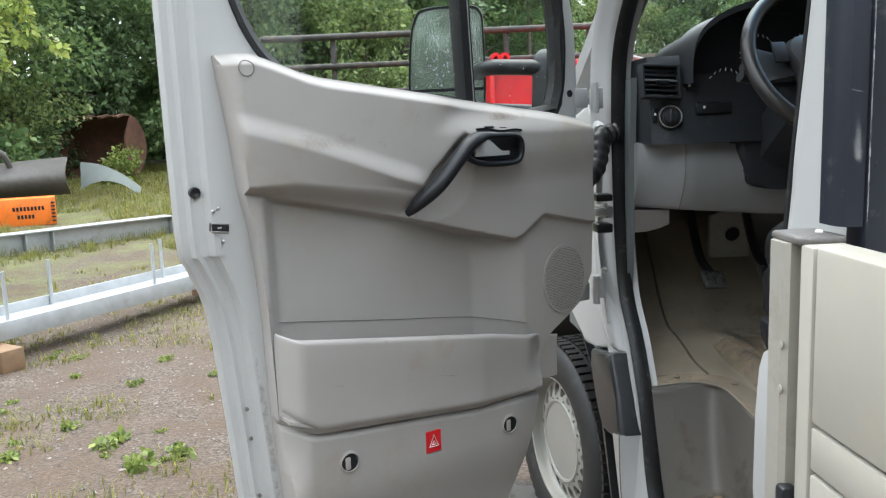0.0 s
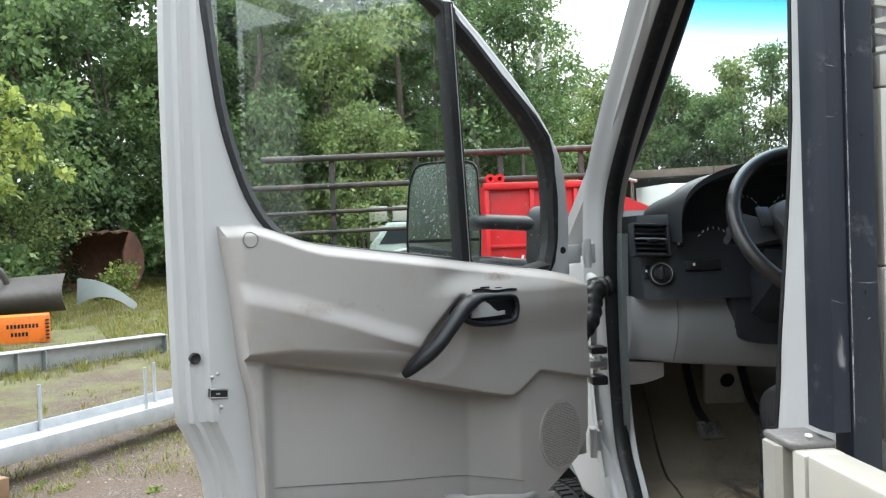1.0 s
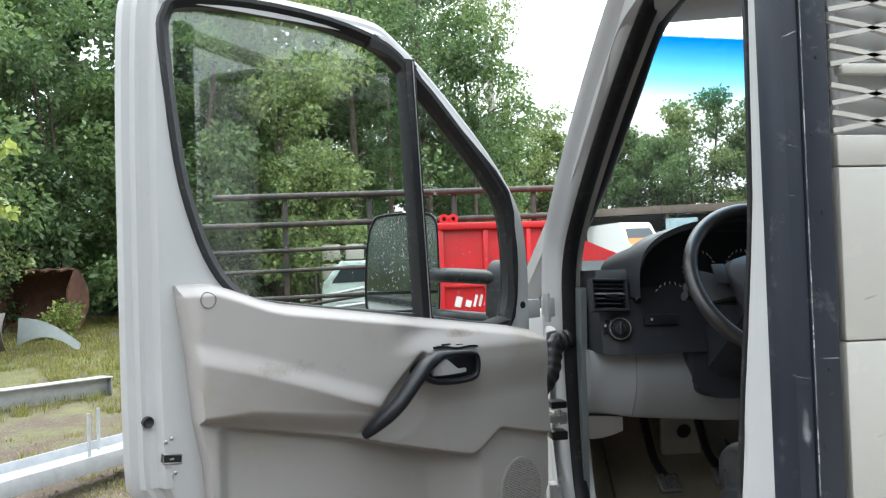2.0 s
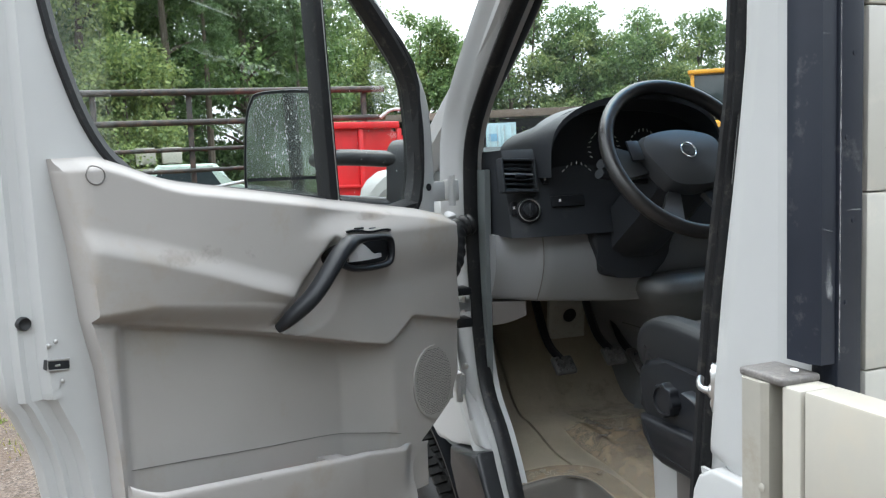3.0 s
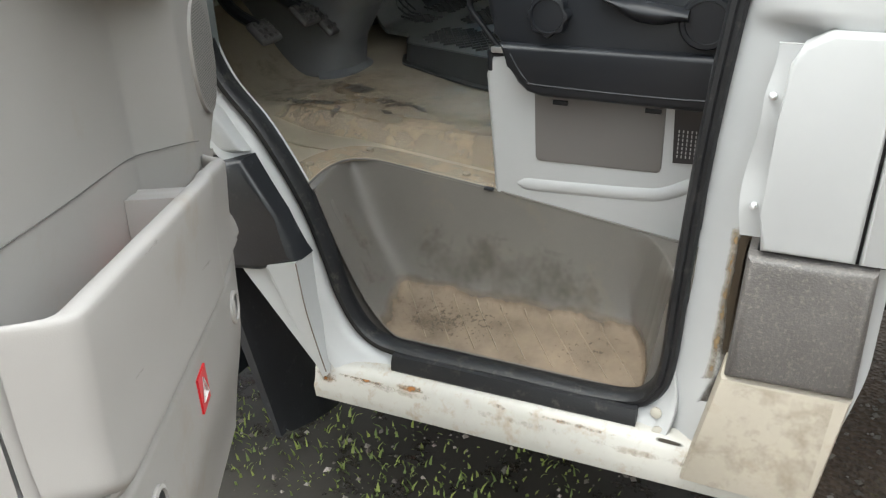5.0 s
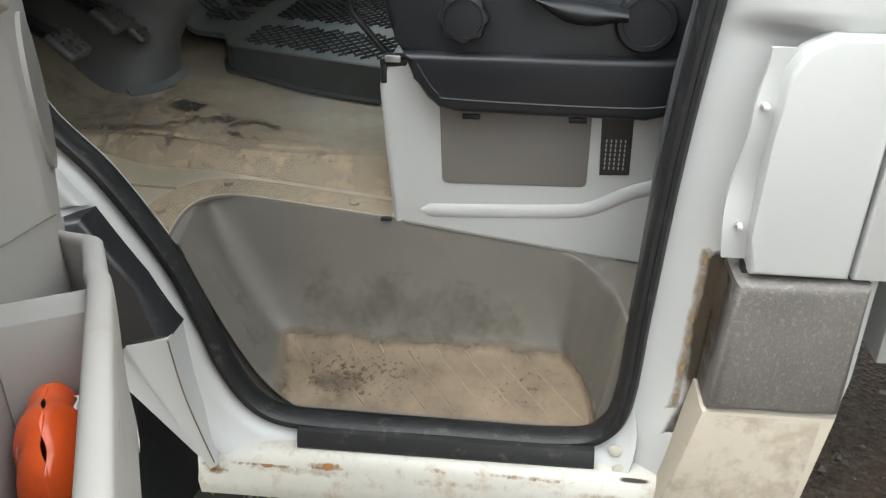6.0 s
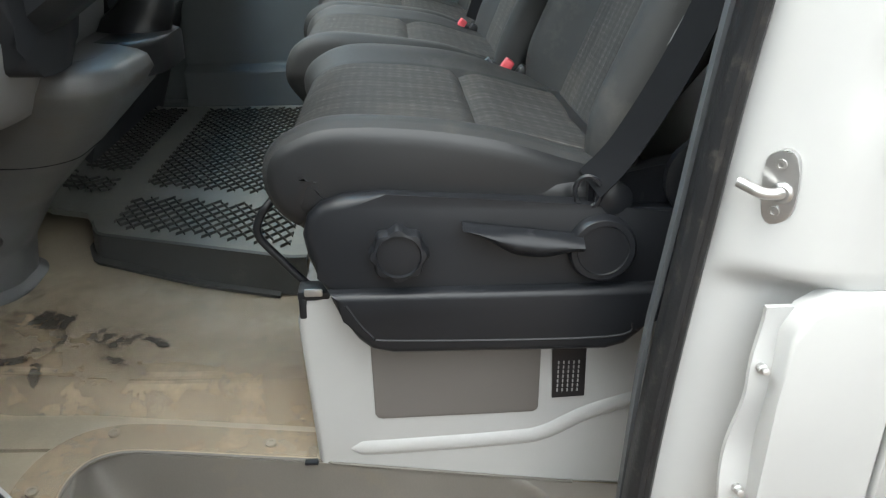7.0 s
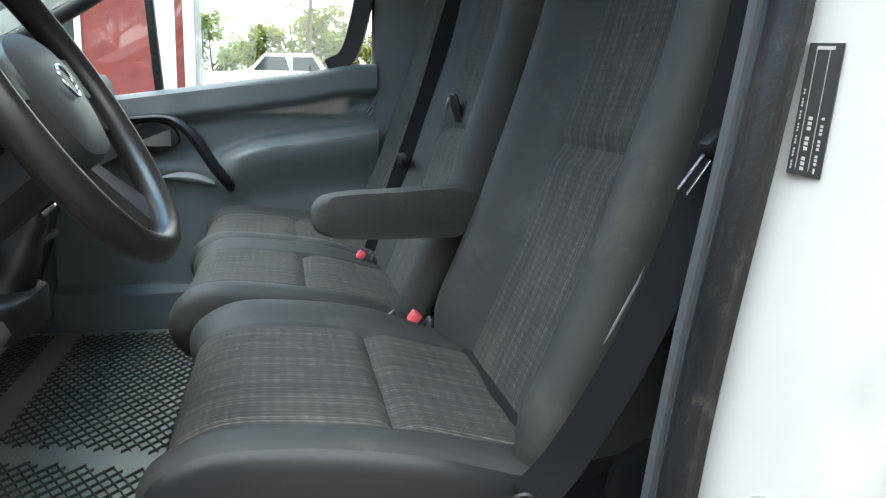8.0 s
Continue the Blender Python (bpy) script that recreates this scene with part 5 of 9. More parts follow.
for x, y in ((0.934, 1.969), (0.930, 1.765), (0.815, 2.028)):
    bm = new_mesh()
    lathe(bm, [(0.0075, -0.003), (0.0075, 0.001), (0.006, 0.0018), (0.004, 0.0018), (0.003, 0.0006)], axis((x, y, max(rim_z(min(2.0, y)), floor_z(x, y)) + 0.0055), (-0.1, 0, 1)), 14)
    part("floor_rivet", bm, RIVET, truck)
bm = new_mesh()
box(bm, (0.899, 1.708, 0.8545), (0.010, 0.018, 0.005), None, 0.0015)
part("edge_clip", bm, DARK, truck)
def smear(name, material, pts, wide, strong=0.66):
    """A ragged run of wet or dirt along a line on the cab floor."""
    way = crom([(x, y, 0) for x, y in pts], 6)

    def place(u, v):
        k = u * (len(way) - 1)
        a = min(len(way) - 2, int(k))
        p, run = way[a].lerp(way[a + 1], k - a), (way[a + 1] - way[a]).normalized()
        x, y = p.x - run.y * wide * (v - 0.5), p.y + run.x * wide * (v - 0.5)
        return V((x, y, floor_z(x, y) + 0.0034))

    film_on(name, material, truck, place, 40, 14, lambda u, v: strong * (1 - smooth(0.25, 1.0, abs(2 * v - 1))) * smooth(0.0, 0.2, min(u, 1 - u)))


smear("wet_stain", STAIN_WET, [(1.200, 2.175), (1.186, 2.135), (1.180, 2.095)], 0.110, 0.60)
smear("wet_stain", STAIN_WET, [(1.172, 2.110), (1.130, 2.098), (1.098, 2.106), (1.086, 2.165)], 0.024, 0.53)
smear("wet_stain", STAIN_WET, [(1.155, 2.072), (1.134, 2.030), (1.118, 1.985)], 0.090, 0.53)
smear("wet_stain", STAIN_WET, [(1.158, 2.012), (1.138, 1.965), (1.104, 1.932)], 0.042, 0.55)
smear("wet_stain", STAIN_WET, [(1.086, 2.040), (1.070, 2.000), (1.056, 1.985)], 0.046, 0.52)
smear("wet_stain", STAIN_WET, [(1.052, 2.262), (1.048, 2.205), (1.056, 2.150), (1.076, 2.112)], 0.048, 0.57)
smear("wet_stain", STAIN_WET, [(1.066, 2.112), (1.020, 2.098), (1.010, 2.088)], 0.038, 0.56)
film_on("floor_dust", STAIN_TAN, truck, lambda u, v: (lambda x, y: V((x, y, floor_z(x, y) + 0.0016)))(0.975 + 0.40 * u, 1.66 + 0.56 * v), 50, 70,
        lambda u, v: (0.62 - 0.50 * smooth(0.12, 0.75, u - 0.45 * (v - 0.4))) * smooth(0, 0.04, min(v, 1 - v)) * smooth(1, 0.9, u), "tan dust trodden into the floor")
film_on("edge_dust", STAIN_TAN, truck, lambda u, v: edging(0.02 + 0.96 * u, -0.04 - 0.92 * v) + V((0, 0, 0.0010)), 60, 12, lambda u, v: 0.62)
film_on("floor_specks", STAIN_SPECK, truck, lambda u, v: (lambda x, y: V((x, y, floor_z(x, y) + 0.0030)))(0.96 + 0.36 * u, 1.72 + 0.50 * v), 30, 40, lambda u, v: 0.335 * patch(u, v, 0.2), "dark specks on the floor")
film_on("footwell_dirt", STAIN_DARK, truck, lambda u, v: (lambda x, y: V((x, y, floor_z(x, y) + 0.003)))(0.90 + 0.5 * u, 2.08 + 0.40 * v), 40, 40, lambda u, v: 0.42 * patch(u, v, 0.5), "black dirt trodden in round the pedals")
bm = new_mesh()
slab(bm, lambda u, v: V((0.72 + 1.82 * u, 2.62 + 0.12 * v, 1.18 + 0.5 * v)), 4, 4, (0, 0.03, 0))
slab(bm, lambda u, v: V((0.735 + 0.015 * u, 2.13 + 0.62 * v, 0.86 + 0.75 * u)), 6, 6, (-0.015, 0, 0))
part("firewall", bm, CHARCOAL, truck)
bm = new_mesh()
slab(bm, lambda u, v: V((0.77 + 1.74 * u, 1.012 + 0.77 * v, 2.215 + 0.05 * math.sin(math.pi * u) - 0.05 * v * v)), 12, 8, (0, 0, 0.06))
part("cab_roof", bm, HEADLINE, truck, "light headlining under a white roof")
bm = new_mesh()
box(bm, (1.65, 1.021, 1.22), (1.86, 0.024, 0.90), None, 0.004)
box(bm, (1.65, 1.021, 2.17), (1.86, 0.024, 0.16), None, 0.004)
for x in (0.78, 2.52):
    box(bm, (x, 1.021, 1.87), (0.18, 0.024, 0.46), None, 0.004)
part("cab_rear_wall", bm, WHITE, truck, "white painted rear wall of the cab")
# Unseen pane, added to let daylight into the cab from behind.
bm = new_mesh()
box(bm, (1.65, 1.021, 1.87), (1.56, 0.006, 0.44))
part("added_rear_pane", bm, GLASS, truck).visible_shadow = False
# windscreen with a blue band along its top
ws = lambda u, v: V((0.80 + 1.70 * u, 2.72 - 0.93 * v + 0.10 * math.sin(math.pi * u) * 0.6, 1.60 + 0.545 * v))
bm = new_mesh()
slab(bm, lambda u, v: ws(u, v), 12, 16, (0, 0.004, 0.004))
screen = part("windscreen", bm, SCREENGLASS, truck, "clear windscreen with a blue tinted band along the top")
screen.visible_shadow = False
for sx, nm in ((0, "a_pillar"), (1, "a_pillar_far")):
    bm = new_mesh()
    x = 0.738 if sx == 0 else 2.545
    pth = crom([(x, 2.78, 1.50), (x, 2.40, 1.70), (x - 0.012 * sx, 2.10, 1.865), (x - 0.03 * sx, 1.85, 2.05), (x - 0.04 * sx, 1.70, 2.16), (x - 0.05 * sx, 1.5, 2.2)], 5)
    sweep(bm, pth, [(-0.035, -0.03), (-0.04, 0.03), (-0.01, 0.05), (0.03, 0.045), (0.05, 0.01), (0.045, -0.03)], (-1 if sx == 0 else 1, 0, 0))
    part("a_pillar", bm, WHITE, truck, "white painted windscreen pillar")
    bm = new_mesh()
    inn = [p + V((0.028 if sx == 0 else -0.028, -0.018, -0.022)) for p in pth[4:]]
    sweep(bm, inn, ring(0.022, 12, 0.022), (-1 if sx == 0 else 1, 0, 0))
    part("a_pillar_trim", bm, DARK, truck, "dark inner pillar trim")
# far side: passenger door, its trim, window
def far_trim(y, z):
    top = along([(1.33, 1.70), (1.42, 1.695), (1.52, 1.672), (2.2, 1.575)], y)
    ledge = along([(1.33, 1.525), (1.53, 1.495), (1.667, 1.474), (1.75, 1.44), (1.80, 1.40)], y)
    arm = 1 - smooth(1.70, 1.82, y)
    f = 0.045 * smooth(top - 0.105, top - 0.065, z) - 0.02 * smooth(top - 0.012, top, z)
    f += 0.085 * arm * smooth(ledge + 0.022, ledge - 0.012, z) - 0.045 * arm * smooth(ledge - 0.02, ledge - 0.16, z)
    f += 0.03 * (1 - arm) * smooth(1.46, 1.40, z) + 0.045 * smooth(1.085, 1.07, z)
    f += 0.018 * smooth(1.80, 1.90, y) * smooth(1.36, 1.42, z)
    return 2.52 - f


bm = new_mesh()
slab(bm, lambda u, v: (lambda y, top: V((far_trim(y, 0.9 + (top - 0.9) * v), y, 0.9 + (top - 0.9) * v)))(1.33 + 0.87 * u, along([(1.33, 1.70), (1.42, 1.695), (1.52, 1.672), (2.2, 1.575)], 1.33 + 0.87 * u)), 80, 110, (0.06, 0, 0))
pdoor = part("passenger_door", bm, CHARCOAL, truck, "anthracite passenger door trim", sharp=50)
bm = new_mesh()
hp = crom([(2.49, 2.06, 1.525), (2.462, 1.98, 1.540), (2.452, 1.90, 1.546), (2.442, 1.855, 1.528), (2.438, 1.815, 1.485), (2.440, 1.775, 1.42), (2.455, 1.742, 1.375), (2.49, 1.735, 1.36)], 6)
sweep(bm, hp, ring(0.012, 12, 0.016), (-1, 0, 0), size=lambda u: 0.8 + 0.5 * smooth(0.3, 0.6, u))
part("passenger_pull_handle", bm, DARK, pdoor, "black pull handle")
bm = new_mesh()
prism(bm, round_loop([(1.985, 1.525), (1.90, 1.53), (1.865, 1.495), (1.885, 1.462), (1.985, 1.455)]), lambda y, z, w: V((w, y, z)), 2.50, 2.462, 0.004)
part("passenger_lever_recess", bm, DARK, pdoor)
bm = new_mesh()
slab(bm, lambda u, v: V((2.456 - 0.012 * math.sin(math.pi * u), 1.885 + 0.075 * u, 1.470 + (0.045 - 0.03 * u) * v)), 8, 3, (0.006, 0, 0))
part("passenger_release_lever", bm, FLAP, pdoor, "grey release lever")
# Lighter plastic puts the light on this up-facing scoop into its colour.
bm = new_mesh()
slab(bm, lambda u, v: V((2.462 - 0.012 * math.sin(math.pi * v), 1.775 + 0.15 * u, 1.362 + 0.022 * u + 0.028 * v * math.sin(math.pi * min(1, 0.15 + 0.85 * u)))), 14, 6, (0.012, 0, 0))
part("passenger_scoop", bm, TRIM2, pdoor, "scoop under the handle, its brightness put into a lighter grey")
bm = new_mesh()
slab(bm, lambda u, v: V((2.5, 1.35 + 0.95 * u, 1.56 + 0.60 * v)), 2, 2, (0.004, 0, 0))
part("passenger_window", bm, GLASS, pdoor).visible_shadow = False
bm = new_mesh()
box(bm, (2.50, 1.928, 1.83), (0.03, 0.022, 0.50), Matrix.Rotation(radians(-4), 3, "X"), 0.004)
part("passenger_divider_bar", bm, RUBBER, pdoor)
bm = new_mesh()
sweep(bm, crom([(2.515, 1.46, 1.675), (2.515, 1.405, 1.71), (2.515, 1.372, 1.80), (2.515, 1.345, 1.95), (2.515, 1.335, 2.15)], 5), [(-0.035, -0.02), (-0.035, 0.02), (0.012, 0.025), (0.02, -0.02)], (-1, 0, 0))
part("passenger_window_frame", bm, DARK, pdoor)
bm = new_mesh()
box(bm, (2.53, 1.17, 1.55), (0.06, 0.34, 1.35), None, 0.02)
part("far_side_wall", bm, CHARCOAL, truck)
bm = new_mesh()
box(bm, (2.545, 1.6, 2.19), (0.06, 1.2, 0.09), None, 0.02)
part("far_roof_rail", bm, CHARCOAL, truck)
bm = new_mesh()
box(bm, (2.58, 2.45, 1.28), (0.08, 0.7, 0.65), None, 0.02)
part("far_kick_panel", bm, CHARCOAL, truck)
bm = new_mesh()
box(bm, (2.56, 1.75, 0.82), (0.08, 1.5, 0.3), None, 0.02)
part("far_sill", bm, CHARCOAL, truck)
bm = new_mesh()
pipe_between(bm, (2.505, 1.512, 1.672), (2.505, 1.512, 1.69), 0.004)
part("lock_pin", bm, DARK, pdoor)
bm = new_mesh()
slab(bm, lambda u, v: V((0.755 + 0.02 * u, b_front(0.9 + 1.3 * v) + 0.006 - 0.20 * u, 0.9 + 1.3 * v)), 4, 12, (0.012, 0, 0))
part("b_pillar_trim", bm, FOOTWELL, truck, "dark inner pillar trim")
bm = new_mesh()
slab(bm, lambda u, v: V((0.742, b_front(0.80 + 1.35 * v) + 0.0245 - 0.005 * u, 0.80 + 1.35 * v)), 2, 20, (0.012, 0, 0))
part("pillar_edge_trim", bm, FOOTWELL, truck, "grey pillar edge trim")
# outer shells that close the cab
bm = new_mesh()
box(bm, (1.65, 3.10, 1.25), (1.80, 0.75, 0.75), None, 0.12, 4)
slab(bm, lambda u, v: V((0.72 + 1.86 * u, 2.70 + 0.45 * v, 1.62 - 0.10 * v * v)), 8, 4, (0, 0, -0.04))
part("bonnet", bm, WHITE, truck, "white bonnet")
bm = new_mesh()
slab(bm, lambda u, v: V((0.74 + 1.82 * u, 1.01 + 0.76 * v, 2.29 + 0.03 * math.sin(math.pi * u) - 0.04 * v * v)), 10, 6, (0, 0, 0.02))
part("outer_roof", bm, WHITE, truck, "white roof skin")
bm = new_mesh()
box(bm, (1.65, -1.2, 0.66), (0.9, 6.2, 0.16), None, 0.01)
part("chassis", bm, DARK, truck)


# ---- inside the cab: seat box and driver's seat ----
bm = new_mesh()
prism(bm, [(1.20, 0.785), (1.697, 0.838), (1.712, 1.06), (1.706, 1.088), (1.68, 1.10), (1.20, 1.10)], lambda y, z, w: V((w, y, z)), 1.42, 0.900, 0.008, 3)
sbox = part("seat_box", bm, WHITE, truck, "white painted steel seat box with a grey flap")
bm = new_mesh()
prism(bm, [(1.411, 0.930), (1.413, 0.925), (1.418, 0.922), (1.613, 0.919), (1.619, 0.921), (1.622, 0.926), (1.626, 1.07), (1.411, 1.07)], lambda y, z, w: V((w, y, z)), 0.905, 0.8975, 0.0015)
part("seat_box_flap", bm, FLAP, sbox, "grey plastic flap")
bm = new_mesh()
sweep(bm, crom([(0.9005, 1.655, 0.872), (0.9005, 1.60, 0.873), (0.9005, 1.45, 0.880), (0.9005, 1.40, 0.888), (0.9005, 1.34, 0.918), (0.9005, 1.25, 0.945)], 5), [(-0.016, -0.003), (-0.011, 0.0015), (-0.005, 0.0042), (0.003, 0.0045), (0.009, 0.002), (0.014, -0.003)], (-1, 0, 0), size=lambda u: 0.25 + 0.75 * smooth(0.0, 0.10, u))
part("pressed_ridge", bm, WHITE, sbox)
for y in (1.43, 1.58):
    bm = new_mesh()
    box(bm, (0.896, y, 1.024), (0.006, 0.026, 0.008), None, 0.002)
    part("flap_clip", bm, DARK, sbox)
bm = new_mesh()
prism(bm, [(1.352, 0.945), (1.394, 0.943), (1.398, 1.04), (1.354, 1.04)], lambda y, z, w: V((w, y, z)), 0.902, 0.8965)
plate = part("type_label", bm, STICK_BLACK, sbox, "black type label with small white print")
bm = new_mesh()
for k in range(5):
    for q in range(7):
        box(bm, (0.8962, 1.362 + 0.0065 * k, 0.955 + 0.0068 * q), (0.0008, 0.0017, 0.0044))
part("print_bars", bm, PRINT_GREY, plate)["kind"] = "stuff"
bm = new_mesh()
box(bm, (0.918, 1.690, 1.096), (0.036, 0.040, 0.012), None, 0.003)
box(bm, (0.905, 1.704, 1.080), (0.012, 0.010, 0.028), None, 0.003)
part("seat_rail_bracket", bm, DARK, sbox, "black seat rail bracket")
bm = new_mesh()
box(bm, (0.897, 1.690, 1.103), (0.004, 0.022, 0.010), None, 0.002)
part("rail_clip", bm, STEEL, sbox)

bm = new_mesh()
prism(bm, [(1.690, 1.165), (1.694, 1.190), (1.688, 1.212), (1.672, 1.228), (1.645, 1.237), (1.60, 1.239), (1.50, 1.232), (1.375, 1.222), (1.28, 1.212), (1.22, 1.21), (1.22, 1.09), (1.30, 1.085), (1.60, 1.085), (1.648, 1.092), (1.668, 1.115), (1.680, 1.14)], lambda y, z, w: V((w, y, z)), 0.93, 0.858, 0.014, 4)
seat = part("driver_seat", bm, DARK, truck, "driver's seat base in black plastic")
bm = new_mesh()
prism(bm, [(1.668, 1.126), (1.652, 1.092), (1.636, 1.066), (1.620, 1.052), (1.595, 1.046), (1.345, 1.043), (1.322, 1.049), (1.305, 1.064), (1.286, 1.092), (1.25, 1.126)], lambda y, z, w: V((w, y, z)), 0.92, 0.842, 0.010, 3)
part("seat_skirt", bm, DARK, seat, "black plastic seat skirt")
bm = new_mesh()
sweep(bm, crom([(0.8415, 1.648, 1.112), (0.8415, 1.622, 1.074), (0.8415, 1.588, 1.065), (0.8415, 1.345, 1.062), (0.8415, 1.316, 1.080)], 5), [(-0.006, -0.003), (0, 0.0005), (0.006, -0.003)], (-1, 0, 0))
part("skirt_bead", bm, DARK, seat)
for y, z, r, name in ((1.587, 1.172, 0.0315, "height_knob"),):
    bm = new_mesh()
    m4 = axis((0.859, y, z), (-1, 0, 0))
    rows = []
    for rr, hh in ((1.0, -0.004), (1.0, 0.014), (0.93, 0.019), (0.80, 0.020), (0.76, 0.016), (0.3, 0.017)):
        rows.append([bm.verts.new(m4 @ V((r * rr * (1 + (0.07 * math.cos(8 * a) if rr > 0.9 else 0)) * math.cos(a), r * rr * (1 + (0.07 * math.cos(8 * a) if rr > 0.9 else 0)) * math.sin(a), hh))) for a in (2 * math.pi * k / 64 for k in range(64))])
    for a, b in zip(rows, rows[1:]):
        for k in range(64):
            bm.faces.new((a[k], a[(k + 1) % 64], b[(k + 1) % 64], b[k]))
    bm.faces.new(rows[-1])
    part(name, bm, DARK, seat, "scalloped black adjuster knob")
bm = new_mesh()
box(bm, (1.152, 1.664, 1.228), (0.538, 0.086, 0.062), None, 0.020, 4)
lathe(bm, [(0.034, -0.020), (0.033, 0.000), (0.028, 0.0035), (0.016, 0.0055), (0.003, 0.006)], axis((0.8815, 1.676, 1.241), (-1, 0, 0)), 28)
part("cushion_front", bm, SKIN_V, seat)
bm = new_mesh()
lathe(bm, [(0.039, -0.004), (0.039, 0.010), (0.036, 0.014), (0.030, 0.0145), (0.029, 0.0125), (0.01, 0.013)], axis((0.857, 1.357, 1.172), (-1, 0, 0)), 40)
part("recliner_cap", bm, DARK, seat)
bm = new_mesh()
slab(bm, lambda u, v: V((0.846 - 0.012 * math.sin(math.pi * v) - 0.004, 1.516 - 0.135 * u, 1.207 - 0.018 * u - v * (0.005 + 0.024 * smooth(0, 0.5, u) * (1 - 0.5 * smooth(0.62, 1.0, u))))), 20, 8, (0.012, 0, 0))
part("recliner_lever", bm, DARK, seat, "black recliner lever")
bm = new_mesh()
tube(bm, crom([(1.22, 1.735, 1.205), (1.00, 1.735, 1.205), (0.955, 1.738, 1.202), (0.945, 1.752, 1.185), (0.945, 1.757, 1.160), (0.945, 1.735, 1.13), (0.94, 1.695, 1.088), (0.935, 1.675, 1.083), (0.935, 1.62, 1.083)], 6), 0.0052, 12)
part("slide_bar", bm, DARK, seat, "bent black slide bar")


def upholster(parent, name, profile, x0, x1, seam, split, bolster, rim, drop, taper, side=None, back=False, labels=("", "", "")):
    """An upholstered body along a (y, z) profile: woven centre panels, raised bolsters with seams, rounded rims and dropped sides."""
    path = crom([(0, y, z) for y, z in profile], 7)
    m = len(path) - 1
    cx, half = (x0 + x1) / 2, (x1 - x0) / 2
    us = [k / 20 for k in range(-20, 21)]
    us = sorted(set(us + [s * a for s in (-1, 1) for a in (seam, seam - 0.02, seam + 0.02, 0.89, 0.93, 0.97, 1.06, 1.13, 1.19, 1.25)]))
    grid = []
    for i, p in enumerate(path):
        q0, q1 = path[max(0, i - 1)], path[min(m, i + 1)]
        tg = (q1 - q0).normalized()
        nrm = V((0, tg.z, -tg.y))
        v = i / m
        w = half * taper(v)
        row = []
        for u in us:
            a = abs(u)
            bol = bolster(v)
            flat = w - rim
            if a <= 0.86:
                px, h = flat * a / 0.86, bol * smooth(seam + 0.01, 0.84, a)
            elif a <= 1:
                th = (a - 0.86) / 0.14 * math.pi / 2
                px, h = flat + rim * math.sin(th), bol - rim + rim * math.cos(th)
            else:
                f = (a - 1) / 0.25
                px, h = w + 0.007 * math.sin(2.6 * f) + 0.0010 * math.sin(150 * v) * f * (1 - f) * 4 * smooth(0.6, 0.8, v) - 0.008 * f, bol - rim - f * drop * (0.22 + 0.78 * smooth(0.12, 0.42, v))
            h -= 0.0045 * math.exp(-(((a - seam) / 0.016) ** 2))
            if a < seam + 0.01:
                h -= 0.011 * math.exp(-(((v - split) / 0.012) ** 2))
            h += 0.0016 * noise.noise((px * 14 * (1 if u > 0 else -1), v * 9, x0 * 7))
            row.append(V((cx + math.copysign(px, u), p.y, p.z)) + nrm * h)
        grid.append(row)
    groups = {"centre": ([], []), "rear": ([], []), "rim": ([], []), "side": ([], []), "far": ([], [])}
    for i in range(m):
        for j in range(len(us) - 1):
            a = max(abs(us[j]), abs(us[j + 1]))
            key = ("centre" if (i + 0.5) / m < split else "rear") if a <= seam + 1e-6 else "rim" if a <= 0.94 or side is None else "side" if us[j] < 0 else "far"
            verts, faces = groups[key]
            faces.append([(i, j), (i + 1, j), (i + 1, j + 1), (i, j + 1)])
    for i in range(m):
        groups["rim"][1].append([(i, 0), (i, len(us) - 1), (i + 1, len(us) - 1), (i + 1, 0)])
    for i in (0, m):
        groups["rim"][1].append([(i, j) for j in range(len(us))])
    for key, nm, mt, lb in (("rim", name, CLOTH2, labels[0]), ("centre", name + "_centre", CLOTH, labels[1]), ("rear", name + "_centre", CLOTH, labels[1]), ("side", name + "_side", side, labels[2]), ("far", name + "_side", side, labels[2])):
        if not groups[key][1]:
            continue
        bm = new_mesh()
        seen = {}
        for f in groups[key][1]:
            for k in f:
                if k not in seen:
                    seen[k] = bm.verts.new(grid[k[0]][k[1]])
            bm.faces.new([seen[k] for k in f])
        part(nm, bm, mt, parent, lb, sharp=70)


def back_front(z):
    return along([(1.15, 1.352), (1.25, 1.322), (1.45, 1.240), (1.70, 1.158), (1.95, 1.105), (2.1, 1.09)], z)


def back_profile(shift=0.0, top=2.0):
    zs = (1.20, 1.27, 1.36, 1.45, 1.55, 1.65, 1.75, 1.85, 1.93)
    return [(1.352 + shift, 1.185)] + [(back_front(z) + shift, z) for z in zs] + [(back_front(top) + shift - 0.004, top), (1.075 + shift, top + 0.028), (1.05 + shift, top + 0.032)]


def slim(v):
    return 1.0 - 0.14 * smooth(0.13, 0.0, v) - 0.13 * smooth(0.45, 0.95, v)


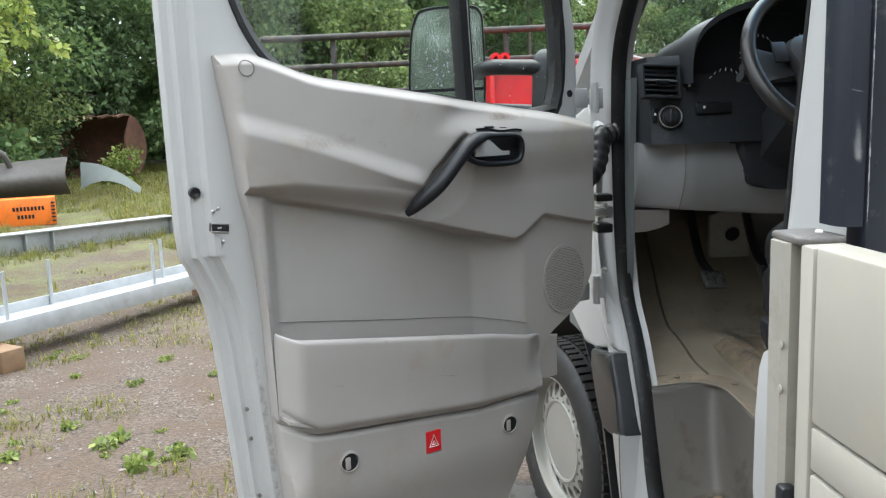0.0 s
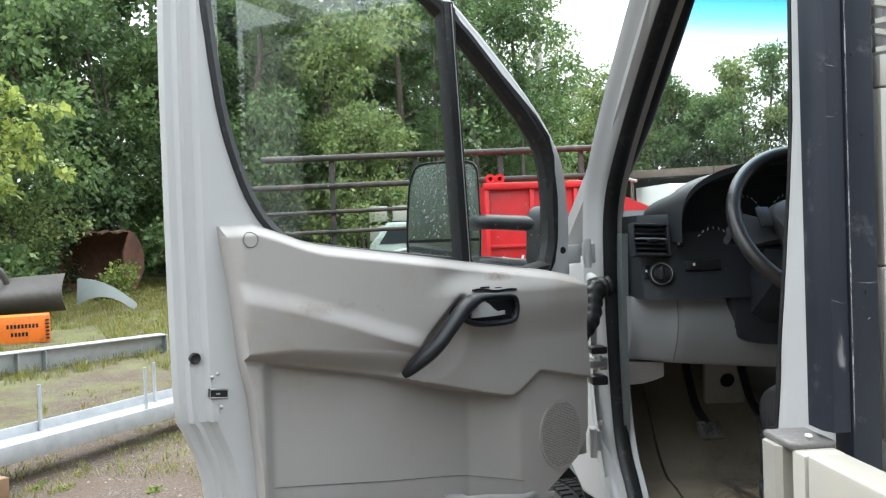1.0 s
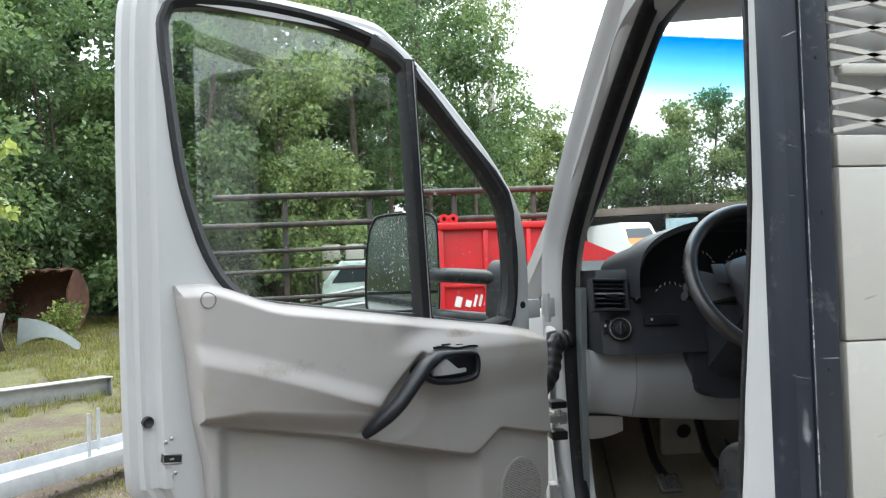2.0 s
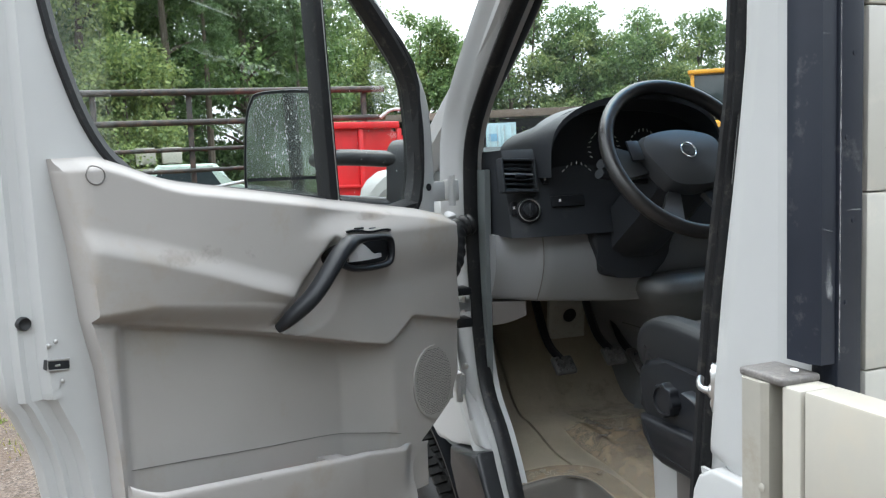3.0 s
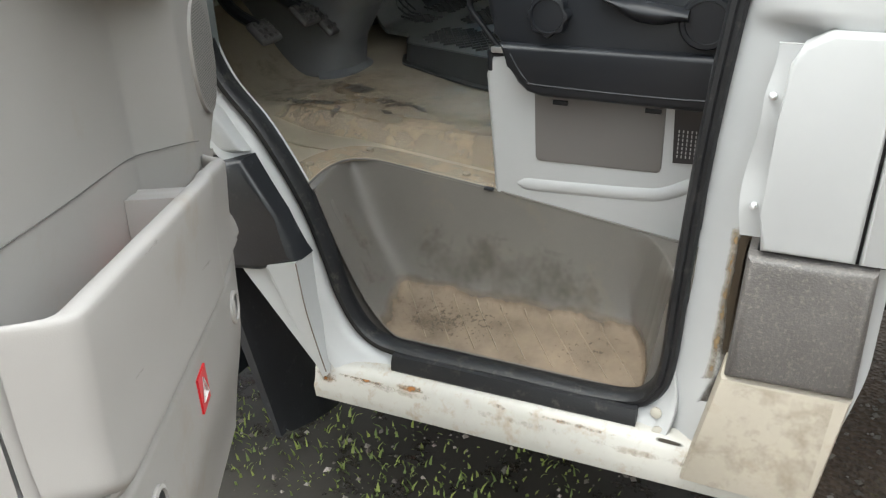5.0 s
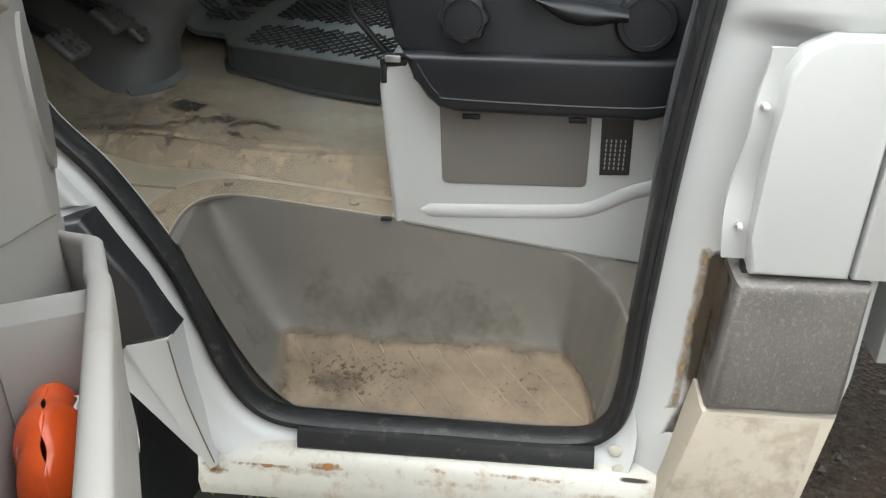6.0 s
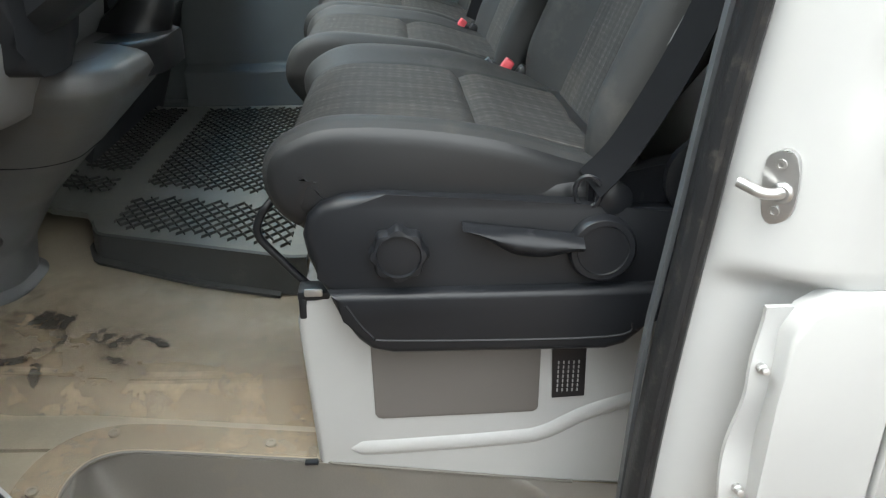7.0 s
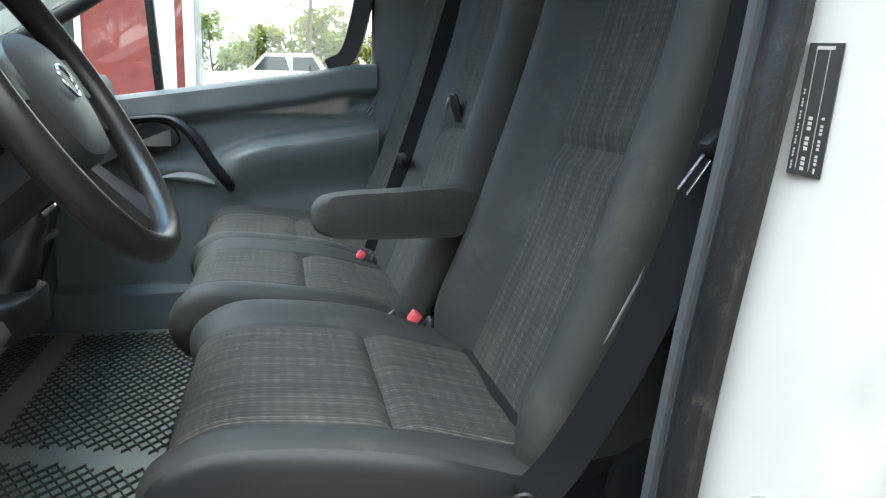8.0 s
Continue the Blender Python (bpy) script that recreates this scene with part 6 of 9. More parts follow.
upholster(seat, "seat_cushion", [(1.650, 1.196), (1.690, 1.200), (1.716, 1.226), (1.721, 1.258), (1.702, 1.282), (1.655, 1.297), (1.57, 1.294), (1.47, 1.281), (1.38, 1.258), (1.275, 1.232)], 0.878, 1.425, 0.61, 0.765,
          lambda v: 0.017 * (1 - 0.75 * smooth(0.7, 1.0, v)), 0.026, 0.092, lambda v: 0.955 + 0.045 * smooth(0.0, 0.22, v) - 0.05 * smooth(0.7, 1.0, v), SKIN_V,
          labels=("dark cloth seat cushion with leatherette sides", "woven dark cloth centre panel", "wrinkled black leatherette side"))
upholster(seat, "seat_backrest", back_profile(0.0, 2.0), 0.893, 1.428, 0.58, 0.425, lambda v: 0.060 * smooth(0.02, 0.2, v) * (1 - 0.5 * smooth(0.75, 1, v)), 0.036, 0.085, slim,
          labels=("dark cloth backrest with deep side bolsters", "woven dark cloth backrest panel", ""))
bm = new_mesh()
tube(bm, crom([(0.914, 1.345, 1.25), (0.897, 1.305, 1.36), (0.895, 1.24, 1.50), (0.905, 1.19, 1.66), (0.93, 1.13, 1.90)], 6), 0.0022, 6)
part("backrest_piping", bm, TRIM2, seat)
bm = new_mesh()
box(bm, (1.152, 1.495, 1.214), (0.540, 0.418, 0.066), None, 0.02, 3)
part("cushion_base", bm, SKIN_V, seat)
bm = new_mesh()
slab(bm, lambda u, v: V((0.872 + 0.012 * math.sin(math.pi * u), 1.372 - 0.20 * u, 1.214 + (0.030 + 0.035 * u) * v)), 10, 6, (0.03, 0, 0))
lathe(bm, [(0.05, 0), (0.05, 0.012), (0.04, 0.016)], axis((0.882, 1.235, 1.245), (-1, 0, 0)), 28)
part("recliner_shell", bm, DARK, seat, "black plastic recliner cover")
bm = new_mesh()
lathe(bm, [(0.024, 0), (0.026, 0.01), (0.024, 0.02), (0.016, 0.022)], axis((0.872, 1.222, 1.255), (-1, 0, 0)), 14)
part("lumbar_knob", bm, DARK, seat)
bm = new_mesh()
prism(bm, round_loop([(1.555, 1.436), (1.543, 1.462), (1.505, 1.472), (1.42, 1.477), (1.30, 1.482), (1.295, 1.445), (1.30, 1.410), (1.42, 1.404), (1.505, 1.405), (1.543, 1.413)], 3), lambda y, z, w: V((w, y, z)), 1.466, 1.408, 0.008, 3)
part("armrest", bm, CLOTH2, seat, "folded-down dark cloth armrest")

# belts and buckles
bm = new_mesh()
sweep(bm, crom([(0.868, 1.372, 1.243), (0.858, 1.338, 1.29), (0.835, 1.29, 1.40), (0.812, 1.252, 1.53), (0.79, 1.225, 1.70), (0.785, 1.20, 1.95)], 6), [(-0.0225, -0.0007), (-0.0225, 0.0007), (0.0225, 0.0007), (0.0225, -0.0007)], (-0.45, 1, 0))
belt = part("seat_belt", bm, BELT, truck, "black driver's seat belt with a steel tongue")
bm = new_mesh()
tube(bm, [V((0.862, 1.375, 1.236)) + V((0, 0.5, 0.0)) * 0 + V((0.004 * math.cos(a), 0.014 * math.cos(a), 0.018 * math.sin(a))) for a in (2 * math.pi * k / 20 for k in range(20))], 0.003, 6, closed=True)
part("belt_ring", bm, DARK, belt)
bm = new_mesh()
lathe(bm, [(0.02, -0.01), (0.022, 0.006), (0.012, 0.012)], axis((0.868, 1.345, 1.225), (-1, 0, 0)), 16)
part("belt_anchor", bm, DARK, belt)
bm = new_mesh()
tube(bm, [(0.800, 1.252, 1.585), (0.800, 1.272, 1.556), (0.800, 1.265, 1.551), (0.800, 1.245, 1.580)], 0.0025, 6, closed=True)
part("belt_tongue", bm, CHROME, belt)
bm = new_mesh()
box(bm, (0.802, 1.238, 1.597), (0.02, 0.03, 0.018), Matrix.Rotation(radians(-40), 3, "X"), 0.005)
part("tongue_grip", bm, DARK, belt)
for x, y, z in ((1.424, 1.392, 1.272), (1.905, 1.432, 1.276)):
    bm = new_mesh()
    box(bm, (x, y - 0.018, z - 0.026), (0.028, 0.022, 0.055), Matrix.Rotation(radians(35), 3, "X"), 0.006)
    bk = part("belt_buckle", bm, DARK, truck, "belt buckle with a red button")
    bm = new_mesh()
    box(bm, (x, y, z), (0.024, 0.016, 0.020), Matrix.Rotation(radians(35), 3, "X"), 0.003)
    part("buckle_button", bm, PINK, bk)
bm = new_mesh()
tube(bm, [(1.425, 1.445, 1.270), (1.43, 1.425, 1.283), (1.435, 1.410, 1.262)], 0.002, 5)
part("loose_wire", bm, STEEL, truck)

# passenger double bench
bm = new_mesh()
box(bm, (1.95, 1.52, 1.04), (0.92, 0.42, 0.34), None, 0.03, 3)
bench = part("passenger_bench", bm, DARK, truck, "black bench base")
for x0, x1, sh in ((1.478, 1.945, 0.02), (1.955, 2.43, 0.035)):
    upholster(bench, "bench_cushion", [(1.728 + sh, 1.20), (1.748 + sh, 1.232), (1.748 + sh, 1.266), (1.729 + sh, 1.292), (1.685 + sh, 1.306), (1.60 + sh, 1.301), (1.51, 1.286), (1.42, 1.262), (1.33, 1.238)], x0, x1, 0.62, 0.70,
              lambda v: 0.012 * (1 - 0.8 * smooth(0.7, 1.0, v)), 0.028, 0.075, lambda v: 0.95 + 0.05 * smooth(0.0, 0.2, v), labels=("dark cloth bench cushion", "woven dark cloth centre panel", ""))
    upholster(bench, "bench_backrest", back_profile(0.065, 1.98), x0 + 0.006, x1, 0.58, 0.425, lambda v: 0.026 * smooth(0.02, 0.2, v), 0.030, 0.085, slim,
              labels=("dark cloth bench backrest", "woven dark cloth backrest panel", ""))
bm = new_mesh()
sweep(bm, crom([(1.93, 1.40, 1.28), (1.925, 1.345, 1.44), (1.92, 1.285, 1.62), (1.90, 1.23, 1.82), (1.89, 1.16, 2.0)], 6), [(-0.023, -0.0008), (-0.023, 0.0008), (0.023, 0.0008), (0.023, -0.0008)], (-1, 0.45, 0.1))
b2 = part("passenger_belt", bm, BELT, truck, "black passenger seat belt")
bm = new_mesh()
box(bm, (1.923, 1.34, 1.486), (0.075, 0.02, 0.022), None, 0.006)
part("belt_slider", bm, DARK, b2)
bm = new_mesh()
tube(bm, [(2.44, 1.345, 1.60), (2.44, 1.363, 1.566), (2.44, 1.355, 1.56), (2.44, 1.337, 1.596)], 0.003, 6, closed=True)
part("passenger_tongue", bm, CHROME, b2)
bm = new_mesh()
box(bm, (1.715, 1.268, 1.60), (0.05, 0.01, 0.055), Matrix.Rotation(radians(-18), 3, "X"), 0.004)
part("bench_latch_plate", bm, DARK, bench)
bm = new_mesh()
tube(bm, crom([(1.705, 1.284, 1.618), (1.71, 1.288, 1.602), (1.722, 1.288, 1.585)], 4), 0.003, 8)
part("bench_latch_hook", bm, STEEL, bench)

# ---- dashboard ----
def face_y(x, z):
    return 2.012 + 0.075 * math.exp(-max(0, x - 0.745) / 0.03) * (1 if z < 1.45 else 0.5) + 0.22 * (z - 1.53)


bm = new_mesh()
sheet(bm, lambda u, v: V((0.752 + 1.753 * u, face_y(0.752 + 1.753 * u, 1.452 + 0.195 * v) + 0.012 * smooth(0.93, 1.0, v), 1.452 + 0.195 * v + 0.006 * smooth(0.9, 1, v))), 80, 16)
sheet(bm, lambda u, v: V((0.752 + 1.753 * u, face_y(0.752 + 1.753 * u, 1.647) + 0.012 + 0.66 * v, 1.653 + 0.004 * math.sin(3 * v) - 0.03 * v)), 60, 10)
sheet(bm, lambda u, v: V((0.752, face_y(0.752, 1.452 + 0.2 * v) + 0.5 * u, 1.452 + 0.2 * v)), 6, 6)
dash = part("dashboard", bm, DASH, truck, "anthracite plastic dashboard", sharp=50)
bm = new_mesh()
slab(bm, lambda u, v: V((0.742 + 0.68 * u, 2.098 - 0.068 * smooth(0.0, 0.17, u) + 0.03 * smooth(0.4, 1, u) + 0.04 * (1 - v) ** 2 - 0.010 * math.sin(math.pi * v), 1.296 - 0.026 * smooth(0, 0.6, u) + (0.158 + 0.02 * u) * v)), 60, 18, (0, 0.05, 0))
part("knee_panel", bm, TRIM2, dash, "grey knee panel", sharp=70)
bm = new_mesh()
tube(bm, [V((0.832, 2.0285 + 0.04 * (1 - v) ** 2 - 0.010 * math.sin(math.pi * v), 1.293 + 0.158 * v)) for v in (k / 10 for k in range(11))], 0.0012, 6)
part("knee_panel_seam", bm, FLAP, dash)
bm = new_mesh()
slab(bm, lambda u, v: V((0.742 + 0.080 * u, 2.125 - 0.02 * u, 1.235 + 0.055 * v + 0.02 * u * u * (1 - v))), 8, 6, (0, 0.04, 0))
part("lower_side_panel", bm, FLAP, dash, "grey side panel under the dashboard")
bm = new_mesh()
prism(bm, round_loop([(0.965, 1.47), (0.972, 1.385), (0.995, 1.345), (1.11, 1.338), (1.15, 1.37), (1.175, 1.47)], 4), lambda x, z, w: V((x, w, z)), 2.06, 2.005, 0.012, 3)
part("column_panel", bm, DASH, dash)
# instrument hood and dials
bm = new_mesh()
hood = lambda u: V((1.055 - 0.232 * math.cos(math.pi * u) * (1 + 0.05 * math.sin(math.pi * u)), 0, 1.60 + 0.168 * math.sin(math.pi * u) ** 0.62))
slab(bm, lambda u, v: hood(u) + V((0, 1.925 + 0.035 * abs(math.cos(math.pi * u)) + 0.28 * v, -0.05 * v * math.sin(math.pi * u))), 40, 8, (0, 0, -0.014))
part("instrument_hood", bm, DASH, dash, "black instrument hood")
bm = new_mesh()
prism(bm, [(hood(k / 40).x, hood(k / 40).z - 0.01) for k in range(41)] + [(1.27, 1.50), (0.84, 1.50)], lambda x, z, w: V((x, w, z)), 2.10, 2.03)
clus = part("instrument_panel", bm, DARK, dash, "dark instrument cluster")
for cx, cz, r in ((0.925, 1.572, 0.045), (1.00, 1.65, 0.04), (1.11, 1.65, 0.04)):
    bm = new_mesh()
    for k in range(15):
        a = radians(-30 + 240 * k / 14)
        box(bm, (cx - r * math.cos(a), 2.027, cz + r * math.sin(a)), (0.0012, 0.002, 0.007), Matrix.Rotation(-(a - math.pi / 2), 3, "Y"))
    part("dial_ticks", bm, STICK_WHITE, clus)["kind"] = "stuff"
# vent, light switch, small switches
bm = new_mesh()
vx, vy, vz = 0.765, 2.018, 1.592
tiltm = Matrix.Rotation(radians(-12), 3, "X") @ Matrix.Rotation(radians(14), 3, "Z")
for dx, dz, sx, sz in ((0, 0.036, 0.098, 0.006), (0, -0.036, 0.098, 0.006), (-0.047, 0, 0.006, 0.078), (0.047, 0, 0.006, 0.078)):
    box(bm, V((vx, vy, vz)) + tiltm @ V((dx, -0.004, dz)), (sx, 0.02, sz), tiltm, 0.002)
vent = part("air_vent", bm, DASH, dash, "dark air vent with slats")
bm = new_mesh()
box(bm, V((vx, vy + 0.018, vz)), (0.09, 0.012, 0.07), tiltm)
part("vent_throat", bm, DARK, vent)
for k in range(6):
    bm = new_mesh()
    box(bm, V((vx, vy, vz)) + tiltm @ V((0, 0.0, -0.029 + 0.0116 * k)), (0.088, 0.018, 0.0035), tiltm @ Matrix.Rotation(radians(25), 3, "X"), 0.001, 1)
    part("slat", bm, TRIM2 if k == 3 else DASH, vent)
bm = new_mesh()
box(bm, V((vx + 0.006, vy - 0.008, vz)), (0.03, 0.008, 0.008), tiltm, 0.002)
part("vent_tab", bm, DARK, vent)
bm = new_mesh()
m4 = axis((0.790, 2.012, 1.513), (-0.2, -1, 0.18))
lathe(bm, [(0.0285, -0.01), (0.0285, 0.004), (0.0265, 0.007), (0.023, 0.007), (0.022, 0.004)], m4, 36)
knob = part("light_switch", bm, DARK, dash, "round light switch with a bright ring")
bm = new_mesh()
tube(bm, [m4 @ V((0.0245 * math.cos(a), 0.0245 * math.sin(a), 0.0075)) for a in (2 * math.pi * k / 36 for k in range(36))], 0.0011, 6, closed=True)
part("switch_ring", bm, STEEL, knob)
bm = new_mesh()
lathe(bm, [(0.0165, 0.0), (0.0165, 0.012), (0.014, 0.015), (0.008, 0.0155)], m4, 28)
box(bm, m4 @ V((0, 0, 0.016)), (0.008, 0.03, 0.012), m4.to_3x3(), 0.003)
part("switch_grip", bm, DARK, knob)
for x, z, sx, sz in ((0.762, 1.518, 0.014, 0.032), (0.840, 1.580, 0.016, 0.016), (0.890, 1.530, 0.085, 0.026)):
    bm = new_mesh()
    box(bm, (x, face_y(x, z) - 0.001, z), (sx, 0.014, sz), Matrix.Rotation(radians(-12), 3, "X"), 0.003)
    sw = part("dash_switch", bm, DARK, dash, "small black dashboard switch")
    bm = new_mesh()
    box(bm, (x - sx * 0.28, face_y(x, z) - 0.0088, z + 0.003), (0.005, 0.001, 0.006))
    part("switch_mark", bm, STICK_WHITE, sw)
# steering wheel and column
C, tip = V((1.077, 1.825, 1.622)), V((0, -0.848, 0.53))
wm = axis(C, tip)
upw = V((0, 0.53, 0.848))
bm = new_mesh()
P = lambda a, r, h=0.0: C + V((1, 0, 0)) * (r * math.cos(a)) + upw * (r * math.sin(a)) + tip * h
sweep(bm, [P(2 * math.pi * k / 72, 0.187) for k in range(72)], ring(0.0155, 14, 0.0175), tip, closed=True)
wheel_s = part("steering_wheel", bm, LEATHER, truck, "black leather-look steering wheel")
bm = new_mesh()
outl = round_loop([(-0.085, 0.055), (-0.105, 0.02), (-0.085, -0.03), (-0.05, -0.075), (0.05, -0.075), (0.085, -0.03), (0.105, 0.02), (0.085, 0.055), (0.0, 0.07)], 4)
loop_strip(bm, [[C + V((1, 0, 0)) * u * k + upw * v * k + tip * h for u, v in outl] for k, h in ((0.8, -0.045), (1.0, -0.03), (1.0, -0.008), (0.93, 0.006), (0.6, 0.014), (0.02, 0.016))])
hub = part("wheel_hub", bm, HUB, wheel_s, "anthracite airbag hub")
for a0, a1, w in ((radians(168), radians(196), 0), (radians(-16), radians(12), 0), (radians(232), radians(250), 0), (radians(290), radians(308), 0)):
    bm = new_mesh()
    slab(bm, lambda u, v: P(a0 + (a1 - a0) * u, 0.085 + 0.095 * v, -0.022 + 0.016 * v), 6, 6, tip * -0.014)
    part("spoke", bm, HUB, wheel_s)
for sg in (-1, 1):
    bm = new_mesh()
    box(bm, P(radians(90 - 82 * sg), 0.122, 0.001), (0.03, 0.05, 0.006), wm.to_3x3(), 0.002)
    part("wheel_buttons", bm, DARK, wheel_s)
bm = new_mesh()
em = C + upw * 0.004 + tip * 0.019
tube(bm, [em + V((1, 0, 0)) * 0.018 * math.cos(a) + upw * 0.018 * math.sin(a) for a in (2 * math.pi * k / 30 for k in range(30))], 0.0018, 6, closed=True)
part("badge_ring", bm, CHROME, hub)
bm = new_mesh()
sweep(bm, [C - tip * 0.03 + V((0, 0, -0.012)), C - tip * 0.12 + V((0, 0, -0.03)), C - tip * 0.28 + V((0, 0, -0.04))], [(0.075, -0.05), (0.075, 0.03), (0.05, 0.05), (-0.05, 0.05), (-0.075, 0.03), (-0.075, -0.05), (-0.04, -0.07), (0.04, -0.07)], (0, 0, 1))
part("column_shroud", bm, DASH, wheel_s)
for pts in (((1.01, 1.865, 1.600), (0.94, 1.875, 1.602), (0.895, 1.87, 1.612)), ((1.01, 1.86, 1.57), (0.95, 1.868, 1.576), (0.885, 1.862, 1.592))):
    bm = new_mesh()
    sweep(bm, crom(pts, 5), ring(0.010, 10, 0.0075), (0, 0, 1), size=lambda u: 0.8 + 0.7 * smooth(0.55, 0.9, u))
    part("stalk", bm, DARK, wheel_s, "black column stalk")
# centre stack and gear console
bm = new_mesh()
slab(bm, lambda u, v: V((1.46 + 0.44 * u, 2.035 + 0.065 * v + 0.02 * (2 * u - 1) ** 2, 1.33 + 0.37 * v)), 12, 16, (0, 0.10, 0))
stack = part("centre_console", bm, DASH, dash, "dark centre console stack")
bm = new_mesh()
box(bm, (1.68, 2.075, 1.655), (0.24, 0.03, 0.10), Matrix.Rotation(radians(-11), 3, "X"), 0.006)
rad = part("radio", bm, DARK, stack, "black radio with a grey screen")
bm = new_mesh()
box(bm, (1.68, 2.058, 1.655), (0.17, 0.004, 0.07), Matrix.Rotation(radians(-11), 3, "X"), 0.002)
part("radio_screen", bm, mat("grey_screen", (0.16, 0.18, 0.17), 0.12, var=0.05, bump=0), rad)
for x in (1.56, 1.68, 1.80):
    bm = new_mesh()
    mk = axis((x, 2.045, 1.525), (0, -1, 0.15))
    lathe(bm, [(0.026, -0.01), (0.026, 0.006), (0.02, 0.010), (0.012, 0.020), (0.010, 0.021)], mk, 24)
    kn = part("heater_knob", bm, DARK, stack, "round heater knob")
    bm = new_mesh()
    tube(bm, [mk @ V((0.024 * math.cos(a), 0.024 * math.sin(a), 0.008)) for a in (2 * math.pi * k / 24 for k in range(24))], 0.0015, 6, closed=True)
    part("knob_ring", bm, TRIM2, kn)
for z in (1.45, 1.40, 1.35):
    bm = new_mesh()
    box(bm, (1.68, 2.035, z), (0.30, 0.03, 0.012), None, 0.003)
    part("stack_ledge", bm, DARK, stack)
bm = new_mesh()
sweep(bm, crom([(1.425, 2.02, 1.315), (1.425, 1.995, 1.36), (1.43, 1.97, 1.41), (1.435, 1.95, 1.45)], 8), ring(0.06, 16, 0.05), (1, 0, 0), size=lambda u: 1.15 - 0.85 * u ** 0.8 + 0.03 * math.sin(16 * u))
prism(bm, round_loop([(1.30, 1.965), (1.44, 1.945), (1.475, 1.965), (1.485, 2.06), (1.30, 2.10)], 4), lambda x, y, w: V((x, y, w)), 1.285, 1.338, 0.010, 3)
gear = part("gear_gaiter", bm, SKIN_V, truck, "wrinkled black gear lever gaiter")
bm = new_mesh()
lathe(bm, [(0.012, -0.05), (0.013, 0.0), (0.024, 0.02), (0.027, 0.045), (0.02, 0.065), (0.005, 0.07)], axis((1.435, 1.95, 1.45), (0, -0.3, 1)), 20)
part("gear_knob", bm, DARK, gear)
bm = new_mesh()
tube(bm, crom([(1.405, 1.935, 1.447), (1.43, 1.925, 1.457), (1.46, 1.935, 1.455), (1.467, 1.955, 1.445)], 4), 0.0045, 8)
part("gear_collar", bm, CHROME, gear, "bright collar of the gear lever")
bm = new_mesh()
tube(bm, [(1.435, 1.922, 1.50), (1.415, 1.918, 1.50)], 0.004, 6)
part("gear_badge", bm, CHROME, gear)
LEVELS = ((0.905, 1.235, 1.450, 2.205), (0.925, 1.245, 1.435, 2.228), (1.00, 1.25, 1.430, 2.215), (1.08, 1.245, 1.430, 2.165), (1.15, 1.22, 1.436, 2.095), (1.22, 1.17, 1.444, 2.025), (1.275, 1.12, 1.450, 1.972), (1.30, 1.10, 1.452, 1.958), (1.325, 1.10, 1.450, 1.965), (1.335, 1.12, 1.44, 2.00))


def tunnel(z, a):
    """Plan outline of the tunnel at a height: a from 0 on the pedal side to 1 on the passenger side."""
    xl, xr, yf = (along([(k[0], k[i]) for k in LEVELS], z) for i in (1, 2, 3))
    back, r = 2.50, 0.075
    total = (back - yf) * 2 + (xr - xl)
    d = a * total
    if d < back - yf - r:
        return V((xl, back - d, z))
    if d < back - yf + r:
        t = (d - (back - yf - r)) / (2 * r) * math.pi / 2
        return V((xl + r - r * math.cos(t), yf + r - r * math.sin(t), z))
    if d < back - yf + (xr - xl) - r:
        return V((xl + d - (back - yf), yf, z))
    if d < back - yf + (xr - xl) + r:
        t = (d - (back - yf + (xr - xl) - r)) / (2 * r) * math.pi / 2
        return V((xr - r + r * math.sin(t), yf + r - r * math.cos(t), z))
    return V((xr, yf + d - (back - yf) - (xr - xl), z))


bm = new_mesh()
sheet(bm, lambda u, v: tunnel(0.905 + 0.43 * v, u), 90, 60)
sheet(bm, lambda u, v: (lambda p: V((p.x, p.y + (2.5 - p.y) * v, 1.335 + 0.04 * v)))(tunnel(1.335, 0.36 + 0.28 * u)), 12, 4)
TUNNEL = mat("slate_grey_plastic", (0.122, 0.126, 0.130), 0.42, spec=0.45, var=0.15, bump=0.15, bscale=400, dirt=((0.125, 0.108, 0.088), 0.24, 7))
tun = part("engine_cover", bm, TUNNEL, truck, "grey plastic engine tunnel cover with scuffed base", sharp=60)
bm = new_mesh()
tube(bm, [tunnel(1.168, k / 40) + V((0, -0.0005, 0)) for k in range(8, 34)], 0.0012, 6)
part("cover_seam", bm, DARK, tun)
bm = new_mesh()
slab(bm, lambda u, v: (lambda p, k: V((p.x + 0.030 * v * (p.x - 1.34) / 0.1, p.y - 0.026 * v, 0.938 - 0.020 * v)))(tunnel(0.93, 0.30 + 0.45 * u), 0), 30, 4, (0, 0, -0.02))
part("cover_foot", bm, TUNNEL, tun, "flared foot of the tunnel cover")
bm = new_mesh()
slab(bm, lambda u, v: V((1.85 + 0.66 * u, 2.12 + 0.18 * (1 - v), 0.93 + 0.55 * v)), 10, 12, (0, 0.06, 0))
part("glovebox_panel", bm, FOOTWELL, dash)
bm = new_mesh()
slab(bm, lambda u, v: V((1.45 + 0.42 * u, 2.34 - 0.10 * v + 0.03 * math.sin(math.pi * u), 0.93 + 0.46 * v)), 14, 10, (0, 0.05, 0))
part("footwell_panel", bm, FOOTWELL, dash, "dark panel in the passenger footwell")
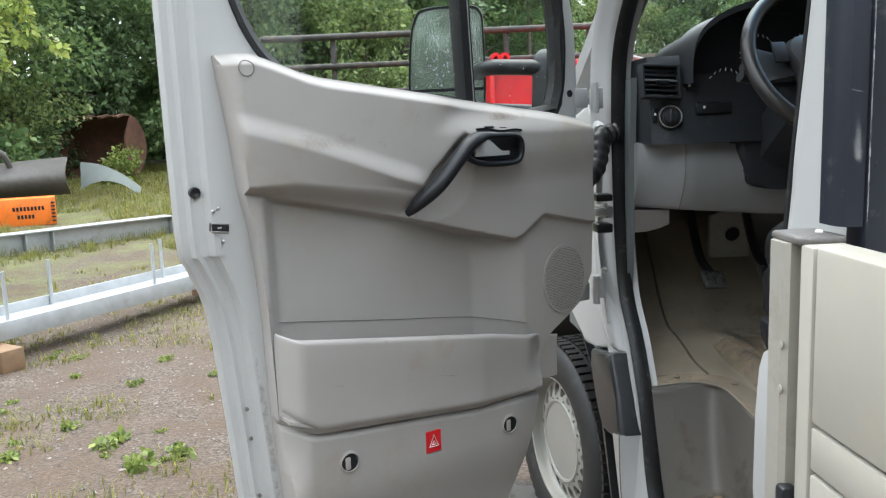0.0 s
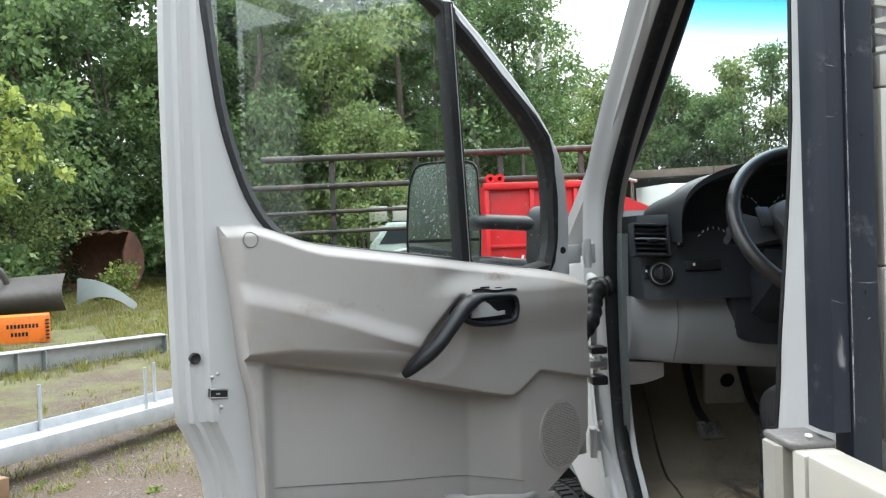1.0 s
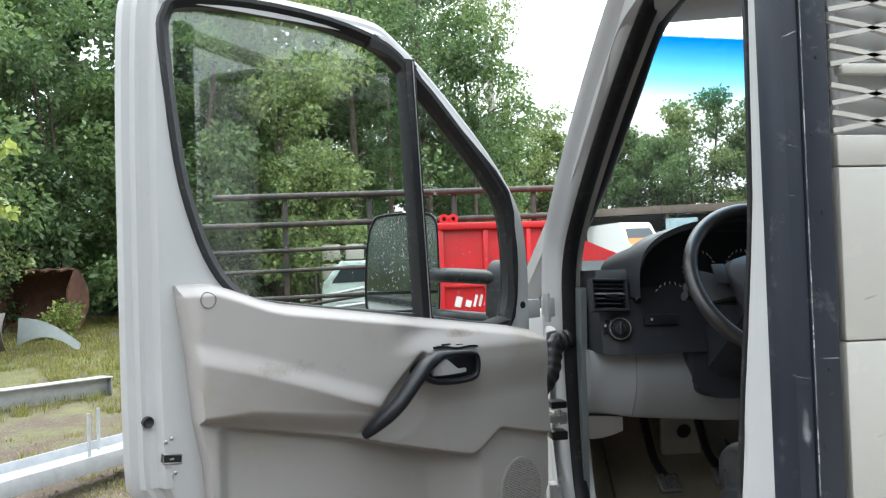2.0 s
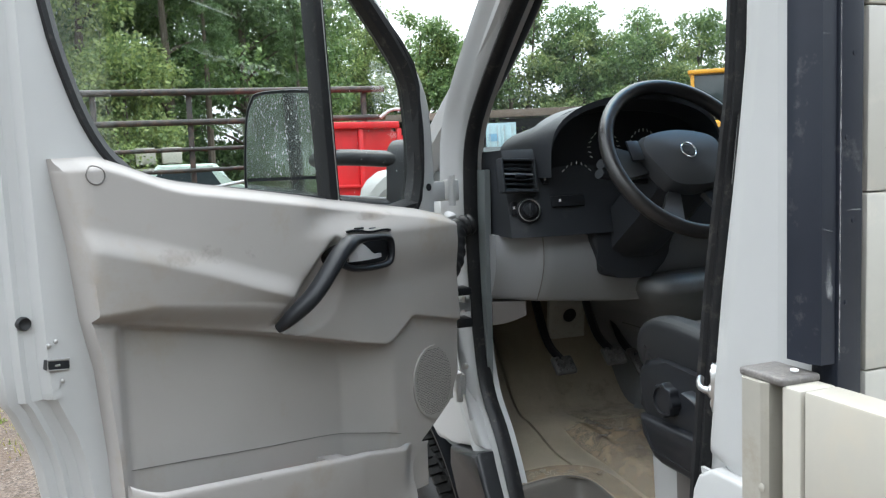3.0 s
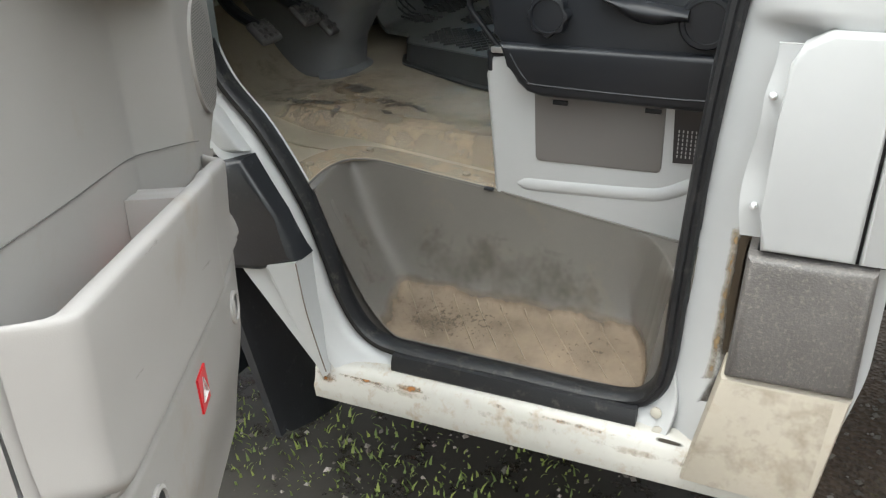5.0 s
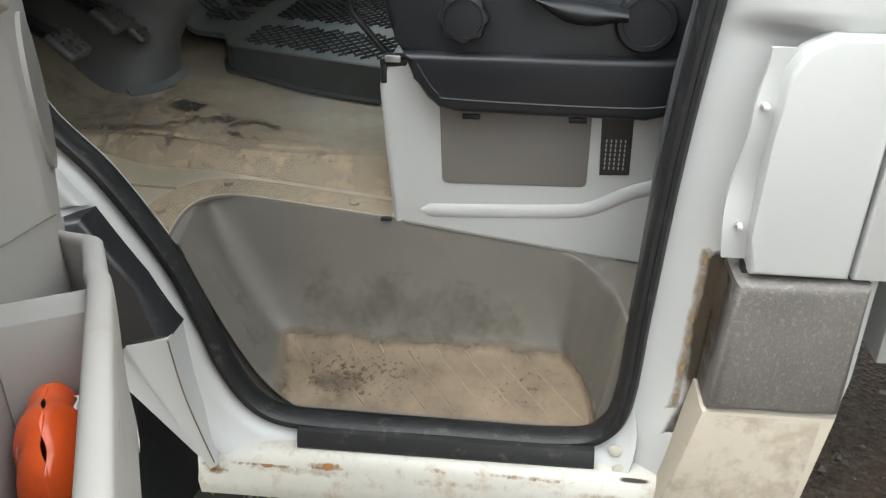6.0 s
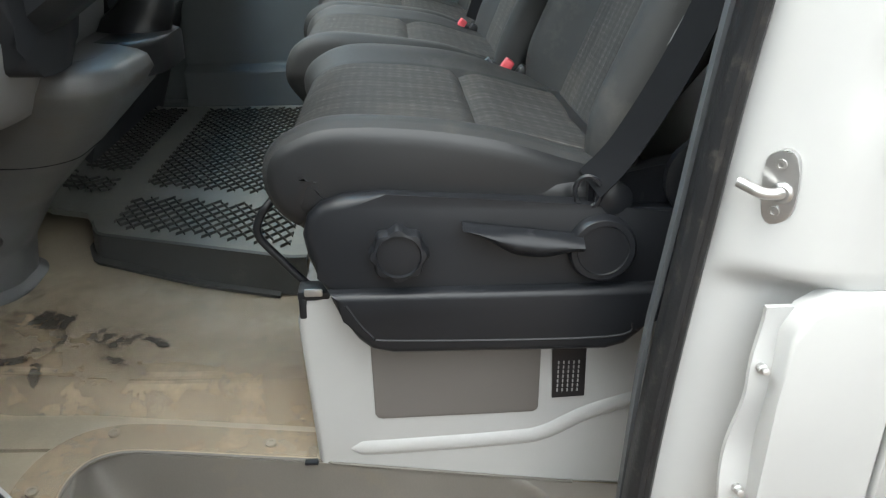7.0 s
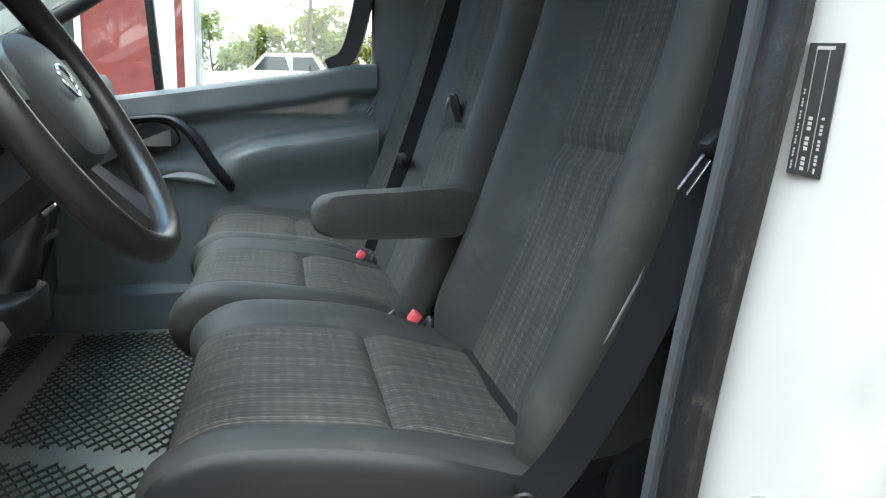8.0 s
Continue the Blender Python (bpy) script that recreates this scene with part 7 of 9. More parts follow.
# pedals
PEDAL = mat("worn_grey_pedal_rubber", (0.062, 0.060, 0.058), 0.45, var=0.3, scale=40, bump=0.2, bscale=200, dirt=((0.03, 0.03, 0.03), 0.3, 60))
for x, y, z, w, hh, name in ((0.985, 2.222, 1.085, 0.062, 0.055, "clutch_pedal"), (1.145, 2.232, 1.090, 0.062, 0.055, "brake_pedal"), (1.235, 2.25, 1.06, 0.04, 0.09, "accelerator_pedal")):
    bm = new_mesh()
    box(bm, (x, y, z), (w, 0.016, hh), Matrix.Rotation(radians(-48), 3, "X"), 0.007, 3)
    pd = part(name, bm, PEDAL, truck, "worn grey rubber pedal")
    for i in range(3):
        for j in range(3):
            bm = new_mesh()
            lathe(bm, [(0.0055, 0), (0.0045, 0.004), (0.002, 0.005)], axis(V((x, y, z)) + Matrix.Rotation(radians(-48), 3, "X") @ V(((i - 1) * w * 0.29, -0.008, (j - 1) * hh * 0.29)), Matrix.Rotation(radians(-48), 3, "X") @ V((0, -1, 0))), 8)
            part("pedal_stud", bm, PEDAL, pd)
    bm = new_mesh()
    tube(bm, crom([(x, y + 0.01, z + 0.01), (x - 0.01, y + 0.08, z + 0.06), (x - 0.015, y + 0.14, z + 0.20), (x - 0.01, y + 0.16, z + 0.32)], 5), 0.012, 8)
    part("pedal_arm", bm, DARK, pd)
bm = new_mesh()
pl = [(1.065, 1.225), (1.075, 1.10), (1.10, 1.085), (1.15, 1.09), (1.20, 1.085), (1.185, 1.16), (1.195, 1.235), (1.10, 1.24)]
hole = [(1.137 + 0.021 * math.cos(a), 1.168 + 0.021 * math.sin(a)) for a in (2 * math.pi * k / 20 for k in range(20))]
prism(bm, pl, lambda x, z, w: V((x, w + 0.25 * (1.24 - z), z)), 2.455, 2.44, 0.004)
br = part("pedal_bracket", bm, WHITE_DIRTY, truck, "white steel pedal bracket with a round hole")
bm = new_mesh()
prism(bm, hole, lambda x, z, w: V((x, w + 0.25 * (1.24 - z), z)), 2.45, 2.437)
part("bracket_hole", bm, DARK, br)

# ---- rubber mat on the passenger floor ----
mat_o = thing("floor_mat", (1.9, 2.05, 0.905), "dark rubber floor mat with raised diamond ribs and dusty film", "floor mat")
bm = new_mesh()
def ME(u, v):
    y = 1.745 + 0.66 * v
    x0 = 1.302 + 0.345 * max(0, y - 1.775) + 0.10 * smooth(2.13, 2.20, y)
    return V((x0 + (2.43 - x0) * u, y, 0.972 + 0.19 * smooth(0.80, 1.0, v)))


slab(bm, lambda u, v: ME(u, v), 40, 40, (0, 0, -0.012))
part("mat_body", bm, MAT_R, mat_o)
bm = new_mesh()
slab(bm, lambda u, v: (lambda p: V((p.x - 0.003 - 0.010 * (1 - u) ** 2, p.y, 0.908 + 0.0655 * u)))(ME(0, 0.64 * v)), 6, 30, (0.012, 0, 0))
slab(bm, lambda u, v: (lambda p: V((p.x - 0.030 + 0.022 * u, p.y, floor_z(p.x - 0.02, p.y) + 0.0075)))(ME(0, 0.07 + 0.57 * v)), 2, 30, (0, 0, -0.005))
part("mat_edge", bm, MAT_EDGE, mat_o, "smooth turned-down mat edge, its shade put into the rubber colour")
verts, faces = [], []
for c0, c1, r0, r1 in ((0.035, 0.22, 0.04, 0.60), (0.27, 0.97, 0.04, 0.60), (0.12, 0.24, 0.67, 0.97), (0.29, 0.97, 0.67, 0.97)):
    for sg in (-1, 1):
        for k in range(-46, 60):
            pts = []
            for q in range(0, 41):
                v = q / 40
                u = c0 + k * 0.036 + sg * v * 0.95
                if c0 < u < c1 and r0 < v < r1:
                    pts.append(ME(u, v))
            for a, b in zip(pts, pts[1:]):
                w = V((0.0024, 0.0, 0))
                i = len(verts)
                verts += [a - w, a + w, b + w, b - w, a - w * 0.5 + V((0, 0, 0.005)), a + w * 0.5 + V((0, 0, 0.005)), b + w * 0.5 + V((0, 0, 0.005)), b - w * 0.5 + V((0, 0, 0.005))]
                faces += [(i + 4, i + 5, i + 6, i + 7), (i, i + 4, i + 7, i + 3), (i + 1, i + 2, i + 6, i + 5)]
loose_mesh("mat_ribs", [v - V((1.9, 2.05, 0.905)) for v in verts], faces, MAT_RIB, mat_o)["kind"] = "stuff"

# ---- wrapper left in the door pocket ----
bag = thing("snack_bag", D(0.40, 0.03, 0.96), "crumpled orange snack bag in the door pocket", "wrapper")
bm = new_mesh()
sheet(bm, lambda u, v: (lambda a, k: D(0.425 + 0.115 * u, 0.019 + 0.026 * k * math.sin(a) + 0.002 * math.sin(17 * u + 4 * v), 0.985 + 0.046 * k * math.cos(a) + 0.002 * math.sin(14 * u)))(2 * math.pi * v, 0.04 + 0.96 * max(0.0, math.sin(math.pi * u)) ** 0.28), 30, 32)
part("bag_body", bm, BAG, bag)
bm = new_mesh()
slab(bm, lambda u, v: D(0.448 + 0.045 * u + 0.006 * math.sin(7 * v), 0.0455 - 0.006 * (2 * v - 1) ** 2 + 0.002 * math.sin(11 * u + 5 * v), 0.985 + 0.030 * v + 0.005 * math.sin(5 * u)), 12, 8, -DN * 0.002)
part("bag_print", bm, STICK_WHITE, bag, "torn white patch of the wrapper")


# ---- dropside body behind the cab ----
bm = new_mesh()
prism(bm, [(0.6025, 0.996), (0.609, 0.985), (0.6275, 0.985), (0.6275, 1.026), (0.6025, 1.026)], lambda x, y, w: V((x, y, w)), 1.396, 2.45, 0.0015)
post = part("headboard_post", bm, POST, truck, "scratched black steel headboard post")
bm = new_mesh()
box(bm, (0.6445, 1.0, 1.81), (0.0325, 0.036, 1.28), None, 0.002)
for z in np.arange(1.46, 2.4, 0.085):
    lathe(bm, [(0.0026, 0), (0.0026, 0.001)], axis((0.643 + 0.008 * math.sin(37 * z), 0.982, z), (0, -1, 0)), 8)
part("post_face", bm, POST, post, "black steel post face with screws")
rnd = random.Random(21)
for k in range(12):
    z, x, ln = rnd.uniform(1.42, 2.05), rnd.uniform(0.610, 0.656), rnd.uniform(0.008, 0.035)
    tilt, yy = rnd.uniform(-0.5, 0.5) + (1.4 if k % 4 == 0 else 0), 0.9845 if x < 0.627 else 0.9815
    film_on("scratch", STAIN_SCUFF, post, lambda u, v: V((min(0.6595, x + ln * (u - 0.5) * math.cos(tilt)), yy, z + ln * (u - 0.5) * math.sin(tilt) + 0.0014 * (v - 0.5))), 8, 2, lambda u, v: 0.48 * math.sin(math.pi * u) ** 0.5)
film_on("scuff_cloud", STAIN_SCUFF, post, lambda u, v: V((0.609 + 0.018 * u, 0.9845, 1.42 + 0.14 * v)), 8, 16, lambda u, v: 0.36 * patch(u, v))
film_on("worn_edge", STAIN_SCUFF, post, lambda u, v: V((0.6288 + 0.0014 * u, 0.9813, 1.40 + 0.7 * v)), 2, 60, lambda u, v: 0.55)
bm = new_mesh()
box(bm, (1.66, 0.994, 1.281), (1.98, 0.018, 0.202), None, 0.003)
head = part("headboard", bm, HEAD, truck, "cream lacquered headboard planks")
for z0, z1 in ((1.3830, 1.5722), (1.5734, 1.7644), (1.7656, 1.800)):
    bm = new_mesh()
    box(bm, (1.66, 0.994, (z0 + z1) / 2), (1.98, 0.018, z1 - z0), None, 0.003)
    part("headboard_plank", bm, HEAD, head)
for x, z in ((0.70, 1.52), (0.72, 1.50), (0.735, 1.53), (0.71, 1.47), (0.75, 1.49), (0.70, 1.62), (0.73, 1.44)):
    film_on("headboard_scrape", STAIN_DARK, head, lambda u, v: V((x + 0.03 * (u - 0.5), 0.9842, z + 0.004 * (v - 0.5) + 0.008 * (u - 0.5))), 10, 4, lambda u, v: 0.40 * patch(u, v, 0.6))
bm = new_mesh()
box(bm, (1.66, 0.994, 1.874), (1.96, 0.016, 0.012), None, 0.003)
box(bm, (1.66, 0.994, 2.42), (1.96, 0.018, 0.05), None, 0.003)
part("mesh_rail", bm, HEAD, head)
for row in range(12):
    zc = 1.8155 + 0.0305 * row + (0.013 if row > 1 else 0)
    bm = new_mesh()
    for sg in (-1, 1):
        pts = [V((0.668 + 0.0134 * k, 0.992, zc + sg * 0.0102 * abs(((k % 8) / 4.0) - 1) ** 0.8)) for k in range(145)]
        sweep(bm, pts, [(-0.0027, -0.004), (-0.0027, 0.004), (0.0027, 0.004), (0.0027, -0.004)], (0, -1, 0))
    part("mesh_strand", bm, HEAD, head)
bm = new_mesh()
slab(bm, lambda u, v: V((0.646 + 0.03 * u * u, 1.0855 - 0.06 * u, 0.95 + 1.32 * v)), 6, 10, (0.03, 0, 0))
part("cab_rear_corner", bm, WHITE, truck, "white painted rear cab corner")
# side board with its corner post
bm = new_mesh()
sweep(bm, [V((0.588, 1.028, 0.86)), V((0.588, 1.028, 1.378))], [(-0.020, -0.03), (-0.020, 0.026), (-0.014, 0.032), (0.014, 0.032), (0.020, 0.026), (0.020, -0.03)], (-1, 0, 0))
cpost = part("corner_post", bm, ALU, truck, "weathered aluminium corner post with a black cap")
bm = new_mesh()
box(bm, (0.588, 1.022, 1.382), (0.052, 0.066, 0.010), None, 0.004, 3)
part("post_cap", bm, SCUFF, cpost)
bm = new_mesh()
box(bm, (0.588, 1.0, 1.391), (0.006, 0.007, 0.003), None, 0.001)
part("cap_mark", bm, STICK_WHITE, cpost)
for z in (1.215, 1.265):
    bm = new_mesh()
    lathe(bm, [(0.0045, 0), (0.0045, 0.0012), (0.003, 0.0018)], axis((0.5565, 1.012, z), (-1, 0, 0)), 10)
    part("post_rivet", bm, ALU, cpost)
bm = new_mesh()
box(bm, (0.562, 1.004, 1.078), (0.02, 0.020, 0.055), None, 0.006)
part("latch_button", bm, DARK, cpost)
for z0, z1 in ((1.192, 1.380), (1.140, 1.188), (0.99, 1.136), (0.86, 0.986)):
    bm = new_mesh()
    box(bm, (0.588, -0.985, (z0 + z1) / 2), (0.044, 3.90, z1 - z0), None, 0.004)
    part("side_board_plank", bm, BEIGE, truck, "beige lacquered side board plank")
bm = new_mesh()
box(bm, (0.588, 0.980, 1.1195), (0.0475, 0.026, 0.519), None, 0.003)
part("side_board_end", bm, BEIGE, truck)
bm = new_mesh()
box(bm, (1.65, -0.99, 0.82), (2.1, 3.95, 0.07), None, 0.006)
box(bm, (2.70, -0.99, 1.12), (0.04, 3.90, 0.5), None, 0.006)
box(bm, (1.65, -2.96, 1.12), (2.1, 0.04, 0.5), None, 0.006)
part("load_bed", bm, BEIGE, truck, "beige load bed")


# ---- the yard ----
def ground_z(x, y):
    r = math.hypot(x - 1, y - 2)
    far = 0.0365 * (min(r, 46) - 5) if r > 5 else 0.0
    near = 0.012 * noise.noise((x * 1.3, y * 1.3, 0)) + 0.006 * noise.noise((x * 5, y * 5, 3)) if r < 16 else 0.0
    return 0.1 + far + near


def ground_material():
    m = bpy.data.materials.new("wet_gravel_ground")
    m.use_nodes = True
    n, l = m.node_tree.nodes, m.node_tree.links
    b = n["Principled BSDF"]
    tc = n.new("ShaderNodeTexCoord")

    def noise_node(sc, det=6.0, rgh=0.6):
        k = n.new("ShaderNodeTexNoise")
        k.inputs["Scale"].default_value, k.inputs["Detail"].default_value, k.inputs["Roughness"].default_value = sc, det, rgh
        l.new(tc.outputs["Object"], k.inputs["Vector"])
        return k

    patchy, big, mid, fine = noise_node(0.9, 9, 0.72), noise_node(0.55), noise_node(2.6, 8, 0.7), noise_node(60, 4)
    vor = n.new("ShaderNodeTexVoronoi")
    vor.inputs["Scale"].default_value = 75
    l.new(tc.outputs["Object"], vor.inputs["Vector"])

    def mixed(a, b2, fac, lo, hi):
        r = n.new("ShaderNodeMapRange")
        r.inputs["From Min"].default_value, r.inputs["From Max"].default_value = lo, hi
        l.new(fac, r.inputs["Value"])
        mx = n.new("ShaderNodeMix")
        mx.data_type = "RGBA"
        l.new(r.outputs[0], mx.inputs[0])
        for sock, v in ((mx.inputs[6], a), (mx.inputs[7], b2)):
            if isinstance(v, tuple):
                sock.default_value = (*v, 1)
            else:
                l.new(v, sock)
        return mx.outputs[2]

    stones = mixed((0.045, 0.033, 0.025), (0.165, 0.128, 0.102), vor.outputs["Color"], 0.25, 0.95)
    soil = mixed((0.050, 0.032, 0.021), (0.112, 0.075, 0.050), fine.outputs["Fac"], 0.3, 0.7)
    base = mixed(soil, stones, mid.outputs["Fac"], 0.40, 0.60)
    damp = mixed(base, (0.05, 0.04, 0.026), big.outputs["Fac"], 0.56, 0.70)
    turf = mixed((0.10, 0.125, 0.03), (0.16, 0.17, 0.055), fine.outputs["Fac"], 0.35, 0.65)
    sep, grow, near, total = n.new("ShaderNodeSeparateXYZ"), n.new("ShaderNodeMapRange"), n.new("ShaderNodeMath"), n.new("ShaderNodeMath")
    l.new(tc.outputs["Object"], sep.inputs[0])
    grow.inputs["From Min"].default_value, grow.inputs["From Max"].default_value = 5.0, 9.5
    grow.inputs["To Min"].default_value, grow.inputs["To Max"].default_value = -0.13, 0.04
    l.new(sep.outputs["Y"], grow.inputs["Value"])
    near.operation, total.operation = "ADD", "MULTIPLY_ADD"
    l.new(grow.outputs[0], near.inputs[0])
    l.new(patchy.outputs["Fac"], near.inputs[1])
    total.inputs[1].default_value = 0.28
    l.new(fine.outputs["Fac"], total.inputs[0])
    l.new(near.outputs[0], total.inputs[2])
    moss = mixed(damp, turf, total.outputs[0], 0.60, 0.80)
    l.new(moss, b.inputs["Base Color"])
    b.inputs["Roughness"].default_value = 0.8
    bp = n.new("ShaderNodeBump")
    bp.inputs["Strength"].default_value, bp.inputs["Distance"].default_value = 0.7, 0.012
    l.new(vor.outputs["Distance"], bp.inputs["Height"])
    bp2 = n.new("ShaderNodeBump")
    bp2.inputs["Strength"].default_value, bp2.inputs["Distance"].default_value = 0.5, 0.03
    l.new(mid.outputs["Fac"], bp2.inputs["Height"])
    l.new(bp.outputs[0], bp2.inputs["Normal"])
    l.new(bp2.outputs[0], b.inputs["Normal"])
    return m


GROUND = ground_material()
radii = [0.0] + [0.35 * 1.085**k for k in range(90)]
verts, faces = [], []
NA = 128
for r in radii:
    for k in range(NA):
        a = 2 * math.pi * k / NA
        x, y = 0.3 + r * math.cos(a), 3.0 + r * math.sin(a)
        verts.append((x, y, ground_z(x, y)))
for i in range(len(radii) - 1):
    for k in range(NA):
        q = (k + 1) % NA
        faces.append((i * NA + k, i * NA + q, (i + 1) * NA + q, (i + 1) * NA + k))
ground = loose_mesh("ground", verts, faces, GROUND)
ground.data.polygons.foreach_set("use_smooth", [True] * len(ground.data.polygons))
tagged(ground, "damp brown gravel yard with moss and weeds", "ground", kind="structure")
# Dark film: damp soil, with the truck's shade put into its colour.
film_on("damp_earth_shade", stain_mat("shaded_damp_soil", (0.016, 0.014, 0.011), 9, rough=0.6, detail=10, lo=0.75, hi=1.15), ground,
        lambda u, v: (lambda x, y: V((x, y, ground_z(x, y) + 0.004)))(0.30 + 2.3 * u, 1.05 + 2.3 * v), 60, 60, lambda u, v: 0.66 * smooth(0.0, 0.13, u) * smooth(0, 0.12, min(v, 1 - v)), "damp earth with the truck's shade put into its colour")


# ---- foliage ----
def leaf_cloud(name, centres, count, size, spread, material, parent, seed, droop=0.3, aspect=0.55):
    """Many small leaves, scattered about clump centres (x, y, z, radius)."""
    rng = np.random.default_rng(seed)
    c = np.array(centres, float)
    pick = rng.choice(len(c), count, p=c[:, 3] ** 2 / np.sum(c[:, 3] ** 2))
    off = rng.normal(size=(count, 3))
    off /= np.linalg.norm(off, axis=1)[:, None]
    rad = c[pick, 3] * rng.uniform(0.35, 1.0, count) ** 0.5 * (1 + spread * rng.normal(size=count) * 0.25)
    pos = c[pick, :3] + off * rad[:, None] * np.array([1, 1, 0.8])
    d = off + rng.normal(size=(count, 3)) * 0.7 + np.array([0, 0, -droop])
    d /= np.linalg.norm(d, axis=1)[:, None]
    s = np.cross(d, rng.normal(size=(count, 3)))
    s /= np.linalg.norm(s, axis=1)[:, None]
    k = size * rng.uniform(0.6, 1.3, count)[:, None]
    v = np.stack([pos - d * k * 0.5, pos + s * k * aspect * 0.5, pos + d * k * 0.5, pos - s * k * aspect * 0.5], 1).reshape(-1, 3)
    me = bpy.data.meshes.new(name)
    me.vertices.add(len(v))
    me.vertices.foreach_set("co", v.ravel())
    me.loops.add(len(v))
    me.loops.foreach_set("vertex_index", np.arange(len(v), dtype=np.int32))
    me.polygons.add(count)
    me.polygons.foreach_set("loop_start", np.arange(0, len(v), 4, dtype=np.int32))
    me.update(calc_edges=True)
    me.materials.append(material)
    ob = new(name, me)
    ob.parent = parent
    return ob


def leaf_tree(x, y, h, w, count, size, material, seed, bark=BARK, low=0.15, label="leafy green yard tree", weep=False, stems=1):
    z0 = ground_z(x, y) - 0.05
    t = thing("tree", (x, y, z0), label, "tree", "trees round the yard")
    rnd = random.Random(seed)
    bm = new_mesh()
    centres = []
    for st in range(stems):
        lean = V((rnd.uniform(-0.12, 0.12), rnd.uniform(-0.12, 0.12), 1))
        base = V((rnd.uniform(-0.25, 0.25), rnd.uniform(-0.25, 0.25), 0)) * (stems > 1)
        trunk = crom([base, base + lean * h * 0.35, base + lean * h * 0.65 + V((rnd.uniform(-0.2, 0.2), rnd.uniform(-0.2, 0.2), 0)), base + lean * h * 0.97], 4)
        r0 = 0.018 * h / stems**0.5
        tube(bm, trunk, r0, 8, size=lambda u: 1.0 - 0.88 * u)
        n = int(11 + h * 1.2) // stems + 3
        for k in range(n):
            f = low + (0.97 - low) * (k + rnd.random()) / n
            p = trunk[min(len(trunk) - 1, int(f * (len(trunk) - 1)))]
            a = rnd.uniform(0, 6.28)
            reach = w * (0.35 + 0.65 * math.sin(math.pi * min(1, (f - low) / (1 - low) * 0.75 + 0.22))) * rnd.uniform(0.55, 1.1)
            tip = p + V((math.cos(a) * reach, math.sin(a) * reach, reach * rnd.uniform(0.1, 0.55)))
            tube(bm, crom([p, (p + tip) / 2 + V((0, 0, 0.12 * reach)), tip], 3), r0 * 0.32 * (1 - 0.6 * f), 5, size=lambda u: 1 - 0.8 * u)
            for q in (0.5, 0.8, 1.0):
                c = p + (tip - p) * q + V((rnd.uniform(-0.3, 0.3), rnd.uniform(-0.3, 0.3), rnd.uniform(-0.25, 0.3))) * w * 0.35
                centres.append((*c, w * rnd.uniform(0.16, 0.34)))
                if weep:
                    for d in range(1, 4):
                        centres.append((c.x + rnd.uniform(-0.1, 0.1), c.y + rnd.uniform(-0.1, 0.1), c.z - 0.45 * d, w * 0.10))
    part("trunk", bm, bark, t, local=True)
    leaf_cloud("crown", centres, count, size, 0.6, material, t, seed, 0.8 if weep else 0.3)
    return t


def spruce(x, y, h, w, seed):
    t = thing("spruce", (x, y, ground_z(x, y) - 0.05), "dark green spruce with drooping fresh tips", "tree", "trees round the yard")
    rnd = random.Random(seed)
    bm = new_mesh()
    tube(bm, [(0, 0, 0), (0.03, 0, h * 0.5), (0, 0.02, h)], 0.016 * h, 8, size=lambda u: 1 - 0.93 * u)
    part("trunk", bm, BARK, t, local=True)
    centres = []
    for k in range(int(h * 11)):
        f = rnd.uniform(0.04, 1.0)
        a, reach = rnd.uniform(0, 6.28), w * (1 - f) ** 0.8 + 0.1
        for q in np.linspace(0.25, 1.0, 6):
            centres.append((math.cos(a) * reach * q, math.sin(a) * reach * q, h * f - 0.28 * reach * q * q + 0.05, 0.10 + 0.10 * (1 - q)))
    leaf_cloud("crown", centres, int(2600 * h), 0.075, 0.4, NEEDLE, t, seed, 0.9, 0.3)
    return t


# near bushes by the scrap, thicket behind, tall trees along the back of the yard
for i, (x, y, h, w, c, sz, mt) in enumerate((
        (-8.0, 16.0, 7.5, 2.4, 24000, 0.14, LEAF), (-6.2, 21.3, 8.5, 2.4, 22000, 0.15, LEAF), (-9.6, 13.4, 7.0, 2.4, 20000, 0.13, LEAF), (-3.4, 21.5, 9.0, 2.5, 22000, 0.15, LEAF), (-7.7, 17.2, 3.6, 1.5, 9000, 0.11, LEAF_L),
        (-5.0, 23.4, 6.0, 2.4, 16000, 0.16, LEAF), (-7.4, 20.4, 4.5, 2.0, 14000, 0.14, LEAF_D), (-2.4, 23.4, 5.0, 2.0, 14000, 0.14, LEAF), (-0.2, 21.2, 4.6, 1.8, 12000, 0.12, LEAF_L), (-10.5, 21.5, 11.0, 3.6, 16000, 0.28, LEAF_D), (-6.5, 26.5, 11.0, 3.6, 16000, 0.28, LEAF_D), (-2.5, 29.5, 12.0, 3.8, 16000, 0.30, LEAF_D), (2.4, 31.0, 12.0, 3.6, 16000, 0.30, LEAF_D),
        (-8.2, 19.5, 10.0, 2.8, 12000, 0.17, LEAF_D), (-1.2, 22.5, 9.5, 2.5, 14000, 0.15, LEAF_L), (1.0, 25.0, 10.5, 2.8, 13000, 0.17, LEAF), (3.6, 26.5, 11.0, 2.8, 13000, 0.17, LEAF_D), (-4.5, 26.0, 12.0, 3.2, 12000, 0.2, LEAF_D),
        (-11.5, 17.0, 10.0, 3.0, 10000, 0.18, LEAF_D), (5.6, 28.5, 10.0, 2.6, 11000, 0.18, LEAF), (-0.5, 28.5, 12.5, 3.0, 11000, 0.2, LEAF_D))):
    leaf_tree(x, y, h, w, c, sz, mt, 20 + i, stems=3 if h < 9 else 1, low=0.03)
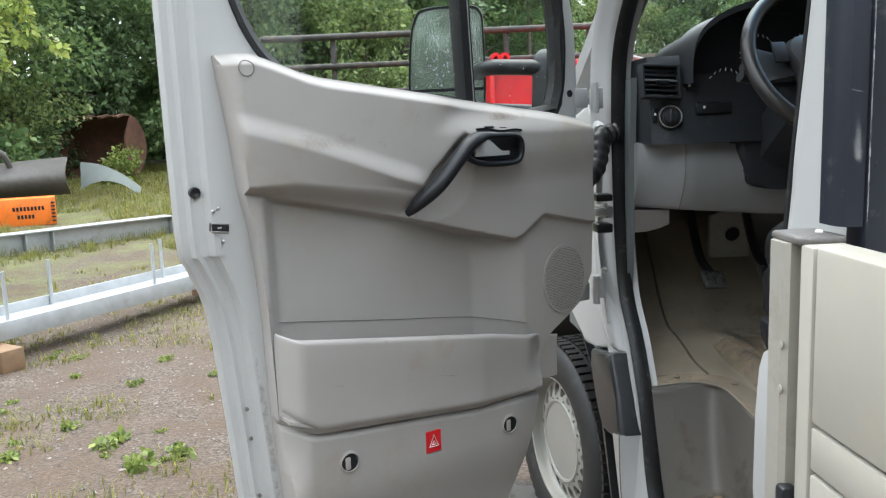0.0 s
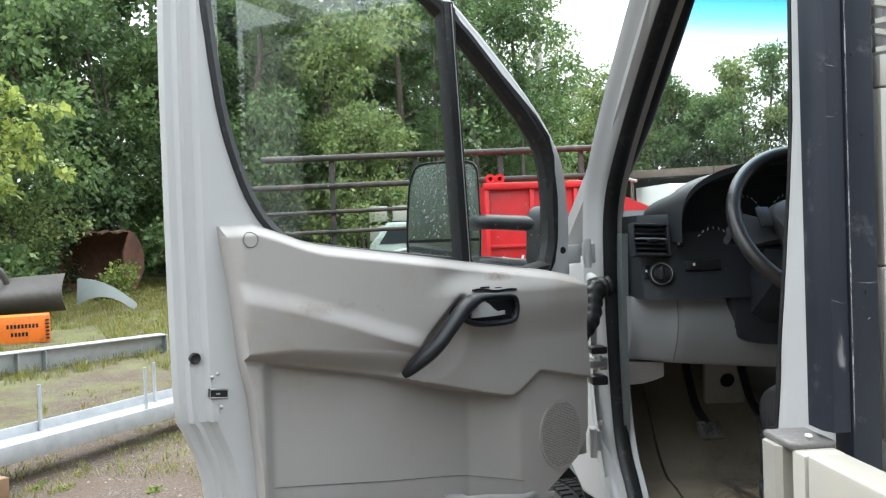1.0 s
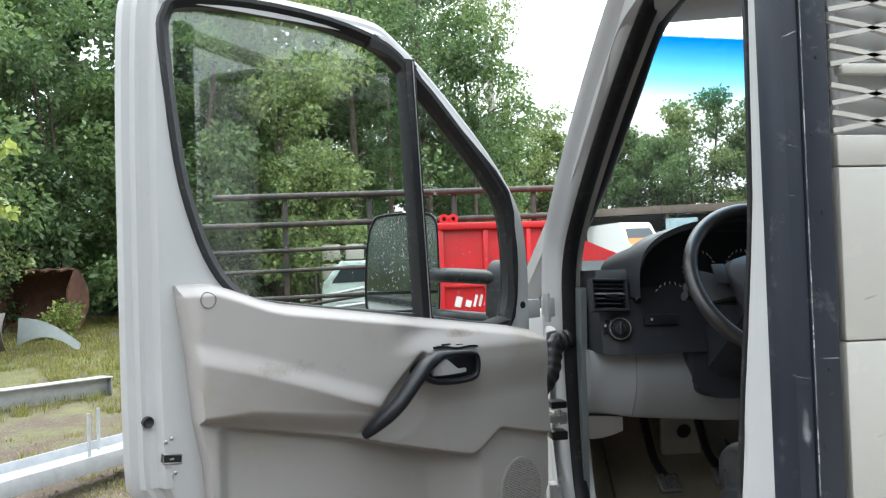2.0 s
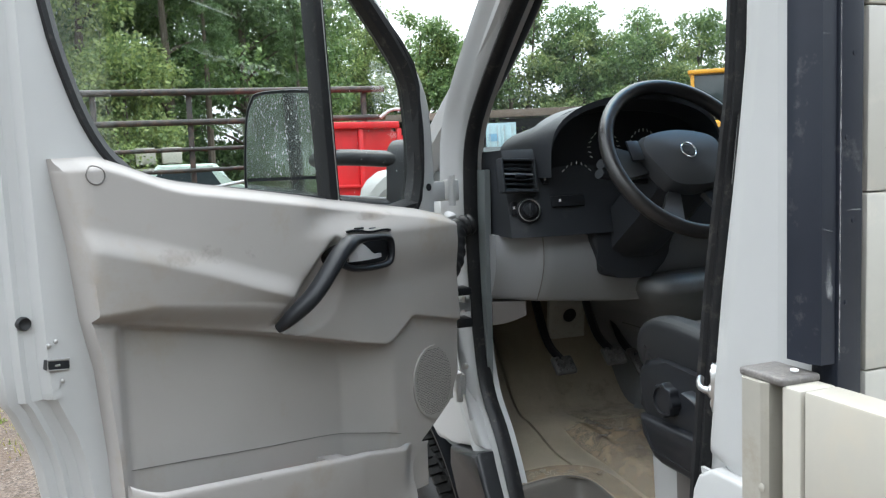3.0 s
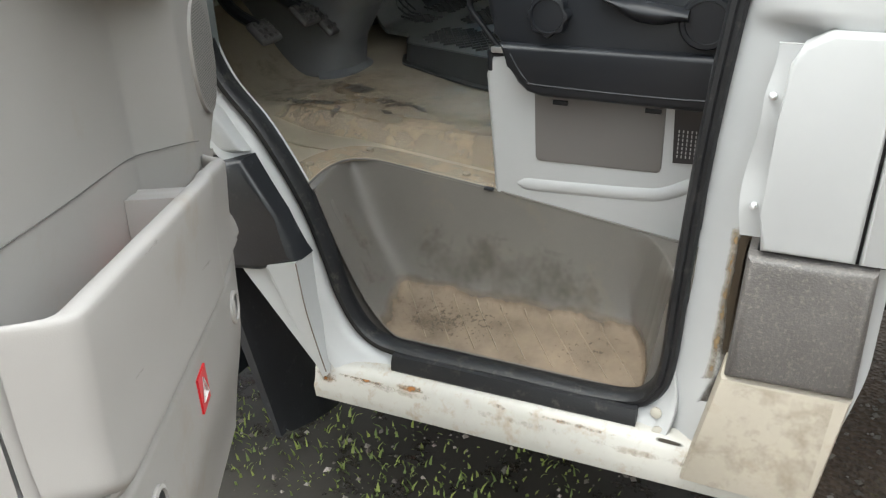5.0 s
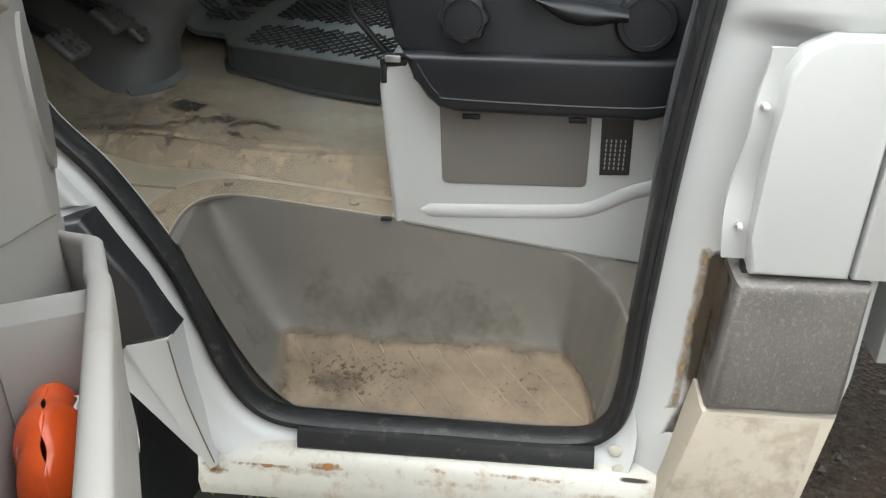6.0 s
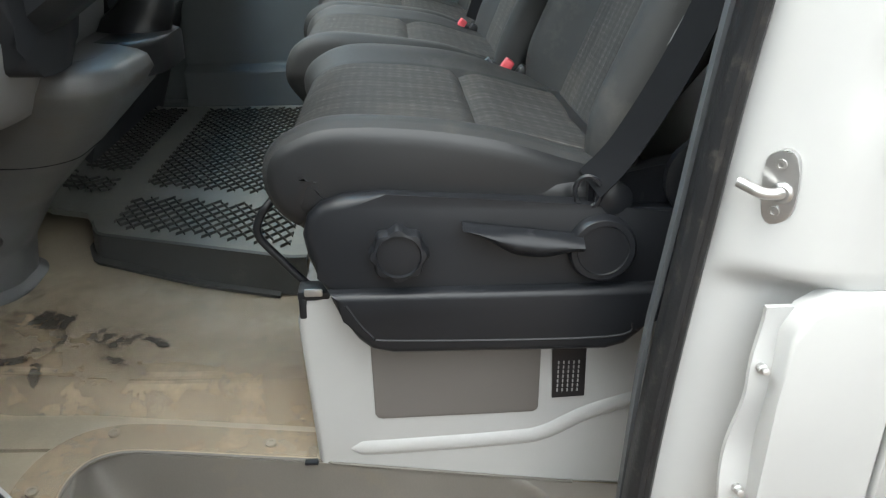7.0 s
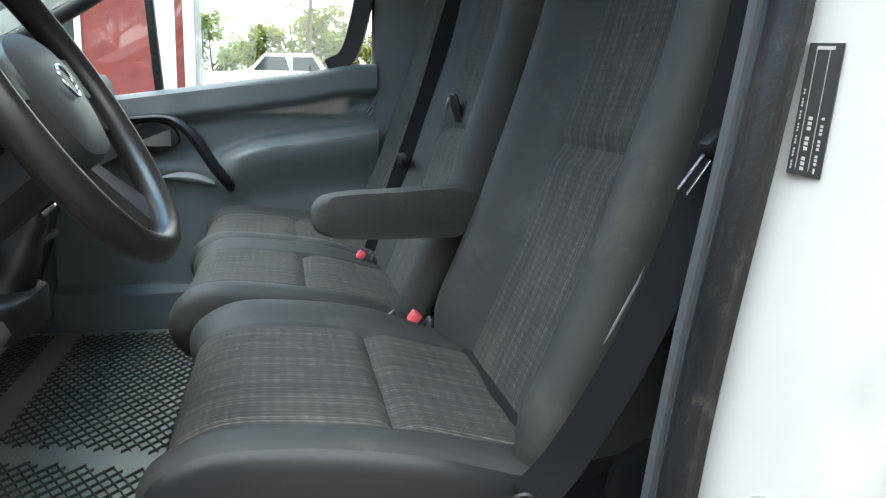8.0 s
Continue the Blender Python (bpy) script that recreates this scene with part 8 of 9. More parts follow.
spruce(1.9, 23.0, 7.5, 1.7, 3)
spruce(4.6, 24.5, 6.0, 1.5, 4)
leaf_tree(7.6, 34.0, 15.0, 2.3, 13000, 0.15, LEAF_L, 60, bark=BIRCH, low=0.2, label="tall birch with hanging twigs", weep=True)
leaf_tree(4.2, 33.0, 14.0, 2.6, 10000, 0.2, LEAF, 61, bark=BIRCH, low=0.15, label="tall birch behind the rack")
rnd = random.Random(77)
for k in range(19):
    f = k / 18
    x, y = 8.5 + 28 * f + rnd.uniform(-0.8, 0.8), 53.5 - 12 * f + rnd.uniform(-1.5, 1.5)
    leaf_tree(x, y, rnd.uniform(7.8, 10.6), 2.7, 9000, 0.24, (LEAF_L, LEAF, LEAF)[k % 3], 100 + k, low=0.12, label="slender green tree beyond the sheds")
# Added trees, out of view: rear ones fill the mirror, others shape the light.
for k, (x, y, h) in enumerate(((-30, 8, 9), (-34, -4, 10), (-26, -14, 10), (-16, -14, 10), (-11, -13, 11), (-7.5, -13.5, 9), (-5, -15, 11), (-3.2, -13, 7), (-1.5, -15.5, 10), (2, -18, 10), (6, -22, 10), (13, -25, 11), (20, -22, 10), (-16, 15, 10), (26, -16, 9))):
    leaf_tree(x, y, h, 3.4, 5000, 0.4, LEAF_D, 140 + k, low=0.1, label="leafy tree added round the yard for mirror and light")
for k in range(16):
    leaf_tree(75 + 4 * (k % 3), -34 + 5.2 * k, 4.6 + 1.8 * rnd.random(), 3.2, 2600, 0.5, LEAF_Y if k % 4 else LEAF_L, 170 + k, low=0.05, label="sunlit yellow-green tree far off")


# ---- steel, scrap and vehicles in the yard ----
def gz(x, y):
    return ground_z(x, y)


def beam_frame(a, b):
    a, b = V((a[0], a[1], 0)), V((b[0], b[1], 0))
    u = (b - a).normalized()
    return Matrix((( u.x, -u.y, 0, a.x), (u.y, u.x, 0, a.y), (0, 0, 1, 0), (0, 0, 0, 1))), (b - a).length


# near beam on timber, with threaded rods
m, L = beam_frame((-3.35, 4.05), (-1.02, 7.78))
m.translation.z = 0.25
beam = thing("steel_beam", m, "galvanised steel beam with upright threaded rods on timber blocks", "beam")
for y, zc, h in ((-0.125, 0.06, 0.12), (0.125, 0.0875, 0.175)):
    bm = new_mesh()
    box(bm, (L / 2, y, zc), (L, 0.014, h), None, 0.003)
    part("flange", bm, GALV, beam, local=True)
bm = new_mesh()
box(bm, (L / 2, 0, 0.104), (L, 0.236, 0.010), None, 0.002)
part("web", bm, GALV, beam, local=True)
bm = new_mesh()
box(bm, (1.15, -0.21, 0.03), (0.75, 0.13, 0.012), Matrix.Rotation(radians(-24), 3, "X"), 0.002)
part("end_plate", bm, GALV, beam, local=True)
for x, y in ((1.80, -0.06), (2.25, 0.10), (3.04, -0.06), (3.26, 0.08)):
    bm = new_mesh()
    lathe(bm, [(0.012 + 0.0018 * (k % 2), 0.08 + 0.0085 * k) for k in range(42)], Matrix.Translation((x, y, 0)), 10)
    part("threaded_rod", bm, GALV, beam, local=True)
for k, (x, y) in enumerate(((-2.36, 5.35), (-1.35, 7.2))):
    t = thing("timber_block", pose(x, y, gz(x, y), 0, 0, -35 + 8 * k), "cut brown timber block under a beam", "timber")
    bm = new_mesh()
    box(bm, (0, 0, 0.068), (0.40, 0.15, 0.145), None, 0.006)
    part("block", bm, WOOD, t, local=True)
# far I-beam with stiffeners
m, L = beam_frame((-6.0, 7.6), (-2.62, 10.78))
m.translation.z = 0.22
ib = thing("steel_beam", m, "galvanised steel I-beam with welded stiffeners on the grass", "beam")
for z in (0.008, 0.262):
    bm = new_mesh()
    box(bm, (L / 2, 0, z), (L, 0.24, 0.014), None, 0.002)
    part("flange", bm, GALV, ib, local=True)
bm = new_mesh()
box(bm, (L / 2, 0, 0.135), (L, 0.010, 0.24), None, 0.002)
part("web", bm, GALV, ib, local=True)
for x in (1.0, 2.55, 2.85, 3.15, L - 0.01):
    bm = new_mesh()
    box(bm, (x, -0.055, 0.135), (0.012, 0.10, 0.238), None, 0.002)
    part("stiffener", bm, GALV, ib, local=True)
# orange box with unreadable print
ob = thing("orange_crate", pose(-4.75, 11.75, gz(-4.75, 11.75), 0, 0, 18), "orange painted steel box with faded dark print", "box")
bm = new_mesh()
box(bm, (-0.3, 0.2, 0.19), (1.25, 0.42, 0.38), None, 0.015)
part("crate_body", bm, ORANGE, ob, local=True)
for k in range(2):
    bm = new_mesh()
    for q in range(9 - 4 * k):
        box(bm, (-0.18 + 0.045 * q + 0.05 * k, -0.0125, 0.24 - 0.11 * k), (0.03, 0.004, 0.055), Matrix.Rotation(0.1 * math.sin(q * 3), 3, "Y"))
    part("print_bars", bm, DARK, ob, local=True)
bm = new_mesh()
for q in range(6):
    box(bm, (0.31, -0.01, 0.06 + 0.05 * q), (0.05, 0.05, 0.02), None, 0.004)
part("crate_grip", bm, DARK, ob, local=True)
# wing parts
sp = thing("scrap_bumper", pose(-5.9, 14.3, gz(-5.9, 14.3), 0, 0, 10), "dark scrapped bumper shell lying on weeds", "car part")
bm = new_mesh()
slab(bm, lambda u, v: V((-0.9 + 1.7 * u, -0.35 * math.sin(math.pi * v) - 0.2 * (2 * u - 1) ** 2, 0.05 + 0.62 * v + 0.1 * u)), 18, 10, (0, 0.03, 0))
part("shell", bm, SCUFF, sp, local=True)
bm = new_mesh()
tube(bm, crom([(-0.1, -0.1, 0.6), (-0.15, -0.3, 0.85), (-0.3, -0.35, 0.95)], 5), 0.05, 8)
part("bracket", bm, SCUFF, sp, local=True)
wg = thing("scrap_wing", pose(-5.0, 15.3, gz(-5.0, 15.3), 0, 0, 5), "grey-green scrapped wing leaning on weeds", "car part")
bm = new_mesh()
slab(bm, lambda u, v: V((-0.25 + 1.0 * u, -0.12 * v, (0.62 - 0.50 * u * u) * (1 - v) + v * (0.62 - 0.5 * u * u - 0.14 - 0.38 * (1 - u) ** 2 * 0.9))), 20, 6, (0, 0.03, 0))
part("panel", bm, mat("dull_green_grey_paint", (0.12, 0.14, 0.13), 0.4, var=0.15, bump=0.05), wg, local=True)
# rusty bucket
bk = thing("excavator_bucket", pose(-6.05, 19.0, gz(-6.05, 19.0), 0, 0, -14), "rusty open excavator bucket on the grass", "bucket")
bm = new_mesh()
slab(bm, lambda u, v: V((-0.85 + 1.75 * u, 0.75 * math.sin(math.pi * (0.05 + 0.85 * v)) - 0.55, 0.70 - 0.68 * math.cos(math.pi * (0.05 + 0.85 * v)))), 8, 24, (0, 0.04, 0.02))
part("bucket_shell", bm, RUST, bk, local=True)
for x in (-0.86, 0.90):
    bm = new_mesh()
    prism(bm, [(0.75 * math.sin(math.pi * (0.05 + 0.85 * k / 16)) - 0.55, 0.70 - 0.68 * math.cos(math.pi * (0.05 + 0.85 * k / 16))) for k in range(17)] + [(-0.62, 0.9), (-0.62, 0.3)], lambda y, z, w: V((x + w, y, z)), 0, 0.04)
    part("bucket_side", bm, RUST, bk, local=True)
for k in range(5):
    bm = new_mesh()
    box(bm, (-0.7 + 0.36 * k, -0.48, 1.34), (0.12, 0.3, 0.05), Matrix.Rotation(radians(12), 3, "X"), 0.01)
    part("tooth", bm, RUST, bk, local=True)
# dark pipe rack
rk = thing("pipe_rack", (1.0, 14.2, gz(1.0, 14.2)), "dark rusty pipe rack with five rails", "rack")
for x in (-0.58, 0.85, 2.33, 3.75):
    bm = new_mesh()
    box(bm, (x - 1.0, 0, 1.33), (0.085, 0.085, 2.7), None, 0.008)
    part("post", bm, RACK, rk, local=True)
for z, x0, x1, r in ((2.64, -1.75, 4.1, 0.055), (2.16, -1.95, 4.1, 0.05), (1.72, -1.8, 2.8, 0.035), (1.38, -1.8, 2.6, 0.035), (0.92, -1.8, 2.4, 0.04), (0.5, -1.6, 2.6, 0.04)):
    bm = new_mesh()
    pipe_between(bm, (x0 - 1.0, -0.08, z - 0.02), (x1 - 1.0, -0.08, z + 0.05), r, 10)
    part("rail", bm, RACK, rk, local=True)
for k in range(5):
    bm = new_mesh()
    pipe_between(bm, (-2.2 + 0.2 * k, 0.4 + 0.2 * k, 0.35 + 0.12 * k), (1.4 + 0.3 * k, 0.5 + 0.15 * k, 0.45 + 0.26 * k), 0.03, 8)
    part("stored_pipe", bm, RACK if k % 2 else GALV, rk, local=True)
sc = thing("scrap_cab", pose(1.1, 18.2, gz(1.1, 18.2), 0, 0, -8), "pale green scrapped cab behind the pipe rack", "scrap")
bm = new_mesh()
prism(bm, [(-1.1, 0.15), (1.2, 0.15), (1.25, 0.9), (0.75, 1.0), (0.45, 1.42), (-0.65, 1.42), (-1.05, 0.95)], lambda x, z, w: V((x, w, z)), 0.9, -0.5, 0.06, 3)
part("cab_body", bm, SCRAP, sc, local=True)
bm = new_mesh()
prism(bm, [(-0.85, 0.95), (0.58, 0.98), (0.36, 1.32), (-0.6, 1.32)], lambda x, z, w: V((x, w, z)), -0.4, -0.512)
part("window_hole", bm, FARGLASS, sc, local=True)
bm = new_mesh()
for k in range(5):
    box(bm, (-1.2 + 0.6 * k, -0.75 + 0.06 * k, 0.28 + 0.13 * (k % 3)), (1.5, 0.06, 0.05), Matrix.Rotation(0.12 * (k - 2), 3, "Y"), 0.01)
part("loose_bars", bm, GALV, sc, local=True)["kind"] = "stuff"
for x, h in ((-0.2, 2.1), (0.35, 1.9)):
    t = thing("white_crate", (x + 0.4, 19.6, gz(x, 19.6)), "whitish stacked scrap crate", "crate")
    bm = new_mesh()
    for q in range(4):
        box(bm, (0, 0, 0.25 + 0.45 * q), (0.42, 0.6, 0.36), None, 0.02)
    part("stack", bm, BEIGE, t, local=True)
# red skip
sk = thing("skip_container", (3.2, 12.6, gz(3.2, 12.6)), "red steel skip with a sloping end and lettering", "skip")
bm = new_mesh()
prism(bm, [(-1.42, 0.12), (1.0, 0.12), (1.80, 1.22), (1.80, 1.36), (0.5, 1.86), (0.35, 2.02), (-1.42, 2.02)], lambda x, z, w: V((x, w, z)), 1.6, -0.3, 0.03)
part("skip_body", bm, RED, sk, local=True)
for x in (-1.40, -0.72, -0.05, 0.55):
    bm = new_mesh()
    box(bm, (x, -0.33, 1.05), (0.07, 0.08, 1.8), None, 0.01)
    part("rib", bm, RED, sk, local=True)
bm = new_mesh()
box(bm, (-0.45, -0.34, 2.0), (2.0, 0.12, 0.10), None, 0.015)
part("top_rim", bm, RED, sk, local=True)
bm = new_mesh()
box(bm, (-0.45, -0.335, 1.10), (1.95, 0.05, 0.05), None, 0.01)
part("mid_rail", bm, RED, sk, local=True)
for x in (-1.32, -1.18):
    bm = new_mesh()
    lathe(bm, [(0.075, -0.05), (0.075, 0.05), (0.03, 0.05), (0.03, -0.05)], axis((x, -0.2, 2.12), (0, 1, 0)), 16)
    part("lifting_lug", bm, RED, sk, local=True)
bm = new_mesh()
for q, (x, z, w, h) in enumerate(((-1.15, 0.86, 0.10, 0.16), (-1.0, 0.83, 0.09, 0.10), (-0.89, 0.87, 0.04, 0.18), (-0.81, 0.87, 0.04, 0.18), (-0.72, 0.83, 0.08, 0.10), (-0.50, 0.85, 0.12, 0.16), (-0.36, 0.84, 0.08, 0.12), (-0.25, 0.84, 0.08, 0.12), (-0.13, 0.84, 0.07, 0.11), (0.0, 0.85, 0.04, 0.14),
                                  (-0.72, 0.56, 0.10, 0.18), (-0.58, 0.53, 0.09, 0.11), (-0.46, 0.53, 0.09, 0.11), (-0.34, 0.53, 0.07, 0.11), (-0.22, 0.53, 0.07, 0.11))):
    box(bm, (x, -0.304, z), (w, 0.006, h), Matrix.Rotation(0.25, 3, "Y"), 0.002, 1)
part("lettering_bars", bm, STICK_WHITE, sk, local=True)["kind"] = "stuff"
t = thing("hoist_cable", (3.9, 13.3, gz(3.9, 13.3) + 2.0), "pale coiled strap on the skip", "strap")
bm = new_mesh()
tube(bm, crom([(-0.3, -0.6, 0.12), (-0.1, -0.6, 0.24), (0.15, -0.6, 0.22), (0.1, -0.6, 0.10), (0.35, -0.6, 0.02)], 6), 0.025, 8)
part("strap", bm, GALV, t, local=True)

# sheds, container and van at the far side
sh = thing("open_shed", pose(17.5, 41.0, gz(17.5, 41), 0, 0, -26), "long open shed with a weathered brown fascia", "shed")
bm = new_mesh()
box(bm, (-2, 2.6, 3.12), (20.5, 6.0, 0.10), None, 0.02)
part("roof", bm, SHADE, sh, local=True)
for k in range(5):
    bm = new_mesh()
    box(bm, (-10.1 + 4.1 * k, -0.42, 2.98), (4.08, 0.05, 0.40), None, 0.01)
    part("fascia_board", bm, ROOFWOOD, sh, local=True)
bm = new_mesh()
box(bm, (-2, 5.5, 1.5), (20.4, 0.10, 3.1), None, 0.01)
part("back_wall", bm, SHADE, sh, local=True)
for x in (-8.0, -4.0, 0.4, 4.0, 8.0):
    bm = new_mesh()
    box(bm, (x, -0.2, 1.4), (0.16, 0.16, 2.8), None, 0.01)
    part("shed_post", bm, ROOFWOOD, sh, local=True)
bx = thing("shipping_container", pose(18.35, 40.2, gz(18.3, 40.2), 0, 0, -26), "pale blue shipping container with locked doors", "container")
bm = new_mesh()
box(bm, (0, 1.5, 1.27), (1.6, 3.0, 2.5), None, 0.02)
part("container_body", bm, BLUEBOX, bx, local=True)
for k in range(2):
    bm = new_mesh()
    box(bm, (-0.39 + 0.78 * k, -0.03, 1.27), (0.74, 0.05, 2.35), None, 0.01)
    dr = part("container_door", bm, BLUEBOX, bx, local=True)
    for q in (-0.2, 0.2):
        bm = new_mesh()
        pipe_between(bm, (-0.39 + 0.78 * k + q, -0.08, 0.15), (-0.39 + 0.78 * k + q, -0.08, 2.4), 0.02, 6)
        part("lock_bar", bm, GALV, dr, local=True)
    bm = new_mesh()
    box(bm, (-0.39 + 0.78 * k, -0.06, 1.75), (0.5, 0.01, 0.4), None, 0.003)
    part("door_panel", bm, mat("blue_panel_paint", (0.16, 0.33, 0.48), 0.5) if k == 0 else BLUEBOX, dr, local=True)
vn = thing("delivery_van", pose(15.75, 38.6, gz(15.75, 38.6), 0, 0, 8), "white delivery van with an orange bonnet parked in a shed", "van")
bm = new_mesh()
prism(bm, [(-0.1, 0.35), (4.6, 0.35), (4.7, 2.4), (1.15, 2.42), (0.95, 2.3), (0.35, 1.45), (-0.12, 1.22)], lambda y, z, w: V((w, y, z)), -0.9, 0.9, 0.10, 3)
part("van_body", bm, CARWHITE, vn, local=True)
bm = new_mesh()
prism(bm, [(-0.78, 1.48), (0.78, 1.48), (0.70, 2.14), (-0.70, 2.14)], lambda x, z, w: V((x, w + (z - 1.48) * 0.82, z)), 0.42, 0.30)
part("windscreen", bm, FARGLASS, vn, local=True)
bm = new_mesh()
slab(bm, lambda u, v: V((-0.86 + 1.72 * u, -0.16 + 0.50 * v, 1.14 + 0.42 * v)), 8, 4, (0, -0.02, 0.03))
part("bonnet", bm, ORANGE, vn, local=True)
bm = new_mesh()
box(bm, (0, -0.12, 0.90), (0.7, 0.06, 0.24), None, 0.02)
part("grille", bm, DARK, vn, local=True)
bm = new_mesh()
box(bm, (0, -0.14, 0.52), (1.8, 0.12, 0.34), None, 0.05)
part("bumper", bm, SCUFF, vn, local=True)
for x in (-0.7, 0.7):
    bm = new_mesh()
    box(bm, (x, -0.10, 0.98), (0.28, 0.06, 0.22), None, 0.04)
    part("headlight", bm, CHROME, vn, local=True)
    for y in (0.75, 3.8):
        bm = new_mesh()
        lathe(bm, [(0.18, -0.1), (0.34, -0.1), (0.34, 0.1), (0.18, 0.1)], axis((x * 1.2, y, 0.34), (1, 0, 0)), 20)
        part("wheel", bm, TYRE, vn, local=True)
bm = new_mesh()
box(bm, (0, -0.205, 0.55), (0.5, 0.01, 0.11))
part("number_plate", bm, STICK_WHITE, vn, local=True)
# yellow loader
ld = thing("wheel_loader", pose(18.9, 23.6, gz(18.9, 23.6), 0, 0, -40), "yellow wheel loader with a glazed cab", "loader")
bm = new_mesh()
box(bm, (0, 0.6, 1.45), (1.8, 3.2, 1.0), None, 0.10, 3)
part("chassis", bm, YELLOW, ld, local=True)
bm = new_mesh()
for x in (-0.78, 0.78):
    for y in (-0.5, 0.9):
        box(bm, (x, y, 2.72), (0.12, 0.12, 1.7), None, 0.02)
box(bm, (0, 0.2, 3.62), (1.85, 1.75, 0.14), None, 0.04)
part("cab_frame", bm, YELLOW, ld, local=True)
bm = new_mesh()
box(bm, (0, 0.2, 2.75), (1.52, 1.36, 1.55), None, 0.02)
part("cab_glass", bm, FARGLASS, ld, local=True)
for x in (-0.95, 0.95):
    for y in (-0.8, 1.7):
        bm = new_mesh()
        lathe(bm, [(0.35, -0.22), (0.72, -0.2), (0.75, 0), (0.72, 0.2), (0.35, 0.22)], axis((x, y, 0.75), (1, 0, 0)), 26)
        part("wheel", bm, TYRE, ld, local=True)
# red house with white corner boards
hx, hy = V((12.4, 2.72, 0)), V((-0.18, 0.984, 0))
hm = Matrix(((hy.y, hy.x, 0, hx.x), (-hy.x, hy.y, 0, hx.y), (0, 0, 1, gz(12.4, 2.7) - 0.1), (0, 0, 0, 1)))
rh = thing("red_house", hm, "red painted wooden house with white corner boards", "house")
bm = new_mesh()
box(bm, (4.0, 4.7, 2.4), (8.0, 9.4, 4.8))
part("wall", bm, REDHOUSE, rh, local=True)
for k in range(82):
    if k % 2 == 0:
        bm = new_mesh()
        box(bm, (-0.012, 0.06 + 0.113 * k, 2.4), (0.022, 0.045, 4.7))
        part("cover_batten", bm, REDHOUSE, rh, local=True)
bm = new_mesh()
prism(bm, [(-0.7, 4.55), (8.7, 4.55), (4.0, 7.2)], lambda x, z, w: V((x, w, z)), -0.4, 9.8)
part("roof", bm, SHADE, rh, local=True)
bm = new_mesh()
box(bm, (-0.02, 0.07, 2.4), (0.07, 0.20, 4.8), None, 0.005)
part("corner_board", bm, CARWHITE, rh, local=True)
for y, w in ((0.32, 0.28),):
    bm = new_mesh()
    box(bm, (-0.03, y + 0.1, 2.6), (0.05, w, 4.2), None, 0.005)
    part("door_casing", bm, CARWHITE, rh, local=True)
for y in (2.1, 4.6, 7.4):
    bm = new_mesh()
    box(bm, (-0.03, y, 2.3), (0.07, 1.25, 1.5), None, 0.01)
    wf = part("window_frame", bm, CARWHITE, rh, local=True)
    for q in (-0.3, 0.3):
        bm = new_mesh()
        box(bm, (-0.068, y + q, 2.3), (0.01, 0.48, 1.28))
        part("pane", bm, FARGLASS, wf, local=True)
bm = new_mesh()
pipe_between(bm, (-0.1, -0.02, 0), (-0.1, -0.02, 4.6), 0.045, 8)
part("downpipe", bm, GALV, rh, local=True)
# white pickup beyond the passenger window
pk = thing("white_pickup", pose(30.0, 1.6, gz(30, 1.6), 0, 0, 90), "white double-cab pickup parked on the grass edge", "car")
bm = new_mesh()
prism(bm, [(-2.5, 0.45), (2.6, 0.45), (2.6, 1.08), (1.0, 1.12), (0.45, 1.72), (-1.15, 1.76), (-1.75, 1.12), (-2.5, 1.05)], lambda x, z, w: V((x, w, z)), 0.9, -0.9, 0.09, 3)
part("car_body", bm, CARWHITE, pk, local=True)
for a, b in ((-1.35, -0.50), (-0.40, 0.42)):
    for sg in (-1, 1):
        bm = new_mesh()
        prism(bm, [(a - 0.12 * (a < -1), 1.16), (b + (0.40 if b > 0 else 0), 1.16), (b, 1.62), (a + 0.15, 1.63)], lambda x, z, w: V((x, w * sg, z)), 0.88, 0.912)
        part("side_window", bm, FARGLASS, pk, local=True)
for x in (-1.6, 1.65):
    for sg in (-1, 1):
        bm = new_mesh()
        lathe(bm, [(0.2, -0.1), (0.38, -0.1), (0.38, 0.1), (0.2, 0.1)], axis((x, 0.85 * sg, 0.38), (0, 1, 0)), 20)
        part("wheel", bm, TYRE, pk, local=True)
leaf_tree(46.0, 0.0, 9.0, 1.6, 500, 0.16, LEAF_Y, 300, bark=BARK, low=0.45, label="thin half-bare tree by the road")
leaf_tree(34.0, -2.6, 11.0, 2.6, 4200, 0.2, LEAF_L, 301, bark=BIRCH, low=0.45, label="birch with hanging twigs by the road", weep=True)

# a branch of near leaves reaching in over the scrap
nb = thing("hazel_bush", (-4.5, 8.4, gz(-4.5, 8.4)), "light green hazel bush with a few brown leaves", "bush")
bm = new_mesh()
rnd = random.Random(31)
cl = []
for k in range(9):
    tipv = V((rnd.uniform(-0.6, 1.05), rnd.uniform(-0.7, 0.5), rnd.uniform(1.9, 3.1)))
    tube(bm, crom([(rnd.uniform(-0.15, 0.15), rnd.uniform(-0.15, 0.15), 0), (tipv.x * 0.35, tipv.y * 0.35, tipv.z * 0.6), tipv], 5), 0.018, 6, size=lambda u: 1 - 0.8 * u)
    for q in (0.7, 0.85, 1.0):
        cl.append((tipv.x * q, tipv.y * q, tipv.z * (0.55 + 0.45 * q) - 0.1, 0.20))
